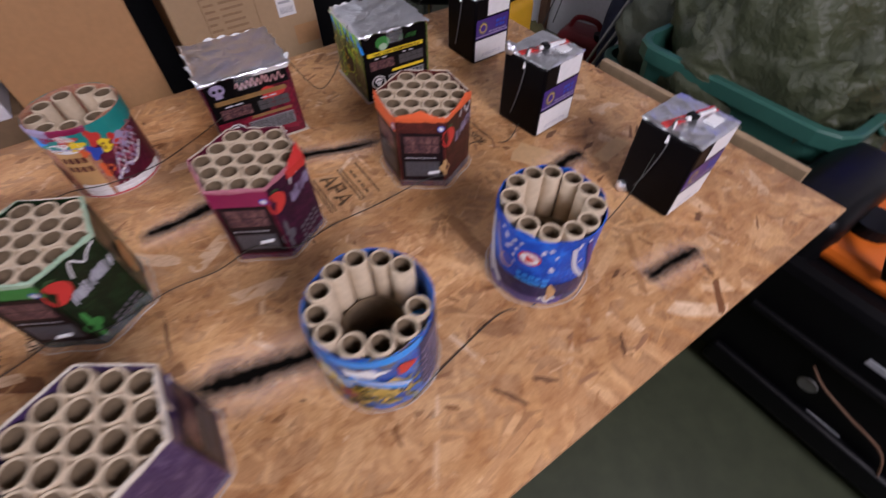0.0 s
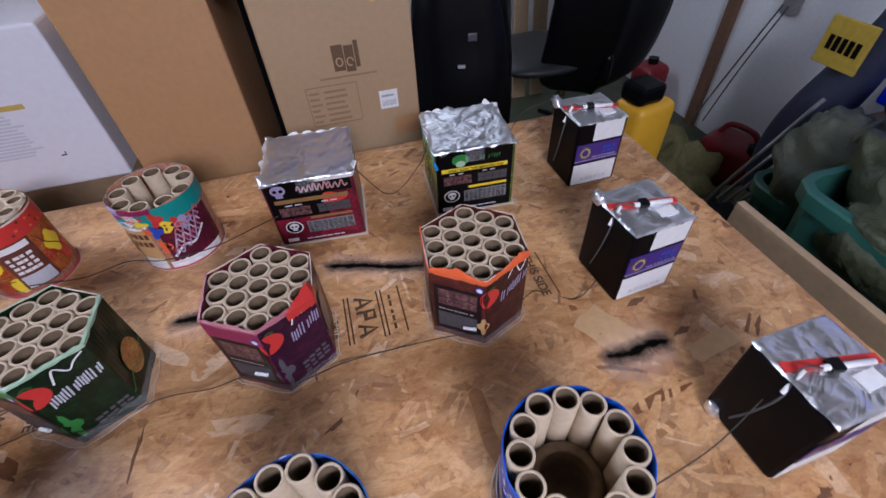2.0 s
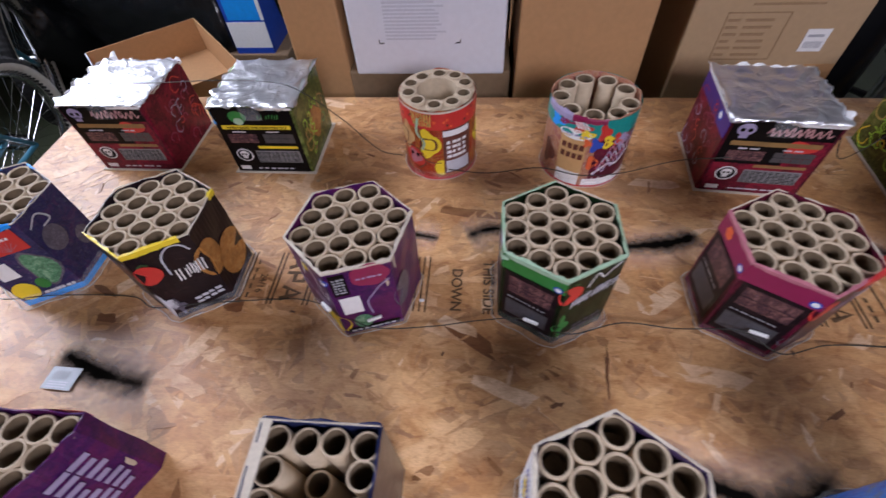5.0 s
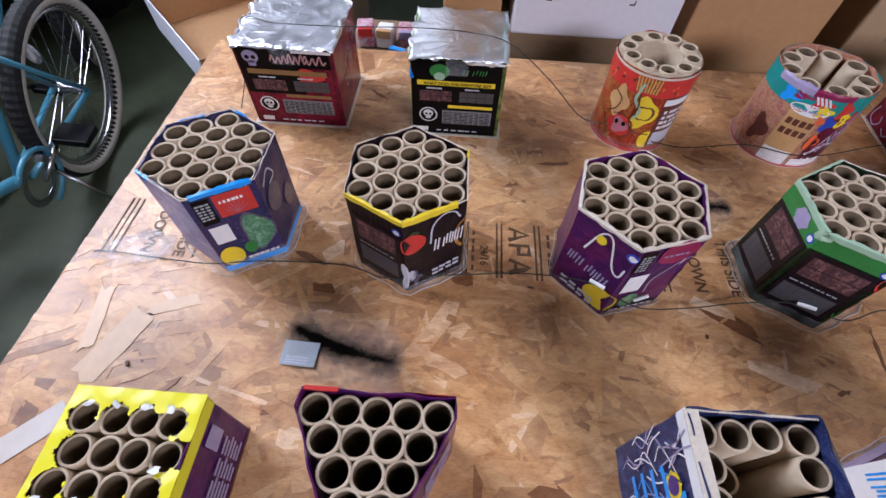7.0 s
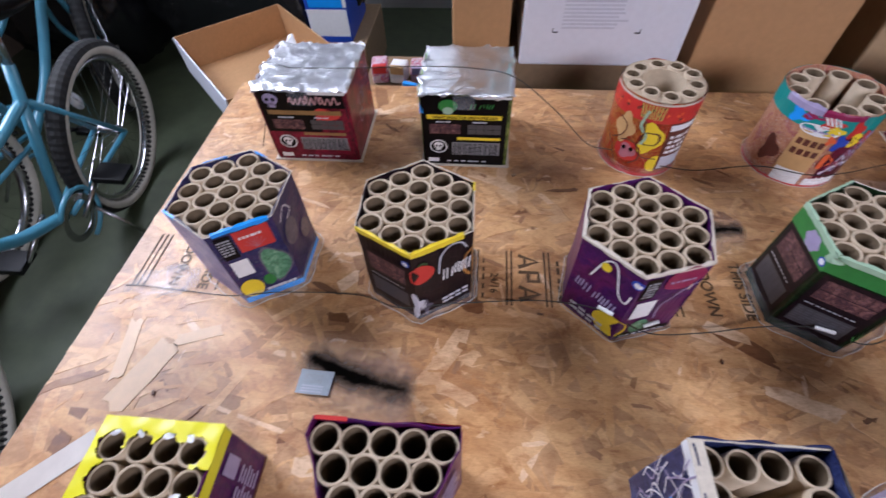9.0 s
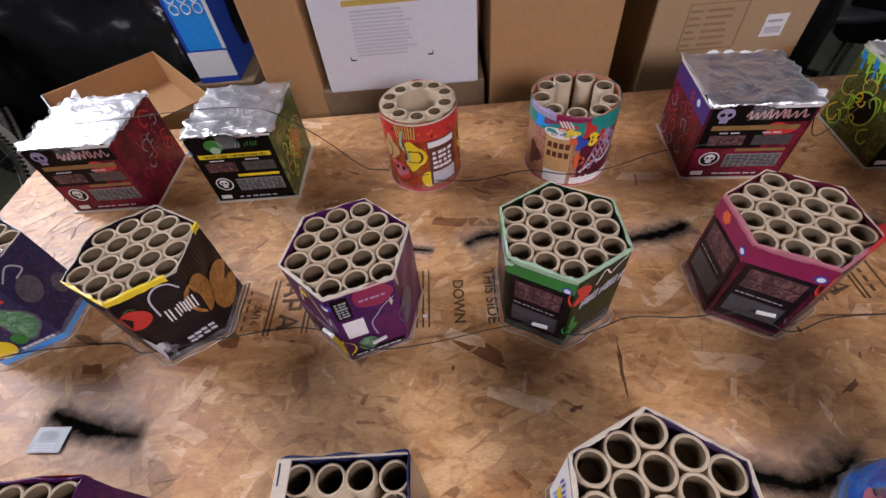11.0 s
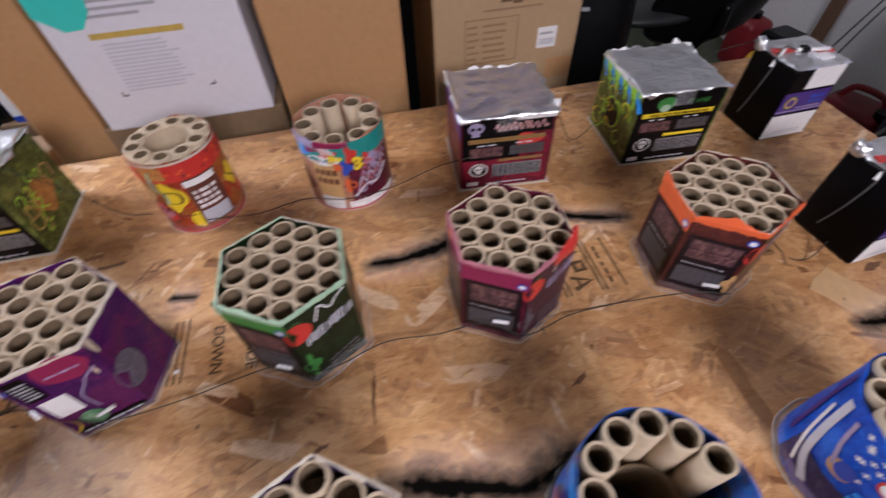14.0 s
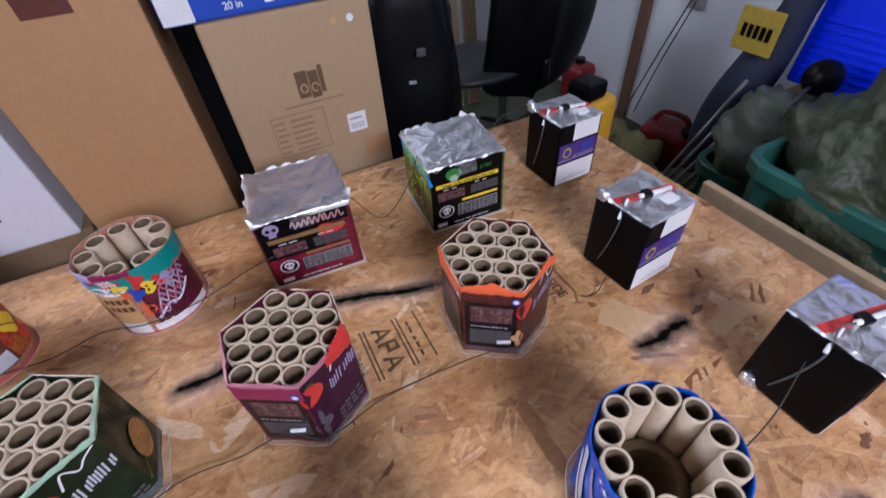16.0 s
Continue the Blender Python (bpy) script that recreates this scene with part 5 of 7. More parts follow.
def photo_block(p, f, u0, u1, v0, v1, rows=2, cols=4, mat=None):
    mat = mat or INK["bursts"]
    for r in range(rows):
        for c in range(cols):
            du, dv = (u1 - u0) / cols, (v1 - v0) / rows
            p.rect(f, u0 + du * c + du * 0.02, u0 + du * (c + 1) - du * 0.02, v0 + dv * r + dv * 0.03, v0 + dv * (r + 1) - dv * 0.03, mat, 0.0018, "photo", n=2)


def back_panel(p, f, dark=INK["space"], badge="violet", text="dim_ink", seed=1):
    """The side with sample pictures, instructions and a badge."""
    p.rect(f, 0.06, 0.94, 0.10, 0.80, dark)
    photo_block(p, f, 0.14, 0.86, 0.52, 0.76, 2, 5)
    p.bars(f, 0.14, 0.80, 0.445, 0.47, 1, 9, "grey_ink", seed)
    p.rect(f, 0.12, 0.86, 0.17, 0.40, "grey_back" if "grey_back" in M else "grey_ink", 0.0016)
    p.bars(f, 0.14, 0.84, 0.18, 0.39, 7, 6, text, seed + 1, 0.85, 0.0020)
    p.disc(f, 0.90, 0.86, 0.075, 0.04, "blue", 0.0018)
    p.disc(f, 0.90, 0.86, 0.050, 0.026, "white", 0.0022)


M["jungle_ink"] = plain("dark_leaf_print", (0.02, 0.07, 0.02), 0.4, vary=0.3, scale=60, rel=0)
M["grey_back"] = plain("dark_grey_print", (0.06, 0.06, 0.065), 0.35, vary=0.25, scale=60, rel=0)
M["globe"] = printed("green_globe_print", [(0.3, (0.01, 0.06, 0.03)), (0.5, (0.05, 0.22, 0.10)), (0.65, (0.30, 0.50, 0.32)), (0.8, (0.03, 0.10, 0.05))], 40)
M["planet"] = printed("grey_planet_print", [(0.3, (0.03, 0.03, 0.05)), (0.6, (0.12, 0.11, 0.15)), (0.8, (0.25, 0.22, 0.26))], 50)
M["flame"] = printed("orange_planet_print", [(0.3, (0.10, 0.03, 0.01)), (0.55, (0.42, 0.16, 0.03)), (0.75, (0.60, 0.36, 0.12))], 22)


def hex_print(key):
    root, out = hex_cakes[key]
    return Print(root, out, HEX_H, 6)


def rim_band(p, f, u0, u1, v0, mat, seed=0):
    """A torn coloured strip left along the top edge of a face."""
    n = 10
    rnd = random.Random(seed)
    bm = bmesh.new()
    cols = []
    for k in range(n + 1):
        s = p.s(f, u0 + (u1 - u0) * k / n)
        q = p.out.point(s, 0.0018)
        qi = p.out.point(s, -0.0016 + rnd.uniform(-0.0022, 0.0012))
        cols.append([bm.verts.new((q.x, q.y, p.h * (v0 + rnd.uniform(-0.008, 0.008)))), bm.verts.new((q.x, q.y, p.h + 0.002)), bm.verts.new((qi.x, qi.y, p.h + 0.002 + rnd.uniform(0, 0.002)))])
    for a, b in zip(cols, cols[1:]):
        for i in range(2):
            bm.faces.new((a[i], b[i], b[i + 1], a[i + 1]))
    part("torn_rim", bm, M[mat], p.root, "torn coloured paper edge")


def film_skirt(p, flare, height, seed):
    """Clear shrink film standing off round the foot."""
    rnd = random.Random(seed)
    bm = bmesh.new()
    n = 60
    rows = []
    for z, off in ((0.001, flare), (height * 0.5, flare * 0.55), (height, 0.0026)):
        rows.append([bm.verts.new((*p.out.point(k / n, off * rnd.uniform(0.55, 1.25) if z < height else off), z + (rnd.uniform(-0.002, 0.003) if z > 0.002 else 0))) for k in range(n)])
    for a, b in zip(rows, rows[1:]):
        for i in range(n):
            bm.faces.new((a[i], a[(i + 1) % n], b[(i + 1) % n], b[i]))
    pts = [(*p.out.point(k / 90, flare * (0.95 + 0.12 * math.sin(k * 0.7 + seed))), 0.0016) for k in range(90)]
    part("film_rim", sweep_bm(pts, 0.0008, 5, closed=True), M["board_edge"], p.root, "pale rolled film edge")
    part("shrink_film", bm, M["film"], p.root, "clear crinkled shrink film", True).visible_shadow = False


def torn_strip(p, f0, f1, v0, peaks, mat, seed):
    """A ragged strip of wrapper left standing above the rim, its top edge at the given heights over it."""
    rnd = random.Random(seed)
    bm = bmesh.new()
    n = (len(peaks) - 1) * 6
    rows = []
    for k in range(n + 1):
        s = (f0 + (f1 - f0) * k / n) / p.n
        i, fr = divmod(k / 6, 1)
        i = int(i)
        up = peaks[i] * (1 - fr) + peaks[min(i + 1, len(peaks) - 1)] * fr + rnd.uniform(-0.0012, 0.0012)
        z0, z1 = p.h * v0 + rnd.uniform(-0.0015, 0.0015), p.h + max(0.0005, up)
        lean = -0.16 * max(0, up) + rnd.uniform(-0.0006, 0.0006)
        rows.append([bm.verts.new((*p.out.point(s, off), z)) for off, z in ((0.0022, z0), (0.0026, p.h - 0.001), (0.0020 + lean * 0.5, (p.h + z1) / 2), (0.0014 + lean, z1))])
    for a, b in zip(rows, rows[1:]):
        for j in range(3):
            bm.faces.new((a[j], b[j], b[j + 1], a[j + 1]))
    ob = part("torn_flap", bm, M[mat], p.root, "torn " + mat + " paper edge")
    ob.modifiers.new("thickness", "SOLIDIFY").thickness = 0.0007


M["rose_ink"] = plain("dusky_pink_print", (0.50, 0.26, 0.26), 0.4, vary=0.2, scale=60, rel=0)
M["olive"] = plain("olive_print", (0.20, 0.19, 0.05), 0.4, vary=0.35, scale=60, rel=0.05)
M["rose"] = plain("faded_rose_print", (0.45, 0.16, 0.20), 0.45, vary=0.25, scale=60, rel=0.1)
M["grey_text"] = plain("mid_grey_print", (0.22, 0.22, 0.23), 0.4, vary=0.3, scale=200, rel=0)
M["mint"] = plain("pale_green_print", (0.36, 0.52, 0.36), 0.45, vary=0.25, scale=60, rel=0.1)
# faces: 1 left, 2 front left, 3 front right, 4 right
p = hex_print("blue")
# whole front-left face coloured as the film's lavender reflection
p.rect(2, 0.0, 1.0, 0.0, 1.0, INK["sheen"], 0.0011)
p.rect(3, 0.0, 1.0, 0.0, 0.08, "cyan")
p.rect(3, 0.08, 0.32, 0.66, 0.95, "ink_black")
p.bars(3, 0.10, 0.30, 0.72, 0.92, 6, 3, "grey_ink", 3)
p.rect(3, 0.36, 0.90, 0.70, 0.96, "red", 0.0015)
for k in range(7):
    p.line(3, [(0.62, 0.72), (0.62 + 0.18 * math.cos(0.5 + 0.36 * k), 0.72 + 0.13 * math.sin(0.5 + 0.36 * k))], 0.0011, "rose", 0.0021, "ray_print")
p.bars(3, 0.42, 0.78, 0.86, 0.91, 1, 6, "white", 4)
p.rect(3, 0.10, 0.38, 0.40, 0.62, "white", 0.0016, "plain_label", n=3)
p.disc(3, 0.74, 0.42, 0.24, 0.25, "planet", 0.0015, lobes=3, amp=0.14)
p.disc(3, 0.74, 0.42, 0.21, 0.22, "globe", lobes=3, amp=0.14)
p.disc(3, 0.20, 0.20, 0.19, 0.13, "yellow")
p.disc(3, 0.52, 0.24, 0.10, 0.08, "green")
p.bars(3, 0.40, 0.95, 0.09, 0.15, 1, 6, "pale_ink", 5)
p.disc(4, 0.30, 0.62, 0.22, 0.15, "planet")
p.disc(4, 0.72, 0.40, 0.16, 0.12, "planet")
p.line(4, [(0.1, 0.85), (0.35, 0.92), (0.5, 0.80), (0.3, 0.78)], 0.003, "pale_ink")
p.rect(4, 0.0, 1.0, 0.0, 0.07, "cyan")
for f, a, b in ((2, 0.0, 0.3), (3, 0.1, 0.95), (0, 0.4, 0.8), (5, 0.6, 0.9)):
    rim_band(p, f, a, b, 0.97, "cyan", f)
film_skirt(p, 0.012, 0.022, 1)

p = hex_print("gold_rim")
back_panel(p, 2, seed=11)
heart_logo(p, 3, 0.14, 0.72)
p.line(3, [(0.42, 0.62), (0.46, 0.84), (0.62, 0.94), (0.80, 0.93), (0.9, 0.84)], 0.0028, "pale_ink")
wordmark(p, 3, 0.46, 0.98, 0.50, 0.17, 0.05, n=4, seed=3)
p.disc(4, 0.10, 0.60, 0.26, 0.24, "flame", lobes=2, amp=0.1)
p.disc(4, 0.62, 0.35, 0.42, 0.26, "flame")
p.bars(3, 0.45, 0.95, 0.12, 0.24, 2, 4, "pale_ink", 6, slant=0.05)
p.disc(3, 0.02, 0.24, 0.10, 0.16, "pale_ink", lobes=3, amp=0.5)
p.disc(3, 0.16, 0.18, 0.09, 0.10, "planet", lobes=4, amp=0.4)
for f, a, b in ((2, 0.0, 1.0), (3, 0.0, 0.85), (4, 0.8, 1.0)):
    rim_band(p, f, a, b, 0.96, "yellow", f + 20)
film_skirt(p, 0.010, 0.016, 2)

p = hex_print("swirl")
p.line(2, [(0.30, 0.66), (0.45, 0.92), (0.62, 0.93), (0.78, 0.66), (0.92, 0.60), (0.96, 0.72)], 0.003, "white")
p.disc(2, 0.48, 0.86, 0.08, 0.05, "yellow", 0.0024)
wordmark(p, 2, 0.10, 0.86, 0.44, 0.12, -0.08, "lavender", n=5, seed=5)
p.bars(2, 0.15, 0.85, 0.08, 0.20, 2, 4, "pale_ink", 8, slant=-0.05)
p.disc(2, 0.96, 0.88, 0.09, 0.05, "blue")
p.disc(2, 0.96, 0.88, 0.055, 0.03, "white", 0.0022)
p.disc(2, 0.86, 0.20, 0.30, 0.15, "yellow")
p.rect(3, 0.06, 0.30, 0.66, 0.96, "ink_black")
p.bars(3, 0.10, 0.28, 0.70, 0.92, 6, 3, "grey_ink", 9)
p.rect(3, 0.10, 0.42, 0.36, 0.62, "white", 0.0016, "plain_label", n=3)
p.disc(3, 0.66, 0.88, 0.30, 0.15, "magenta", lobes=5, amp=0.05)
p.bars(3, 0.45, 0.86, 0.84, 0.88, 1, 5, "lavender", 10)
p.disc(3, 0.36, 0.20, 0.16, 0.11, "globe")
p.line(3, [(0.55, 0.30), (0.52, 0.50), (0.66, 0.62), (0.76, 0.70), (0.94, 0.78)], 0.0022, "lavender")
p.disc(4, 0.2, 0.45, 0.26, 0.20, "planet")
p.rect(3, 0.05, 0.95, 0.03, 0.11, "ink_black")
p.bars(3, 0.1, 0.9, 0.05, 0.09, 1, 7, "pale_ink", 12)
for f in (1, 2, 3, 4):
    rim_band(p, f, 0.0, 1.0, 0.992, "board_edge", f + 30)
film_skirt(p, 0.005, 0.012, 3)

p = hex_print("leaf")
p.rect(1, 0.0, 1.0, 0.80, 1.0, "green")
back_panel(p, 1, seed=21)
p.disc(1, 0.55, 0.88, 0.17, 0.08, "lavender", lobes=6, amp=0.1)
p.rect(2, 0.0, 1.0, 0.82, 1.0, "green")
back_panel(p, 2, seed=23)
p.rect(3, 0.0, 1.0, 0.0, 0.97, INK["jungle"], 0.0011)
heart_logo(p, 3, 0.12, 0.80)
wordmark(p, 3, 0.14, 0.98, 0.56, 0.14, 0.10, "pale_ink", n=7, seed=7)
p.line(3, [(0.40, 0.80), (0.52, 0.95), (0.66, 0.86), (0.78, 0.92), (0.94, 0.97)], 0.0026, "white")
p.bars(3, 0.35, 0.95, 0.10, 0.22, 2, 5, "dim_ink", 14, slant=0.05)
p.disc(3, 0.10, 0.28, 0.11, 0.15, "green", lobes=4, amp=0.4)
p.disc(4, 0.55, 0.38, 0.30, 0.2, "flame")
p.line(4, [(0.0, 0.2), (0.3, 0.32), (0.6, 0.25), (1.0, 0.4)], 0.002, "green")
for f in (1, 2, 3, 4, 0):
    rim_band(p, f, 0.0, 1.0, 0.968 if f in (1, 2) else 0.988, "mint", f + 40)
p.disc(1, 0.98, 0.97, 0.10, 0.05, "mint", 0.004, lobes=3, amp=0.3, name="torn_flap")
film_skirt(p, 0.012, 0.020, 4)

p = hex_print("flap")
p.rect(1, 0.0, 1.0, 0.78, 1.0, "magenta")
back_panel(p, 1, seed=31)
p.disc(1, 0.30, 0.90, 0.10, 0.06, "orange", lobes=6, amp=0.12)
p.rect(2, 0.0, 1.0, 0.80, 1.0, "magenta")
back_panel(p, 2, seed=33)
p.rect(3, 0.0, 1.0, 0.0, 0.99, INK["dusk"], 0.0011)
heart_logo(p, 3, 0.12, 0.80)
wordmark(p, 3, 0.42, 0.98, 0.62, 0.15, 0.10, "lavender", n=4, seed=8)
p.line(3, [(0.52, 0.84), (0.62, 0.97), (0.74, 0.90)], 0.0026, "white")
p.disc(3, 0.10, 0.30, 0.12, 0.17, "dim_ink", lobes=4, amp=0.45)
p.bars(3, 0.40, 0.95, 0.10, 0.30, 3, 4, "dim_ink", 16, slant=0.08)
p.disc(4, 0.4, 0.5, 0.3, 0.25, "planet")
for f in (1, 2, 3):
    rim_band(p, f, 0.0, 1.0, 0.984, "rose", f + 50)
torn_strip(p, 3.50, 4.20, 0.90, (0.001, 0.006, 0.013, 0.020, 0.027, 0.024, 0.004), "red", 5)
film_skirt(p, 0.007, 0.014, 5)

p = hex_print("ember")
p.rect(1, 0.0, 1.0, 0.80, 1.0, "orange")
back_panel(p, 1, seed=41)
back_panel(p, 2, seed=43)
p.rect(3, 0.0, 1.0, 0.0, 0.95, INK["rust_dark"], 0.0011)
heart_logo(p, 3, 0.10, 0.74, "red")
wordmark(p, 3, 0.34, 0.98, 0.56, 0.15, 0.14, "lavender", n=5, seed=9)
p.line(3, [(0.5, 0.85), (0.66, 0.97), (0.80, 0.84), (0.95, 0.97)], 0.0026, "white")
p.disc(2, 0.98, 0.30, 0.10, 0.11, "tan", lobes=4, amp=0.3)
torn_strip(p, 1.0, 4.02, 0.945, (0.008, 0.002, 0.001, 0.001, 0.002, 0.006, 0.014, 0.003, 0.001, 0.002, 0.004, 0.012, 0.005), "orange", 6)
film_skirt(p, 0.010, 0.020, 6)

p = hex_print("front")
p.rect(1, 0.0, 0.9, 0.05, 0.95, "white")
p.rect(1, 0.52, 0.90, 0.30, 0.95, "red", 0.0016)
p.disc(1, 0.62, 0.55, 0.20, 0.25, "red", lobes=4, amp=0.25)
p.disc(1, 0.82, 0.75, 0.14, 0.14, "violet", lobes=3, amp=0.3)
p.rect(0, 0.0, 1.0, 0.0, 0.30, "lavender")
back_panel(p, 4, seed=51)
wordmark(p, 1, 0.08, 0.80, 0.62, 0.20, -0.06, "blue", 5, 4)
wordmark(p, 1, 0.10, 0.60, 0.25, 0.18, 0.04, "cyan", 4, 6)
p.disc(1, 0.25, 0.50, 0.12, 0.12, "yellow", lobes=5, amp=0.2)
for f in range(6):
    rim_band(p, f, 0.0, 1.0, 0.988, "board_edge", f + 70)
film_skirt(p, 0.007, 0.014, 7)

# white fuse sleeves on the fronts of the hexagonal cakes
for key, f, u, v in (("swirl", 2, 0.62, 0.38), ("swirl", 3, 0.42, 0.22), ("leaf", 2, 0.50, 0.24), ("flap", 2, 0.55, 0.30), ("ember", 2, 0.62, 0.24)):
    pp = hex_print(key)
    a, b = pp.out.point(pp.s(f, u), 0.006), pp.out.point(pp.s(f, u + 0.24), 0.006)
    part("fuse_sleeve", sweep_bm([(a.x, a.y, HEX_H * v), (b.x, b.y, HEX_H * (v + 0.03))], 0.0030, 8), M["white"], pp.root, "white fuse sleeve")

# round cakes
p = Print(*moon, 0.162, 1)
p.rect(0, 0.16, 0.56, 0.02, 0.36, INK["galaxy"], 0.0011, n=30)
p.disc(0, 0.33, 0.72, 0.034, 0.095, "red")
p.disc(0, 0.33, 0.72, 0.028, 0.078, "white", 0.0021)
p.disc(0, 0.33, 0.72, 0.014, 0.040, "red", 0.0025, lobes=3, amp=0.2)
rnd = random.Random(77)
for k in range(26):
    p.disc(0, rnd.uniform(0.22, 0.55), rnd.uniform(0.55, 0.95), 0.0055, 0.016, "white", lobes=4, amp=0.45, name="star")
p.disc(0, 0.255, 0.52, 0.022, 0.10, "tan", lobes=2, amp=0.2, name="moon")
p.disc(0, 0.262, 0.55, 0.020, 0.085, "blue", 0.0021, name="moon")
p.bars(0, 0.30, 0.40, 0.36, 0.52, 2, 5, "cyan", 5, 0.9, slant=-0.04)
for pts, w, mat in (([(0.16, 0.92), (0.175, 0.62), (0.20, 0.32), (0.245, 0.12)], 0.011, "pale_ink"), ([(0.14, 0.75), (0.165, 0.42), (0.20, 0.14)], 0.005, "white"), ([(0.20, 0.90), (0.215, 0.70), (0.24, 0.50)], 0.005, "lavender"), ([(0.10, 0.95), (0.115, 0.55), (0.13, 0.2)], 0.008, "violet"), ([(0.45, 0.9), (0.47, 0.6), (0.52, 0.35)], 0.008, "pale_ink"), ([(0.50, 0.9), (0.53, 0.6), (0.57, 0.3)], 0.012, "violet")):
    p.line(0, pts, w, mat, 0.0019, "swirl_print")
p.disc(0, 0.415, 0.22, 0.014, 0.13, "tan", lobes=3, amp=0.25, name="figure_shape")
p.disc(0, 0.41, 0.12, 0.022, 0.06, "white", lobes=4, amp=0.3, name="figure_shape")
p.rect(0, 0.20, 0.46, 0.02, 0.13, "violet", 0.0015, n=24)
film_skirt(p, 0.008, 0.02, 8)

p = Print(*party, 0.162, 1)
p.rect(0, 0.15, 0.55, 0.90, 1.0, "cyan", 0.0014, n=30)
rnd = random.Random(15)
for k in range(34):
    a, r, cu, cv = rnd.uniform(0, 6), rnd.uniform(0.6, 1.2), rnd.uniform(0.22, 0.54), rnd.uniform(0.06, 0.55)
    p.line(0, [(cu + 0.022 * r * math.cos(a + t), cv + 0.085 * r * math.sin(a + t)) for t in (0, 0.8, 1.6, 2.4, 3.2, 4.0)], 0.0058, rnd.choice(("olive", "olive", "gold", "ink_black", "olive")), 0.0017, "coil_print")
for u0, v0, u1, v1 in ((0.24, 0.92, 0.36, 0.52), (0.36, 0.70, 0.50, 0.40)):
    p.line(0, [(u0, v0), ((u0 + u1) / 2, (v0 + v1) / 2 + 0.03), (u1, v1)], 0.017, "cyan", 0.0024, "ribbon_print")
    p.line(0, [(u0 + 0.01, v0), ((u0 + u1) / 2 + 0.01, (v0 + v1) / 2 + 0.04), (u1, v1 + 0.02)], 0.004, "white", 0.0029, "ribbon_print")
p.rect(0, 0.54, 0.66, 0.10, 0.92, INK["streak"], 0.0016, n=12)
for k in range(6):
    p.line(0, [(0.545, 0.18 + 0.11 * k), (0.60, 0.24 + 0.11 * k), (0.655, 0.22 + 0.11 * k)], 0.003, "lavender")
p.disc(0, 0.45, 0.45, 0.05, 0.16, "gold", lobes=5, amp=0.2)
p.disc(0, 0.36, 0.52, 0.04, 0.12, "yellow", lobes=4, amp=0.2)
p.disc(0, 0.40, 0.78, 0.05, 0.07, "white", lobes=5, amp=0.25)
p.disc(0, 0.50, 0.72, 0.025, 0.08, "red", lobes=3, amp=0.2)
p.disc(0, 0.28, 0.62, 0.03, 0.11, "orange", lobes=3, amp=0.3)
part("plug", lathe_bm([(0.016, 0.06), (0.016, 0.135), (0, 0.135)], 16), M["cyan"], party[0], "blue card plug").location = (0.045, -0.05, 0)
# liner and core coloured dark to carry the shade inside the hollow
part("liner", lathe_bm([(0.046, 0.012), (0.046, 0.098), (0.0445, 0.099), (0.043, 0.098), (0.043, 0.012)], 40), M["soot_shade"], party[0], "brown card liner in the hollow middle", True)
part("core", lathe_bm([(0.0465, 0.012), (0.0465, 0.080), (0.045, 0.082), (0.034, 0.0825), (0.032, 0.080), (0.032, 0.03), (0, 0.03)], 40), M["soot_shade"], moon[0], "brown card core in the middle", True)
for su, sv, ru, rv, mat, lobes in ((0.215, 0.70, 0.030, 0.13, "violet", 5), (0.245, 0.80, 0.022, 0.07, "orange", 7), (0.300, 0.64, 0.030, 0.10, "yellow", 9), (0.300, 0.64, 0.017, 0.055, "white", 7), (0.340, 0.36, 0.026, 0.09, "magenta", 6), (0.190, 0.40, 0.030, 0.12, "rose", 4)):
    p.disc(0, su, sv, ru, rv, mat, 0.0031, lobes=lobes, amp=0.28, name="burst_print")
film_skirt(p, 0.006, 0.02, 9)

p = Print(*comic, 0.165, 1)
p.rect(0, 0.0, 0.999, 0.93, 1.0, "board_edge", 0.0013, n=48)
p.rect(0, 0.0, 0.999, 0.76, 0.975, "red", 0.0015, n=48)
rnd = random.Random(19)
for k in range(40):
    p.disc(0, rnd.uniform(0.22, 0.80), rnd.uniform(0.78, 0.96), 0.006, 0.018, rnd.choice(("brown", "orange", "red")), 0.0018, name="dot_print")
for k in range(8):
    p.line(0, [(0.40 + 0.012 * k, 0.97), (0.41 + 0.010 * k, 0.80)], 0.0026, "gold", 0.0020, "ray_print")
p.rect(0, 0.53, 0.66, 0.10, 0.76, "brown", 0.0016, n=12)
p.rect(0, 0.53, 0.65, 0.66, 0.74, "white", 0.0020, n=10)
p.rect(0, 0.54, 0.65, 0.12, 0.30, "pale_ink", 0.0020, n=10)
p.bars(0, 0.545, 0.64, 0.34, 0.62, 4, 4, "white", 5)
p.disc(0, 0.47, 0.55, 0.045, 0.20, "yellow", lobes=3, amp=0.2)
p.disc(0, 0.47, 0.55, 0.030, 0.12, "brown", 0.0021, lobes=2, amp=0.3)
p.disc(0, 0.47, 0.55, 0.022, 0.10, "yellow", 0.0025, lobes=2, amp=0.3)
p.disc(0, 0.40, 0.32, 0.05, 0.15, "red", lobes=2, amp=0.12)
p.disc(0, 0.36, 0.60, 0.04, 0.18, "tan", lobes=4, amp=0.2)
p.disc(0, 0.73, 0.50, 0.04, 0.15, "yellow", lobes=4, amp=0.15)
p.disc(0, 0.76, 0.28, 0.035, 0.12, "red", lobes=5, amp=0.15)
p.disc(0, 0.52, 0.20, 0.03, 0.12, "yellow", 0.0015)
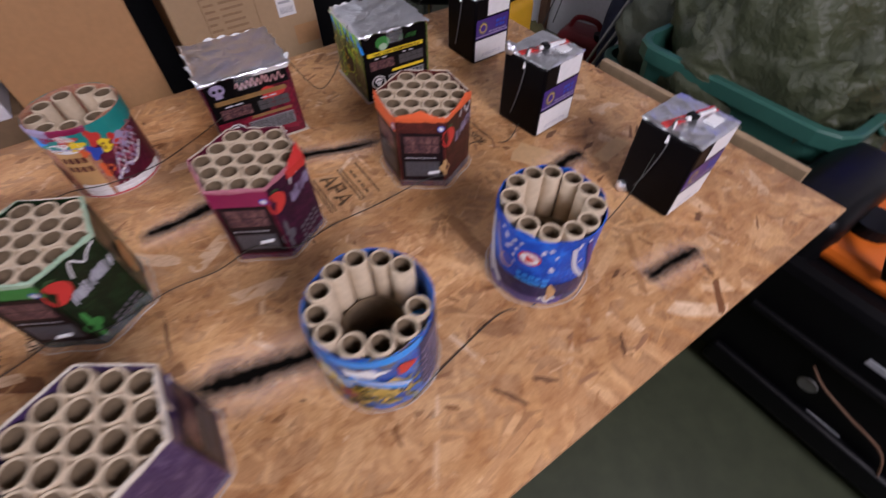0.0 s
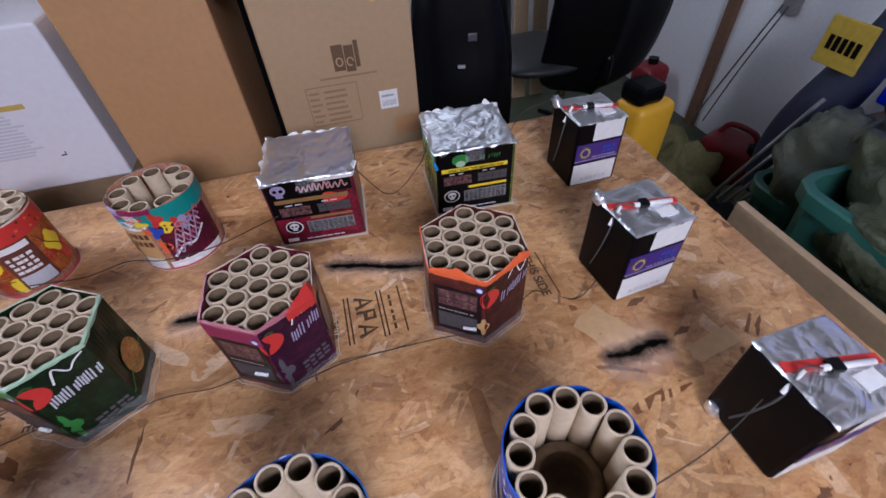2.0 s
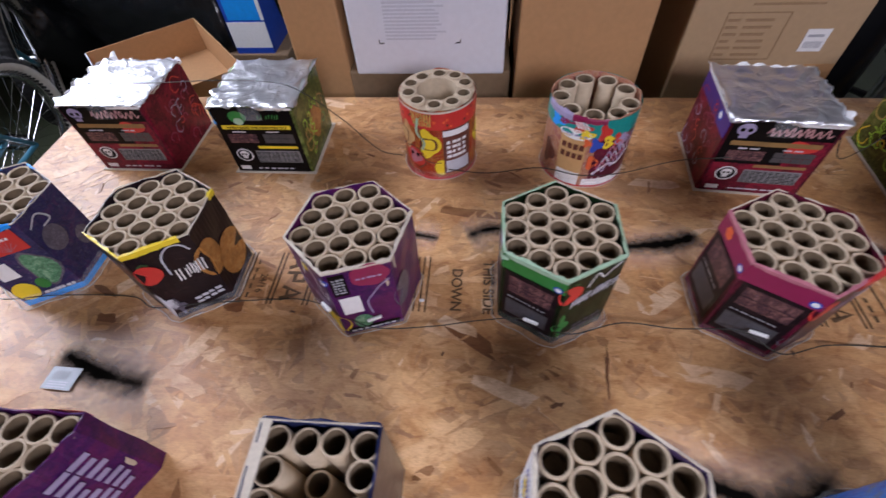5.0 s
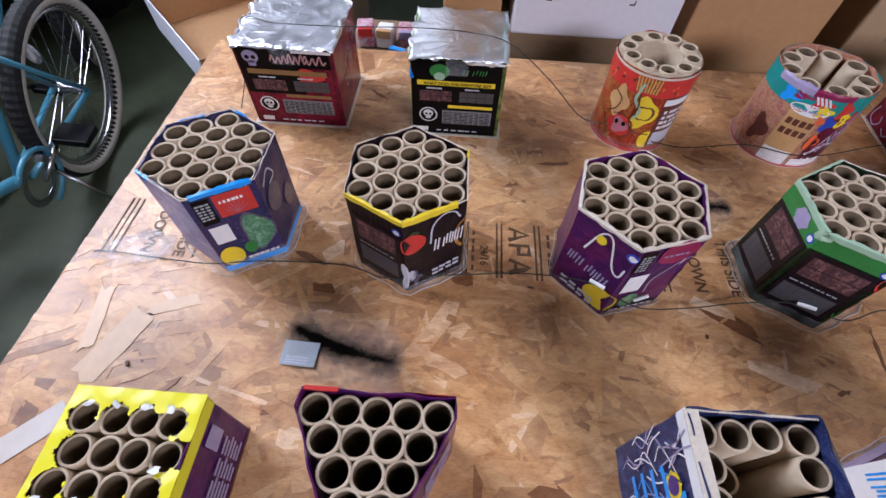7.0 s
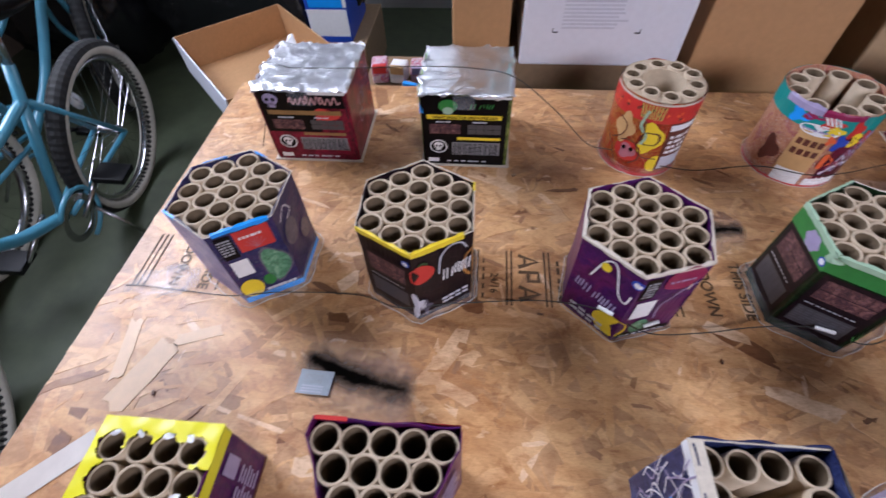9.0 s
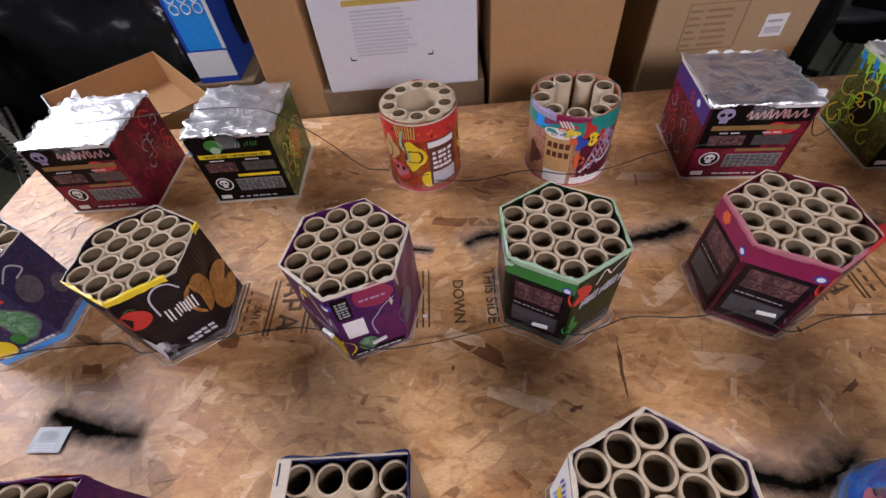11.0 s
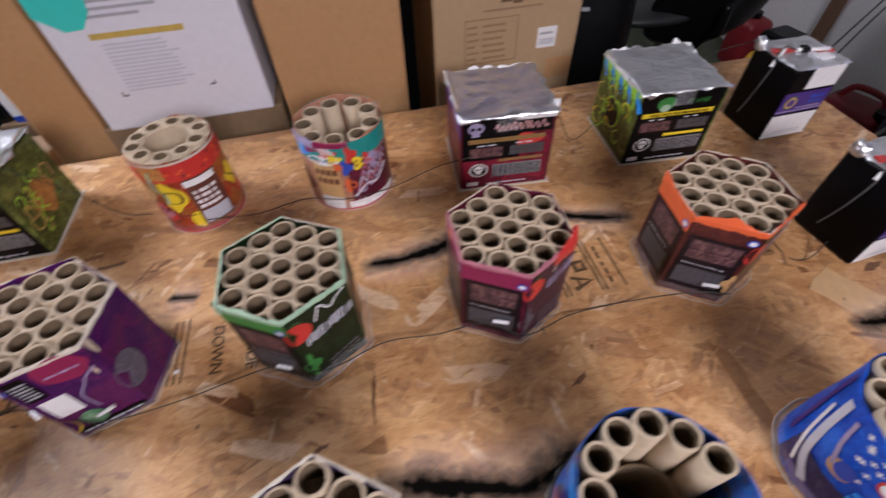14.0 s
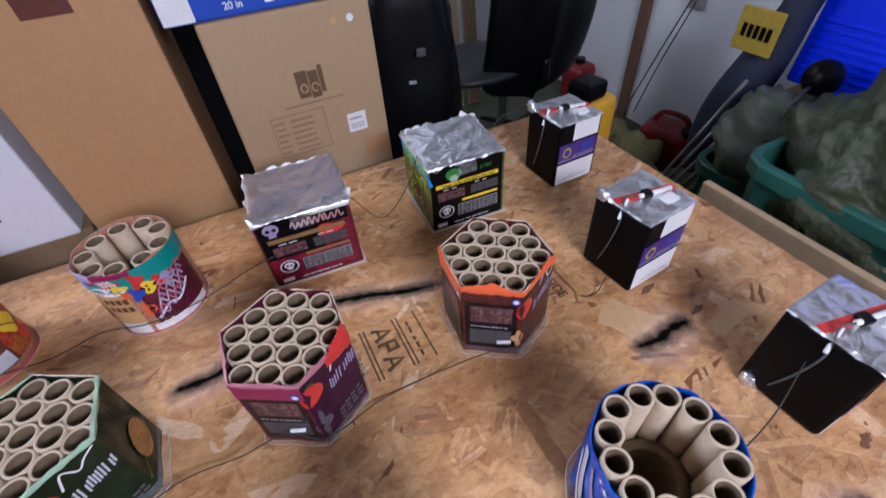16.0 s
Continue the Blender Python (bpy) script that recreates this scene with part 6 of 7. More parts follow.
for pts in ([(0.43, 0.78), (0.44, 0.60), (0.43, 0.42), (0.46, 0.30), (0.52, 0.28)], [(0.36, 0.44), (0.40, 0.48), (0.44, 0.40), (0.45, 0.26), (0.42, 0.16)], [(0.33, 0.72), (0.37, 0.64), (0.36, 0.50), (0.32, 0.40)], [(0.68, 0.70), (0.70, 0.55), (0.75, 0.40), (0.78, 0.18)], [(0.24, 0.60), (0.28, 0.44), (0.33, 0.30), (0.36, 0.12)]):
    p.line(0, pts, 0.0022, "brown", 0.0029, "outline_print")
p.disc(0, 0.40, 0.32, 0.032, 0.10, "rose", 0.0023, lobes=3, amp=0.2)
p.disc(0, 0.385, 0.36, 0.008, 0.03, "ink_black", 0.0027)
p.disc(0, 0.415, 0.36, 0.008, 0.03, "ink_black", 0.0027)
p.rect(0, 0.0, 0.999, 0.0, 0.05, "red", 0.0016, n=48)
p.line(0, [(0.43, 0.90), (0.42, 0.70), (0.45, 0.58), (0.44, 0.46)], 0.005, "mint", 0.0025, "ribbon_print")
bm = bmesh.new()
na, nr = 180, 16
spots = [(0.0558 * math.cos(2 * math.pi * (k + 0.5) / 10), 0.0558 * math.sin(2 * math.pi * (k + 0.5) / 10)) for k in range(10)]
ringv = [[bm.verts.new(((0.039 + 0.0345 * j / nr) * math.cos(2 * math.pi * i / na), (0.039 + 0.0345 * j / nr) * math.sin(2 * math.pi * i / na), 0.1668)) for j in range(nr + 1)] for i in range(na)]
for i in range(na):
    for j in range(nr):
        a, r = 2 * math.pi * (i + 0.5) / na, 0.039 + 0.0345 * (j + 0.5) / nr
        if all(math.hypot(r * math.cos(a) - x, r * math.sin(a) - y) > 0.0145 for x, y in spots):
            k = (i + 1) % na
            bm.faces.new((ringv[i][j], ringv[k][j], ringv[k][j + 1], ringv[i][j + 1]))
bmesh.ops.delete(bm, geom=[v for v in bm.verts if not v.link_faces], context="VERTS")
lathe_bm([(0.039, 0.02), (0.039, 0.1668)], 60, bm)
part("collar", bm, M["tube"], comic[0], "kraft card collar round a hollow middle")
film_skirt(p, 0.004, 0.02, 10)

p = Print(*taxi, 0.160, 1)
p.rect(0, 0.0, 0.999, 0.76, 1.0, "teal", 0.0014, n=48)
p.rect(0, 0.37, 0.47, 0.12, 0.74, "tan", 0.0016, n=10)
for r in range(2):
    for c in range(4):
        p.rect(0, 0.380 + 0.022 * c, 0.396 + 0.022 * c, 0.56 - 0.13 * r, 0.64 - 0.13 * r, "brown", 0.0021, "window_print", n=2)
p.rect(0, 0.375, 0.465, 0.03, 0.22, "white", 0.0020, n=8)
torn_strip(p, 0.27, 0.40, 0.93, (0.001, 0.005, 0.002, 0.007, 0.003), "lavender", 8)
torn_strip(p, 0.40, 0.52, 0.95, (0.002, 0.004, 0.001, 0.003), "magenta", 9)
p.disc(0, 0.42, 0.77, 0.06, 0.07, "white", 0.0019)
p.bars(0, 0.37, 0.47, 0.75, 0.79, 1, 6, "lavender", 4, off=0.0023)
for s0, v0, rs, rv, mat in ((0.38, 0.92, 0.03, 0.06, "magenta"), (0.34, 0.86, 0.03, 0.08, "cyan"), (0.44, 0.88, 0.03, 0.06, "red"), (0.46, 0.80, 0.025, 0.06, "yellow"), (0.52, 0.84, 0.02, 0.10, "red"), (0.55, 0.70, 0.03, 0.08, "yellow"), (0.50, 0.66, 0.02, 0.09, "blue"), (0.58, 0.72, 0.02, 0.08, "red"), (0.47, 0.68, 0.015, 0.05, "orange")):
    p.disc(0, s0, v0, rs, rv, mat, 0.0019, lobes=3, amp=0.35)
for k in range(4):
    p.line(0, [(0.41 + 0.012 * k, 0.96), (0.43 + 0.012 * k, 0.86)], 0.003, "white")
p.rect(0, 0.50, 0.72, 0.14, 0.74, INK["wine"], 0.0017, n=18)
for k in range(5):
    v0 = 0.24 + 0.075 * k
    p.line(0, [(0.515 + 0.016 * j + 0.008 * k, v0 + 0.028 * j + (0.06 if j % 2 else -0.04)) for j in range(9)], 0.0030, ("lavender", "rose", "pale_ink")[k % 3], 0.0023, "script_print")
p.disc(0, 0.60, 0.68, 0.030, 0.09, "lavender", 0.0021, lobes=4, amp=0.2)
p.rect(0, 0.0, 0.999, 0.0, 0.035, "red", 0.0016, n=48)
p.rect(0, 0.48, 0.70, 0.035, 0.14, "white", 0.0018, n=16)
p.line(0, [(0.52, 0.30), (0.56, 0.50), (0.60, 0.46), (0.66, 0.66)], 0.006, "magenta")
p.line(0, [(0.51, 0.22), (0.56, 0.36), (0.60, 0.34), (0.66, 0.50)], 0.005, "white")
p.disc(0, 0.50, 0.40, 0.02, 0.10, "orange", lobes=3, amp=0.2)
p.disc(0, 0.32, 0.35, 0.03, 0.16, "brown", lobes=3, amp=0.3)
p.disc(0, 0.53, 0.10, 0.04, 0.06, "white", lobes=4, amp=0.2)
film_skirt(p, 0.004, 0.02, 11)


def built_text(body, size, mat, parent, m, name="lettering"):
    """Raised flat lettering in the built-in font, as a mesh."""
    cu = bpy.data.curves.new(name, "FONT")
    cu.body, cu.size, cu.align_x, cu.align_y, cu.extrude, cu.offset = body, size, "CENTER", "CENTER", 0.0001, size * 0.02
    tmp = new("tmp_text", cu)
    bpy.context.view_layer.update()
    me = bpy.data.meshes.new_from_object(tmp.evaluated_get(bpy.context.evaluated_depsgraph_get()))
    bpy.data.objects.remove(tmp)
    me.materials.clear()
    me.materials.append(mat)
    ob = new(name, me)
    ob.parent = parent
    ob.matrix_basis = m
    return ob


# foil-topped cartons: faces 0 left, 1 front, 2 right, 3 back
def carton_front(root, out, w, d, band, seed):
    p = Print(root, out, FH, 4)
    p.rect(1, 0.02, 0.98, 0.01, 0.99, "ink_black", 0.0012)
    p.rect(1, 0.08, 0.92, 0.685, 0.745, band, 0.0017)
    p.rect(1, 0.42, 0.92, 0.395, 0.435, band, 0.0017)
    p.rect(1, 0.36, 0.92, 0.17, 0.36, "grey_text", 0.0017)
    p.bars(1, 0.37, 0.91, 0.18, 0.35, 8, 9, "ink_black", seed, 0.9, 0.0021, 0.5)
    p.bars(1, 0.18, 0.40, 0.64, 0.67, 1, 2, "pale_ink", seed)
    p.bars(1, 0.60, 0.80, 0.64, 0.67, 1, 2, "pale_ink", seed)
    photo_block(p, 1, 0.10, 0.46, 0.48, 0.62, 2, 3)
    photo_block(p, 1, 0.54, 0.92, 0.48, 0.62, 2, 4, "grey_back")
    p.disc(1, 0.20, 0.29, 0.105, 0.10, "white", 0.0017)
    p.disc(1, 0.20, 0.29, 0.090, 0.085, "ink_black", 0.0020)
    p.disc(1, 0.20, 0.31, 0.056, 0.050, "white", 0.0024)
    p.rect(1, 0.172, 0.228, 0.235, 0.285, "white", 0.0024, n=2)
    for du in (-0.022, 0.022):
        p.disc(1, 0.20 + du, 0.305, 0.015, 0.015, "ink_black", 0.0028, name="emblem_dot")
    p.rect(1, 0.07, 0.20, 0.05, 0.11, "white", 0.0017)
    p.bars(1, 0.30, 0.80, 0.06, 0.09, 1, 6, "pale_ink", seed + 2)
    part("base_card", box_bm(-w / 2 - 0.006, w / 2 + 0.006, -d / 2 - 0.006, d / 2 + 0.006, 0.0, 0.0025), M["board_edge"], root, "pale card base")
    part("tape", patch_bm(out, FH, (1 + 0.38) / 4, (1 + 0.62) / 4, 0.82, 1.0, 0.003), M["film"], root, "clear sticky tape")
    return p


for (root, out), w, d, kind, seed in ((foils[0], 0.180, 0.175, "r", 1), (foils[1], 0.172, 0.172, "g", 2), (foils[2], 0.182, 0.178, "r", 3), (foils[3], 0.178, 0.178, "g", 4)):
    p = carton_front(root, out, w, d, "dull_gold" if kind == "r" else "yellow", seed)
    if kind == "g":
        built_text("WHAT DOES THIS FIREWORK DO?", 0.0080, M["ink_black"], root, pose(0, -d / 2 - 0.0032, FH * 0.713, 90, 0, 0))
        p.disc(1, 0.32, 0.86, 0.10, 0.09, "green", 0.0018, lobes=2, amp=0.06)
        p.disc(1, 0.32, 0.80, 0.06, 0.05, "mint", 0.0021)
        wordmark(p, 1, 0.55, 0.82, 0.83, 0.07, 0.0, "green", 3, 3)
        p.rect(0, 0.0, 1.0, 0.88, 1.0, "lime", 0.0014)
        rnd = random.Random(seed)
        for k in range(9):
            p.line(0, [(0.04 + 0.11 * k, 0.99), (0.08 + 0.11 * k, 0.86), (0.10 + 0.11 * k, 0.93), (0.15 + 0.11 * k, 0.76)], 0.006, "lime" if k % 2 else "cyan")
        for f in (0, 2):
            for k in range(16):
                a, r, cu, cv = rnd.uniform(0, 6), rnd.uniform(0.05, 0.16), rnd.uniform(0.15, 0.85), rnd.uniform(0.15, 0.75)
                p.line(f, [(cu + r * math.cos(a + t) * (1 - t / 9), cv + r * math.sin(a + t) * (1 - t / 9)) for t in (0, 1.2, 2.4, 3.6, 4.8)], 0.003, rnd.choice(("lime", "gold", "green", "tan") if f == 2 else ("lime", "gold", "yellow")), name="swirl_print")
        p.disc(2, 0.5, 0.45, 0.22, 0.20, "flame", 0.0014, lobes=4, amp=0.15)
        p.disc(0, 0.5, 0.45, 0.20, 0.2, "lime", 0.0014)
        p.disc(0, 0.5, 0.45, 0.18, 0.18, "jungle" if "jungle" in M else "ink_black", 0.0017)
    else:
        p.rect(1, 0.02, 0.98, 0.01, 0.44, INK["crimson"], 0.0014)
        p.rect(1, 0.66, 0.98, 0.44, 0.78, INK["crimson"], 0.0014)
        p.disc(1, 0.74, 0.68, 0.14, 0.09, "red", 0.0015, lobes=3, amp=0.2)
        for u0, u1, hi in ((0.36, 0.56, 0.09), (0.54, 0.74, 0.11), (0.70, 0.94, 0.10)):
            p.line(1, [(u0 + (u1 - u0) * t, 0.83 + hi * c) for t, c in ((0, 0.3), (0.15, 1), (0.25, 0), (0.45, 0.8), (0.55, 0), (0.75, 1), (0.85, 0.1), (1, 0.4))], 0.0030, "rose_ink", name="letter_shape")
        p.disc(1, 0.16, 0.89, 0.085, 0.075, "lavender", 0.0018)
        p.rect(1, 0.12, 0.20, 0.78, 0.84, "lavender", 0.0018, n=2)
        for du in (-0.034, 0.034):
            p.disc(1, 0.16 + du, 0.885, 0.024, 0.024, "ink_black", 0.0022, name="emblem_dot")
        for f in (0, 2):
            p.rect(f, 0.0, 1.0, 0.0, 1.0, INK["crimson"], 0.0012)
        p.rect(0, 0.0, 1.0, 0.74, 1.0, "violet", 0.0015)
        rnd = random.Random(seed + 9)
        for f in (0, 2):
            for k in range(18):
                a, r, cu, cv = rnd.uniform(0, 6), rnd.uniform(0.05, 0.15), rnd.uniform(0.15, 0.85), rnd.uniform(0.12, 0.85)
                p.line(f, [(cu + r * math.cos(a + t) * (1 - t / 9), cv + r * math.sin(a + t) * (1 - t / 9)) for t in (0, 1.2, 2.4, 3.6, 4.8)], 0.0028, rnd.choice(("magenta", "red", "lavender")), name="swirl_print")
        p.disc(0, 0.75, 0.86, 0.06, 0.06, "blue", 0.0018)
        p.disc(0, 0.75, 0.86, 0.04, 0.04, "white", 0.0022)

# batteries: label on the front, fuse and tape over the top
b_out = rounded_rect(0.122, 0.122, 0.006, 2)
for k, root in enumerate(batteries):
    p = Print(root, b_out, 0.168, 4)
    p.rect(1, 0.06, 0.98, 0.04, 0.38, "white", 0.0014)
    p.rect(1, 0.06, 0.98, 0.41, 0.70, "violet", 0.0014)
    p.rect(1, 0.06, 0.98, 0.43, 0.445, "lavender", 0.0018)
    p.bars(1, 0.42, 0.95, 0.465, 0.50, 1, 8, "lavender", k)
    p.disc(1, 0.25, 0.56, 0.13, 0.10, "planet", 0.0018)
    p.disc(1, 0.25, 0.56, 0.10, 0.075, "gold", 0.0021, lobes=8, amp=0.06)
    p.disc(1, 0.25, 0.56, 0.075, 0.055, "violet", 0.0024)
    p.bars(1, 0.62, 0.92, 0.52, 0.66, 2, 3, "blue", k + 3)
    p.bars(1, 0.25, 0.85, 0.10, 0.16, 2, 6, "pale_ink", k + 5)
    p.rect(1, 0.36, 0.98, 0.73, 1.0, "white", 0.0014)
    top = 0.1730
    part("tape", box_bm(-0.062, 0.060, -0.008, 0.006, top - 0.001, top + 0.0012), M["red"], root, "red sticky tape strip").matrix_basis = pose(0, 0.004, 0, 0, 0, -14)
    part("sleeve", sweep_bm([(-0.02, 0.000, top + 0.004), (0.045, -0.014, top + 0.004)], 0.0042, 8), M["white"], root, "white fuse sleeve", True)
    part("clip", box_bm(-0.008, 0.008, -0.009, 0.009, top, top + 0.010, 0.002), M["black"], root, "black fuse clip").matrix_basis = pose(-0.004, -0.002, 0, 0, 0, -14)
    part("sticker", box_bm(0.008, 0.040, -0.040, -0.018, top - 0.002, top), M["white"], root, "small white sticker")
    part("foil_tail", lump_bm(0.008, 0.012, 0.012, 3.3 + k, 0.6, False, 14), M["foil"], root, "twisted foil tail", True).location = (-0.062, 0.045 if k else 0.05, 0.010 if k == 2 else top)
    part("lead", sweep_bm(spline([(-0.02, 0.0, top + 0.004), (-0.050, 0.006, top + 0.010), (-0.064, -0.004, top - 0.03), (-0.066, 0.006, 0.08), (-0.064, 0.02, 0.03)], 8), 0.0016, 6), M["rope"], root, "grey fuse lead", True)
    part("lead_sleeve", sweep_bm([(-0.046, 0.005, top + 0.008), (-0.066, -0.002, top - 0.024)], 0.0030, 8), M["white"], root)

# square cake: torn corner, pictures and letters blocked in
p = Print(sq, sq_out, 0.190, 4)
p.rect(0, 0.0, 1.0, 0.90, 1.0, "white", 0.0012)
p.bars(0, 0.55, 0.80, 0.28, 0.86, 5, 1, "cyan", 3, 1.0, 0.0020, 0.15, name="letter_block")
for k in range(4):
    p.line(0, [(0.34, 0.26 + 0.13 * k), (0.70, 0.29 + 0.13 * k), (0.68, 0.34 + 0.13 * k)], 0.0075, "cyan", 0.0026, "letter_block")
p.disc(0, 0.50, 0.74, 0.10, 0.08, "yellow", 0.0021, lobes=8, amp=0.1)
p.disc(0, 0.50, 0.74, 0.07, 0.055, "violet", 0.0025)
rnd = random.Random(5)
for k in range(26):
    u, v = rnd.uniform(0.05, 0.55), rnd.uniform(0.05, 0.8)
    p.line(0, [(u, v), (u + rnd.uniform(-0.1, 0.1), v + 0.1), (u + rnd.uniform(-0.15, 0.15), v + 0.22)], 0.0016, rnd.choice(("white", "lavender", "cyan")), name="streak_print")
p.rect(2, 0.0, 1.0, 0.0, 1.0, INK["grey_back"], 0.0012)
p.rect(1, 0.0, 1.0, 0.0, 1.0, INK["grey_back"], 0.0012)
part("flange", box_bm(-0.0650, -0.051, -0.060, 0.060, 0.1885, 0.1908, 0.0006, segs=1), M["board_edge"], sq, "cream card flange")
part("corrugation", sweep_bm([(x / 1000 - 0.06, 0.0600 + 0.0007 * math.sin(x * 2.1), 0.1885) for x in range(0, 121, 1)], 0.0011, 4), M["board_edge"], sq)
for x, y, h in ((0.004, 0.012, -0.055), (-0.014, -0.016, -0.07), (0.018, -0.018, -0.06)):
    piece("tube", sq_tube, sq, pose(x, y, h + 0.012, random.uniform(-5, 5), random.uniform(-5, 5), 0))

p = Print(tri, tri_out, 0.168, 1)
at = tri_out.at
p.bars(0, at[4] + 0.02, at[5] - 0.02, 0.2, 0.85, 7, 5, "lavender", 3)
p.rect(0, at[0], at[0] + 0.10, 0.9, 1.0, "red", 0.0016)
part("torn_flap", box_bm(-0.074, -0.04, -0.003, 0.001, 0.166, 0.1690), M["red"], tri, "red torn card edge")
p = Print(lem, lem_out, 0.136, 4)
p.rect(2, 0.0, 1.0, 0.86, 1.0, "lemon", 0.0014)
p.rect(0, 0.0, 1.0, 0.90, 1.0, "lemon", 0.0014)
p.rect(3, 0.0, 1.0, 0.86, 1.0, "lemon", 0.0014)
p.bars(2, 0.10, 0.80, 0.12, 0.50, 6, 4, "lavender", 3, 0.95)
p.rect(2, 0.62, 0.80, 0.55, 0.78, "lavender", 0.0016)
p.rect(2, 0.02, 0.98, 0.02, 0.06, "brown", 0.0016)

# ---- stamps on the board ----
def stamp_line(name, x0, x1, y0, y1):
    return part(name, box_bm(x0, x1, y0, y1, SURF - 0.0006, SURF + 0.0003), M["stamp_ink"], table)


for shift in (-0.905, 0.0, 0.905):
    for x in (-0.275, -0.265, -0.255, -0.125):
        X = x + shift
        if -1.2 < X < 1.2:
            stamp_line("stamp_line", X - 0.0014, X + 0.0014, 0.585, 0.70)
    if -1.2 < shift - 0.2 < 1.2:
        built_text("THIS SIDE", 0.026, M["stamp_ink"], table, pose(shift - 0.150, 0.640, SURF + 0.0004, 0, 0, -90), "stamp_text")
        built_text("DOWN", 0.026, M["stamp_ink"], table, pose(shift - 0.205, 0.632, SURF + 0.0004, 0, 0, -90), "stamp_text")
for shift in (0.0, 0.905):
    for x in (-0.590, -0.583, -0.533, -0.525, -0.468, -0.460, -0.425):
        X = x + shift
        stamp_line("stamp_line", X - 0.0016, X + 0.0016, 0.588, 0.70)
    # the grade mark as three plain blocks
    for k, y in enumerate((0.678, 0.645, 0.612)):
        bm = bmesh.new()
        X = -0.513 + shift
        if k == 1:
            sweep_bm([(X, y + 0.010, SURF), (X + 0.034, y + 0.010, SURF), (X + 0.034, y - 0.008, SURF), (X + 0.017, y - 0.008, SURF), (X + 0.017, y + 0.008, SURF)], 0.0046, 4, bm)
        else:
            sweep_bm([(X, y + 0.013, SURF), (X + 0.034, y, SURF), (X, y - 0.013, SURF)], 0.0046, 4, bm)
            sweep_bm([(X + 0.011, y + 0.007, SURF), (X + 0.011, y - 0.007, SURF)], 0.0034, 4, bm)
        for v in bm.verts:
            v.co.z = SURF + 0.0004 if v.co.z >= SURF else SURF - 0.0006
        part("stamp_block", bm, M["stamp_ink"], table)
    built_text("24/16", 0.018, M["stamp_ink"], table, pose(shift - 0.555, 0.630, SURF + 0.0004, 0, 0, -90), "stamp_text")
    rnd = random.Random(3)
    for k in range(5):
        y = 0.60 + 0.018 * k
        stamp_line("stamp_bar", shift - 0.575, shift - 0.571, y, y + rnd.uniform(0.008, 0.015))
        stamp_line("stamp_bar", shift - 0.448, shift - 0.443, y, y + rnd.uniform(0.008, 0.015))

# ---- scorch marks ----
def stain_strip(pts, width, mat, z, label, seed):
    line = spline([(x, y, z) for x, y in pts], 10)
    bm = bmesh.new()
    uv = bm.loops.layers.uv.new("UVMap")
    rows = []
    L = len(line) - 1
    for i, q in enumerate(line):
        d = (line[min(i + 1, L)] - line[max(i - 1, 0)]).normalized()
        nrm = Vector((-d.y, d.x, 0))
        rows.append([bm.verts.new(q + nrm * width * k) for k in (-1, -0.5, 0, 0.5, 1)])
    for i in range(L):
        ends = [min(1.0, 2.0 * math.sin(math.pi * t / L) ** 0.8) for t in (i, i + 1)]
        for k in range(4):
            f = bm.faces.new((rows[i][k], rows[i + 1][k], rows[i + 1][k + 1], rows[i][k + 1]))
            vv = (0, 0.5, 1, 0.5, 0)
            for loop, (e, kk) in zip(f.loops, ((0, k), (1, k), (1, k + 1), (0, k + 1))):
                loop[uv].uv = ((i + e) / L, vv[kk] * ends[e])
    ob = part("scorch_mark" if mat == "scorch" else "ash_stain", bm, M[mat], table, label)
    ob.visible_shadow = False


SCORCH = [
    ([(-0.850, 0.487), (-0.800, 0.463), (-0.750, 0.447), (-0.700, 0.437), (-0.660, 0.434)], 0.014),
    ([(0.010, 0.385), (0.080, 0.362), (0.150, 0.345), (0.205, 0.330), (0.255, 0.345), (0.310, 0.388)], 0.016),
    ([(-0.195, 0.748), (-0.150, 0.770), (-0.100, 0.770)], 0.012),
    ([(0.030, 0.742), (0.110, 0.738), (0.190, 0.750), (0.240, 0.772)], 0.012),
    ([(0.330, 0.800), (0.410, 0.778), (0.490, 0.748), (0.575, 0.728)], 0.010),
    ([(0.770, 0.436), (0.830, 0.424), (0.870, 0.430), (0.925, 0.424)], 0.012),
    ([(0.745, 0.120), (0.815, 0.117), (0.895, 0.109)], 0.010),
    ([(-0.300, 0.752), (-0.240, 0.742)], 0.006),
]
for k, (pts, w) in enumerate(SCORCH):
    stain_strip(pts, max(0.055, w * 5.5), "ash", SURF + 0.0006 + 0.0002 * k, "pale ash haze round a burn", k)
    stain_strip(pts, w * 2.5, "scorch", SURF + 0.0026 + 0.0002 * k, "black sooty burn mark", k)

# ---- fuses ----
def fuse(pts, label, r=0.0010):
    return solid("fuse_line", sweep_bm(spline(pts, 8), r, 6), M["fuse"], Matrix(), label, "fuse", "linking fuses", smooth=True)


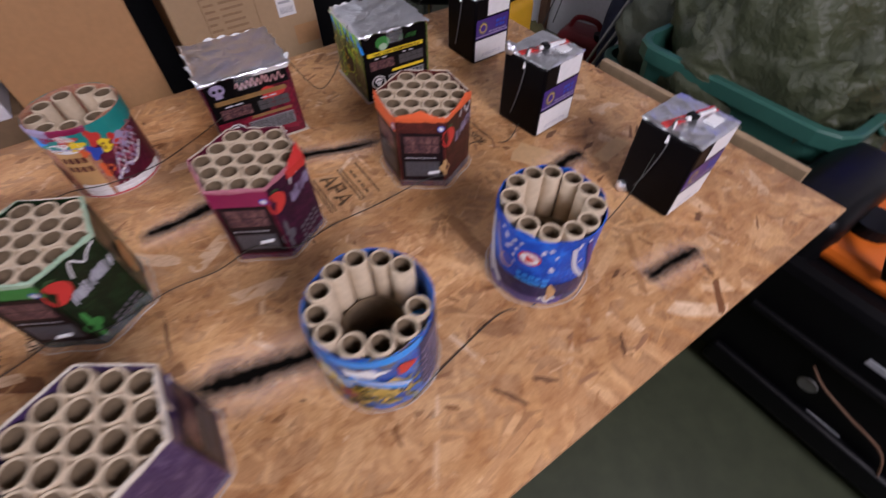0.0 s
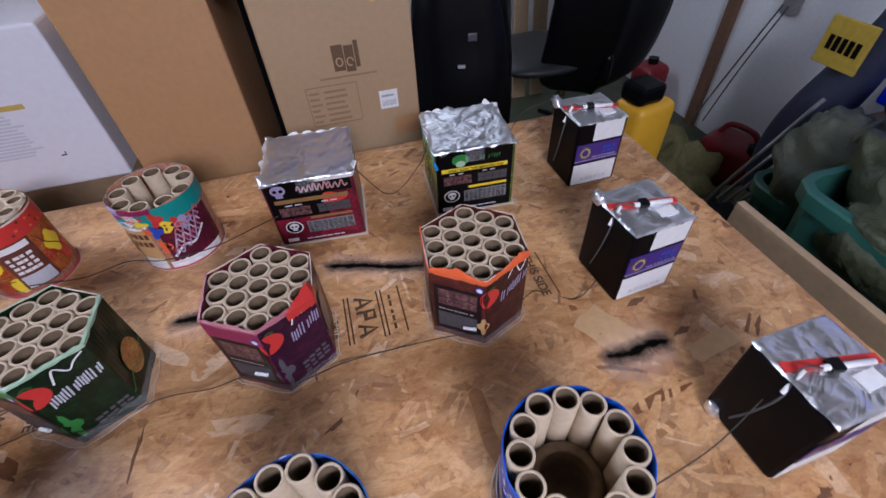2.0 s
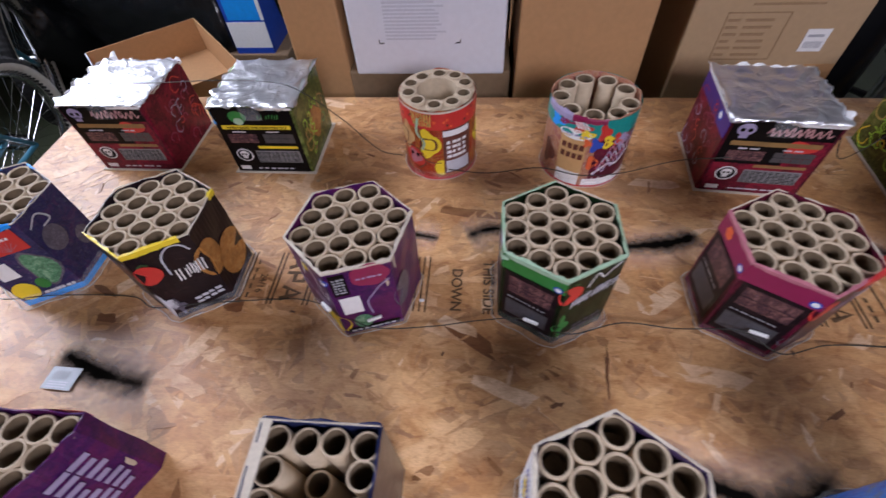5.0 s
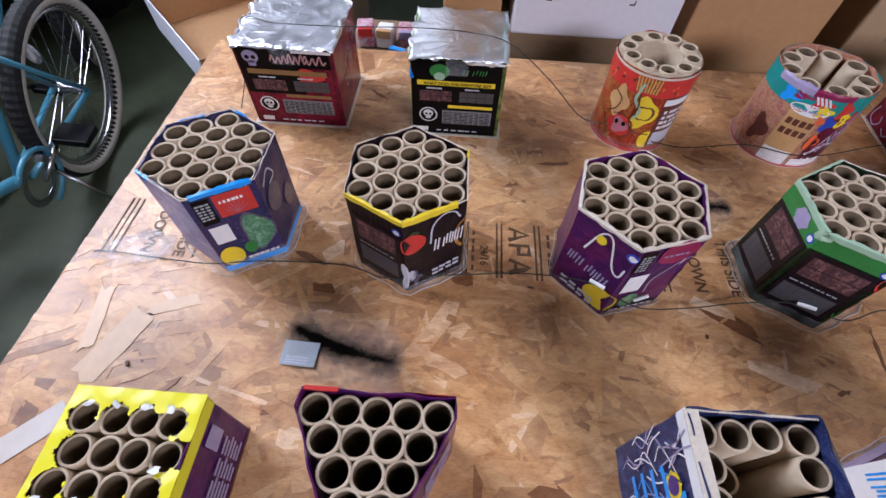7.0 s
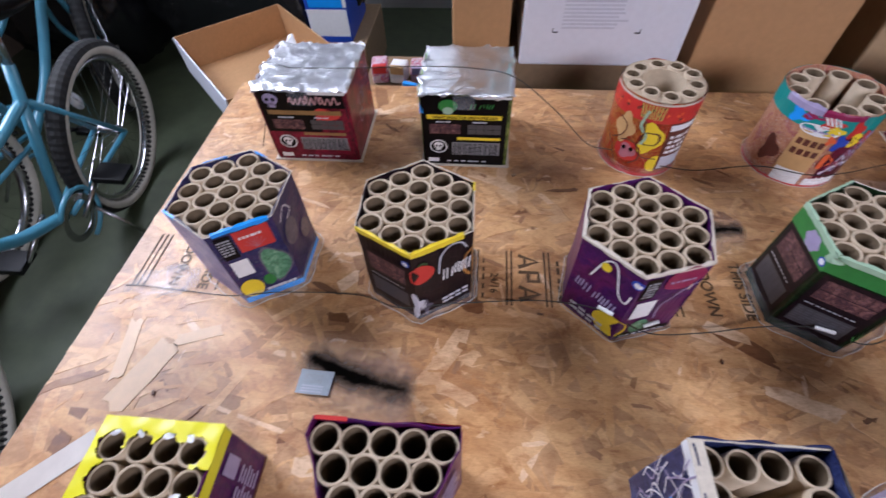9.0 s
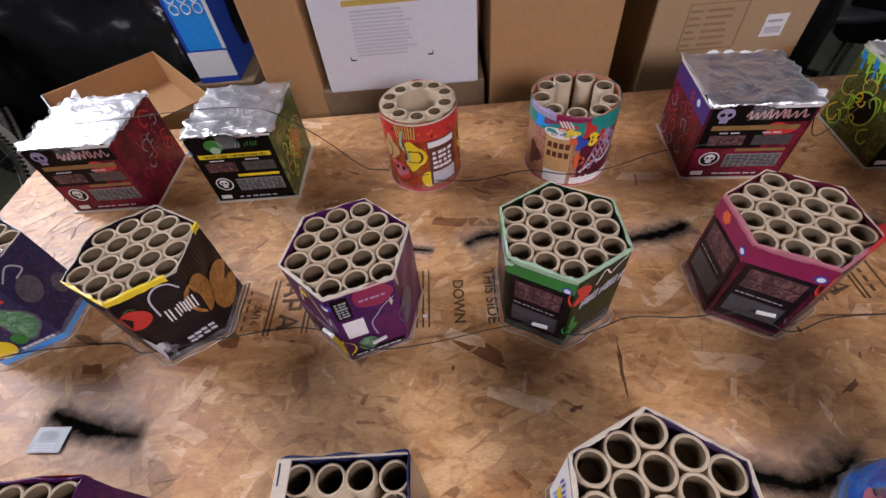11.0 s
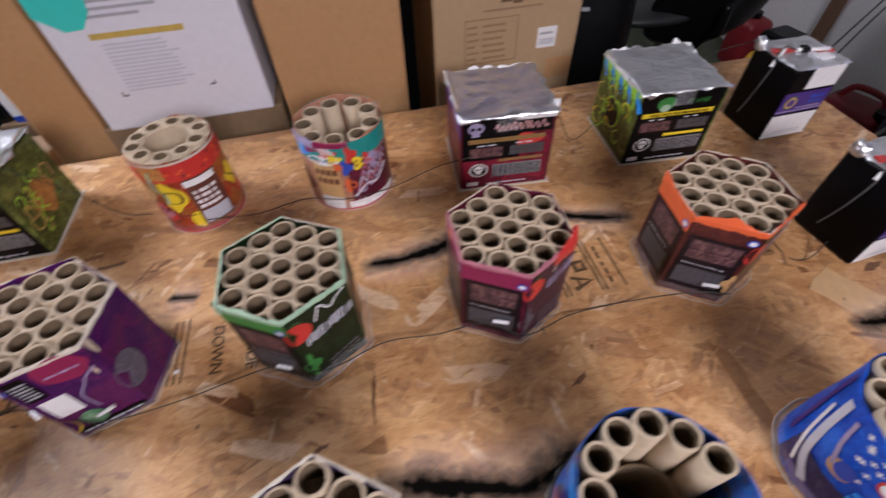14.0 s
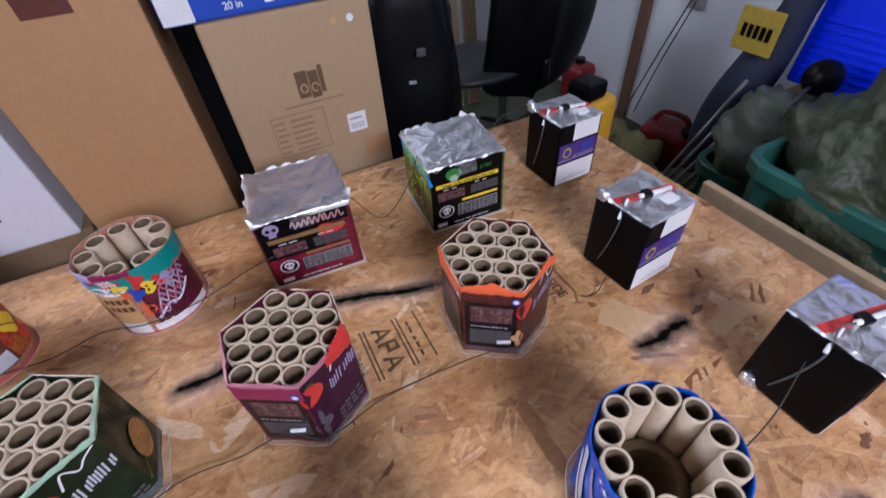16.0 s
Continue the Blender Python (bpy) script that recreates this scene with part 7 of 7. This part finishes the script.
T = SURF + 0.0016
fuse([(-1.245, 0.585, T - 0.03), (-1.18, 0.584, T), (-1.07, 0.578, T), (-0.98, 0.563, T + 0.02), (-0.90, 0.580, T + 0.012), (-0.78, 0.590, T), (-0.70, 0.553, T + 0.03), (-0.62, 0.572, T + 0.02), (-0.50, 0.598, T), (-0.44, 0.575, T + 0.035), (-0.395, 0.552, T + 0.055), (-0.33, 0.535, T + 0.03), (-0.24, 0.552, T + 0.01), (-0.16, 0.566, T + 0.012), (-0.095, 0.558, T + 0.035), (-0.03, 0.538, T + 0.03), (0.06, 0.572, T + 0.012), (0.14, 0.566, T + 0.012), (0.215, 0.548, T + 0.045), (0.27, 0.522, T + 0.03), (0.36, 0.552, T + 0.006), (0.46, 0.556, T), (0.55, 0.528, T + 0.035), (0.60, 0.508, T + 0.04)], "thin dark fuse linking the middle row of cakes")
fuse([(-1.075, 0.965, T), (-1.055, 0.985, T + 0.06), (-1.03, 1.0, T + 0.17), (-0.95, 0.97, T + 0.185), (-0.84, 0.985, T + 0.178), (-0.70, 0.985, T + 0.184), (-0.60, 0.98, T + 0.184), (-0.53, 0.965, T + 0.176), (-0.45, 0.95, T + 0.12), (-0.38, 0.930, T + 0.06), (-0.33, 0.925, T + 0.05)], "thin dark fuse drooping between foil-topped boxes")
fuse([(-0.235, 0.905, T + 0.03), (-0.15, 0.925, T + 0.005), (-0.05, 0.915, T + 0.03), (0.03, 0.888, T + 0.035), (0.12, 0.915, T + 0.02), (0.22, 0.93, T + 0.04), (0.28, 0.87, T + 0.10)], "thin dark fuse on the back row")
fuse([(0.45, 0.90, T + 0.16), (0.52, 0.93, T + 0.05), (0.60, 0.955, T + 0.10), (0.62, 0.94, T + 0.17)], "thin dark fuse between foil-topped boxes")
fuse([(0.30, 0.178, T), (0.40, 0.200, T), (0.50, 0.215, T), (0.56, 0.196, T), (0.70, 0.220, T + 0.05), (0.80, 0.235, T + 0.09), (0.885, 0.262, T + 0.12)], "thin dark fuse along the front cakes")
fuse([(0.68, 0.56, T + 0.03), (0.74, 0.60, T), (0.80, 0.56, T), (0.85, 0.575, T + 0.02)], "thin dark fuse by the black batteries")
fuse([(0.97, 1.0, T + 0.175), (0.90, 1.06, T + 0.12), (0.86, 1.10, T + 0.02), (0.80, 1.14, T)], "thin dark fuse at the back of the table")

# ---- scraps on the table ----
def scrap(name, x, y, w, d, turn, mat, label, h=0.0012, cat="scrap"):
    return solid(name, box_bm(-w / 2, w / 2, -d / 2, d / 2, 0, h, 0.0003, segs=1), M[mat], pose(x, y, SURF + 0.0004, 0, 0, turn), label, cat)


lab = thing("paper_label", pose(-0.813, 0.437, SURF + 0.0024, 0, 0, -2), "small white printed paper label on the board", "label")
part("sheet", box_bm(-0.025, 0.025, -0.018, 0.018, 0, 0.0006), M["label_paper"], lab)
for k in range(10):
    part("print_bar", box_bm(-0.017 + 0.0028 * k, -0.0158 + 0.0028 * k, -0.002, 0.012, 0.0006, 0.0009), M["grey_ink"], lab)
for k in range(3):
    part("print_bar", box_bm(-0.018, 0.014, -0.007 - 0.004 * k, -0.005 - 0.004 * k, 0.0006, 0.0009), M["pale_ink"], lab)
rnd = random.Random(12)
scrap("card_scrap", -0.518, 0.897, 0.008, 0.006, 20, "wood", "tiny pale card scrap on the board", 0.003)
scrap("paper_scrap", -0.262, 0.606, 0.007, 0.005, 10, "white", "tiny white paper scrap on the board", 0.003)
for k in range(26):
    scrap("wood_chip", rnd.uniform(-1.1, 1.1), rnd.uniform(0.05, 1.15), rnd.uniform(0.003, 0.009), rnd.uniform(0.002, 0.004), rnd.uniform(0, 180), rnd.choice(("wood_dark", "wood", "kraft")), "small loose wood chip on the board", 0.002)


def knot(x, y, l, w, turn, seed, mat=None, name="bark_strand"):
    """A dark bark strand pressed in the board."""
    r = random.Random(seed)
    bm = bmesh.new()
    vs = [bm.verts.new((l / 2 * math.cos(a) * r.uniform(0.55, 1.15), w * 0.36 * math.sin(a) * r.uniform(0.3, 1.5), 0.0004)) for a in [2 * math.pi * k / 14 for k in range(14)]]
    if name == "strand_flake":
        for v, (fx, fy) in zip(vs, [(0.5, -0.5), (0.54, -0.2), (0.47, 0.1), (0.52, 0.5), (0.25, 0.48), (0.0, 0.5), (-0.25, 0.47), (-0.5, 0.5), (-0.46, 0.2), (-0.53, -0.1), (-0.48, -0.5), (-0.25, -0.47), (0.0, -0.5), (0.25, -0.48)]):
            v.co = Vector((fx * l + r.uniform(-0.004, 0.004), fy * w * 0.7 + r.uniform(-0.001, 0.001), 0.0004))
    f = bm.faces.new(vs)
    g = bmesh.ops.extrude_face_region(bm, geom=[f])
    for v in g["geom"]:
        if isinstance(v, bmesh.types.BMVert):
            v.co.z = -0.0008
    ob = part(name, bm, mat or M["bark"], table)
    ob.matrix_basis = pose(x, y, SURF, 0, 0, turn)


M["bark"] = plain("dark_bark", (0.19, 0.088, 0.038), 0.6, vary=0.35, scale=120, rel=0.2)
for k, (x, y, l, w, a) in enumerate(((-0.837, 0.601, 0.062, 0.016, -24), (-0.794, 1.043, 0.060, 0.012, -40), (0.030, 0.495, 0.085, 0.010, 84), (0.96, 0.160, 0.034, 0.020, 20), (0.945, 0.440, 0.050, 0.016, 10), (1.02, 0.50, 0.030, 0.012, 60), (0.905, 0.520, 0.045, 0.018, 15), (0.42, 0.10, 0.075, 0.016, -62), (0.48, 0.09, 0.060, 0.012, -40), (0.62, 0.06, 0.05, 0.010, 50), (-0.42, 0.86, 0.07, 0.012, 8), (1.08, 0.41, 0.05, 0.014, 40), (-0.05, 0.44, 0.03, 0.010, 20), (0.33, 0.45, 0.04, 0.012, 30), (-0.55, 0.93, 0.05, 0.010, 5), (0.12, 1.02, 0.05, 0.012, 0), (0.72, 0.16, 0.03, 0.012, 10), (0.86, 0.07, 0.03, 0.014, 70))):
    knot(x, y, l, w, a, k)

M["red_strand"] = plain("reddish_wood_strand", (0.36, 0.18, 0.085), 0.55, vary=0.3, scale=90, rel=0.2)
flakes = random.Random(207)
for k in range(90):
    knot(flakes.uniform(-1.15, 1.15), flakes.uniform(0.04, 1.17), flakes.uniform(0.014, 0.05), flakes.uniform(0.006, 0.013), flakes.gauss(0, 45), 300 + k, M["red_strand"], "strand_flake" if k % 2 else "bark_strand")
M["pale_strand"] = plain("pale_wood_strand", (0.68, 0.465, 0.275), 0.5, vary=0.16, scale=60, rel=0.2)
M["tan_strand"] = plain("tan_wood_strand", (0.64, 0.405, 0.20), 0.5, vary=0.16, scale=60, rel=0.2)
M["tape_white"] = plain("cloudy_tape", (0.58, 0.52, 0.46), 0.35, vary=0.12, scale=40, rel=0.2)
for k, (x, y, l, w, a, mat) in enumerate(((-1.080, 0.430, 0.11, 0.060, 68, "pale_strand"), (-1.125, 0.470, 0.10, 0.030, 100, "pale_strand"), (-1.02, 0.50, 0.07, 0.03, 20, "pale_strand"), (0.825, 0.475, 0.11, 0.10, -60, "tan_strand"), (0.98, 0.40, 0.10, 0.05, 10, "tan_strand"), (-1.05, 0.78, 0.08, 0.04, 15, "pale_strand"))):
    knot(x, y, l, w, a, 50 + k, M[mat], "strand_flake")

# clear film scrap and tape at the near left corner
fl = lump_bm(0.055, 0.030, 0.006, 6.0, 0.6, True, 24)
solid("film_scrap", fl, M["film"], pose(-1.125, 0.595, SURF + 0.0005, 0, 0, 10), "crinkled clear plastic film on the board", "film", smooth=True)
scrap("tape_strip", -1.140, 0.292, 0.13, 0.034, 45, "tape_white", "torn white tape strip on the board", 0.0008, "tape")

# ---- print on the boxes behind ----
def box_print(root, d, x0, x1, z0, z1, mat, name="print_bar", depth=0.0012):
    """A printed field on the front of a box standing at root; world x and z."""
    o = root.matrix_basis.translation
    return part(name, box_bm(x0 - o.x, x1 - o.x, -d / 2 - depth, -d / 2 + 0.002, z0 - o.z, z1 - o.z), M[mat], root)


rnd = random.Random(8)
bm = bmesh.new()
vs = [bm.verts.new((x, -0.1675 - 0.0016, z)) for x, z in ((-0.192, 0.376), (-0.192, 0.262), (-0.150, 0.230), (-0.115, 0.232), (-0.088, 0.262), (-0.078, 0.310), (-0.074, 0.376))]
bm.faces.new(vs)
part("teal_patch", bm, M["aqua"], white, "teal printed corner")
box_print(white, 0.335, -0.425, -0.240, 0.984, 0.996, "gold", "orange_bar")
for k in range(4):
    box_print(white, 0.335, -0.420 + 0.02 * (k % 2), -0.30 + rnd.uniform(-0.02, 0.03), 1.025 + 0.014 * k, 1.031 + 0.014 * k, "grey_ink")
for k in range(13):
    box_print(white, 0.335, -0.412, -0.262 + rnd.uniform(-0.03, 0.0), 0.868 + 0.0085 * k, 0.8725 + 0.0085 * k, "pale_ink")
for x, s in ((-0.430, 1), (-0.228, -1)):
    box_print(white, 0.335, min(x, x + 0.012 * s), max(x, x + 0.012 * s), 0.858, 0.8605, "ink_black", "corner_mark")
    box_print(white, 0.335, x - 0.001, x + 0.001, 0.858, 0.868, "ink_black", "corner_mark")

box_print(pale, 0.315, 0.463, 0.492, 0.955, 1.020, "brown_ink", "logo_block")
box_print(pale, 0.315, 0.494, 0.518, 0.950, 1.016, "brown_ink", "logo_block")
box_print(pale, 0.315, 0.520, 0.531, 0.960, 1.026, "brown_ink", "logo_block")
ring = sweep_bm([(0.4785 - 0.4865 + 0.008 * math.cos(a), -0.1592, 0.978 + 0.010 * math.sin(a)) for a in [radians(20 * k) for k in range(18)]], 0.0022, 5, closed=True)
part("logo_ring", ring, M["kraft_pale"], pale)
ring = sweep_bm([(0.506 - 0.4865 + 0.008 * math.cos(a), -0.1592, 0.976 + 0.010 * math.sin(a)) for a in [radians(20 * k) for k in range(16)]], 0.0020, 5)
part("logo_ring", ring, M["kraft_pale"], pale)
box_print(pale, 0.315, 0.420, 0.570, 0.937, 0.942, "faded_ink")
for x0, x1, z0, z1 in ((0.375, 0.512, 0.812, 0.8145), (0.375, 0.512, 0.920, 0.9225), (0.375, 0.3775, 0.812, 0.922), (0.5095, 0.512, 0.812, 0.922)):
    box_print(pale, 0.315, x0, x1, z0, z1, "faded_ink", "frame_line")
for k in range(6):
    for x0, x1 in ((0.381, 0.400 + rnd.uniform(0, 0.012)), (0.420, 0.470 + rnd.uniform(0, 0.03))):
        box_print(pale, 0.315, x0, x1, 0.822 + 0.016 * k, 0.828 + 0.016 * k, "faded_ink")
box_print(pale, 0.315, 0.566, 0.617, 0.832, 0.884, "white", "white_label", 0.0016)
for k in range(12):
    box_print(pale, 0.315, 0.572 + 0.0033 * k, 0.5735 + 0.0033 * k, 0.840, 0.856, "grey_ink", "print_bar", 0.0022)
box_print(pale, 0.315, 0.572, 0.606, 0.866, 0.872, "grey_ink", "print_bar", 0.0022)
# browner field low on the right of the front
box_print(pale, 0.315, 0.600, 0.672, 0.745, 0.800, "kraft", "browner_patch", 0.0010)
for x in (0.584, 0.624):
    st = part("round_sticker", lathe_bm([(0, 0.0), (0.0085, 0.0)], 20), M["white" if x > 0.6 else "tan"], pale)
    st.matrix_basis = pose(x - 0.4865, -0.1592, 1.113, 90, 0, 0)
for b, w, h in ((brown, 0.31, 1.42), (left, 0.142, 0.85)):
    d = 0.465 if b is brown else 0.315 if b is pale else 0.37
    part("seam_tape", box_bm(-0.025, 0.025, -d / 2 - 0.0008, d / 2 + 0.0008, h - 0.06, h + 0.0008, 0.0004, segs=1), M["film"], b, "clear parcel tape")
box_print(brown, 0.465, 0.03, 0.115, 1.215, 1.30, "brown", "brown_label")

# parcel lying on the pale box
par = thing("printed_parcel", pose(0.44, 1.44, 1.156), "blue and white printed parcel lying on a box", "box")
part("body", box_bm(-0.20, 0.20, -0.145, 0.145, 0, 0.085, 0.006), M["blue"], par)
part("white_panel", box_bm(-0.197, -0.135, -0.1465, -0.140, 0.004, 0.08), M["white"], par)
built_text("20 in", 0.020, M["white"], par, pose(-0.055, -0.1462, 0.022, 90, 0, 0))
for k in range(3):
    part("print_bar", box_bm(0.01 + 0.03 * k, 0.03 + 0.03 * k, -0.1465, -0.140, 0.016, 0.03), M["white"], par)

# blue carton's rings and white foot
o = bl.matrix_basis.translation
part("white_foot", box_bm(-0.10, 0.10, -0.1775, -0.170, 0.01, 0.16), M["white"], bl)
part("blue_band", box_bm(-0.10, 0.10, -0.1785, -0.170, 0.0, 0.03), M["blue"], bl)
for k in range(9):
    cx, cz = -0.055 + 0.055 * (k % 3), 0.36 + 0.05 * (k // 3)
    part("ring_print", sweep_bm([(cx + 0.02 * math.cos(a), -0.177, cz + 0.022 * math.sin(a)) for a in [radians(24 * j) for j in range(15)]], 0.003, 5, closed=True), M["white"], bl)
part("side_face", box_bm(0.1045, 0.1062, -0.165, 0.17, 0.01, 0.88), M["blue"], bl)
part("front_panel", box_bm(-0.085, 0.085, -0.1762, -0.170, 0.17, 0.60), M["cyan"], bl)
part("white_edge", box_bm(0.086, 0.103, -0.1770, -0.170, 0.17, 0.86), M["white"], bl)

# small packs on a box behind the table
stand = carton("cardboard_box", -0.92, -0.72, 1.27, 1.46, 0, 0.70, M["kraft_dark"], "dark cardboard box behind the table edge")
def pack(x, y, w, d, h, turn, mat, label):
    r = thing("toy_pack", pose(x, y, 0.701, 0, 0, turn), label, "package", "small packs behind the table")
    part("carton", box_bm(-w / 2, w / 2, -d / 2, d / 2, 0, h * 0.6, 0.006), INK["candy"] if mat != "tan" else M["white"], r, "glossy printed card")
    part("lid_flap", box_bm(-w / 2 + 0.004, w / 2 - 0.004, -d / 2 - 0.0015, -d / 2 + 0.012, h * 0.36, h * 0.6 + 0.0015, 0.001, segs=1), M[mat], r, "coloured printed flap")
    return r


pack(-0.875, 1.335, 0.045, 0.06, 0.085, 8, "red", "small red blister pack")
pack(-0.822, 1.330, 0.045, 0.05, 0.080, -6, "tan", "small orange and white carton")
pack(-0.765, 1.340, 0.050, 0.06, 0.075, 4, "lavender", "small pale printed pack")
pack(-0.785, 1.285, 0.050, 0.02, 0.030, -20, "cyan", "small bright blue pack")
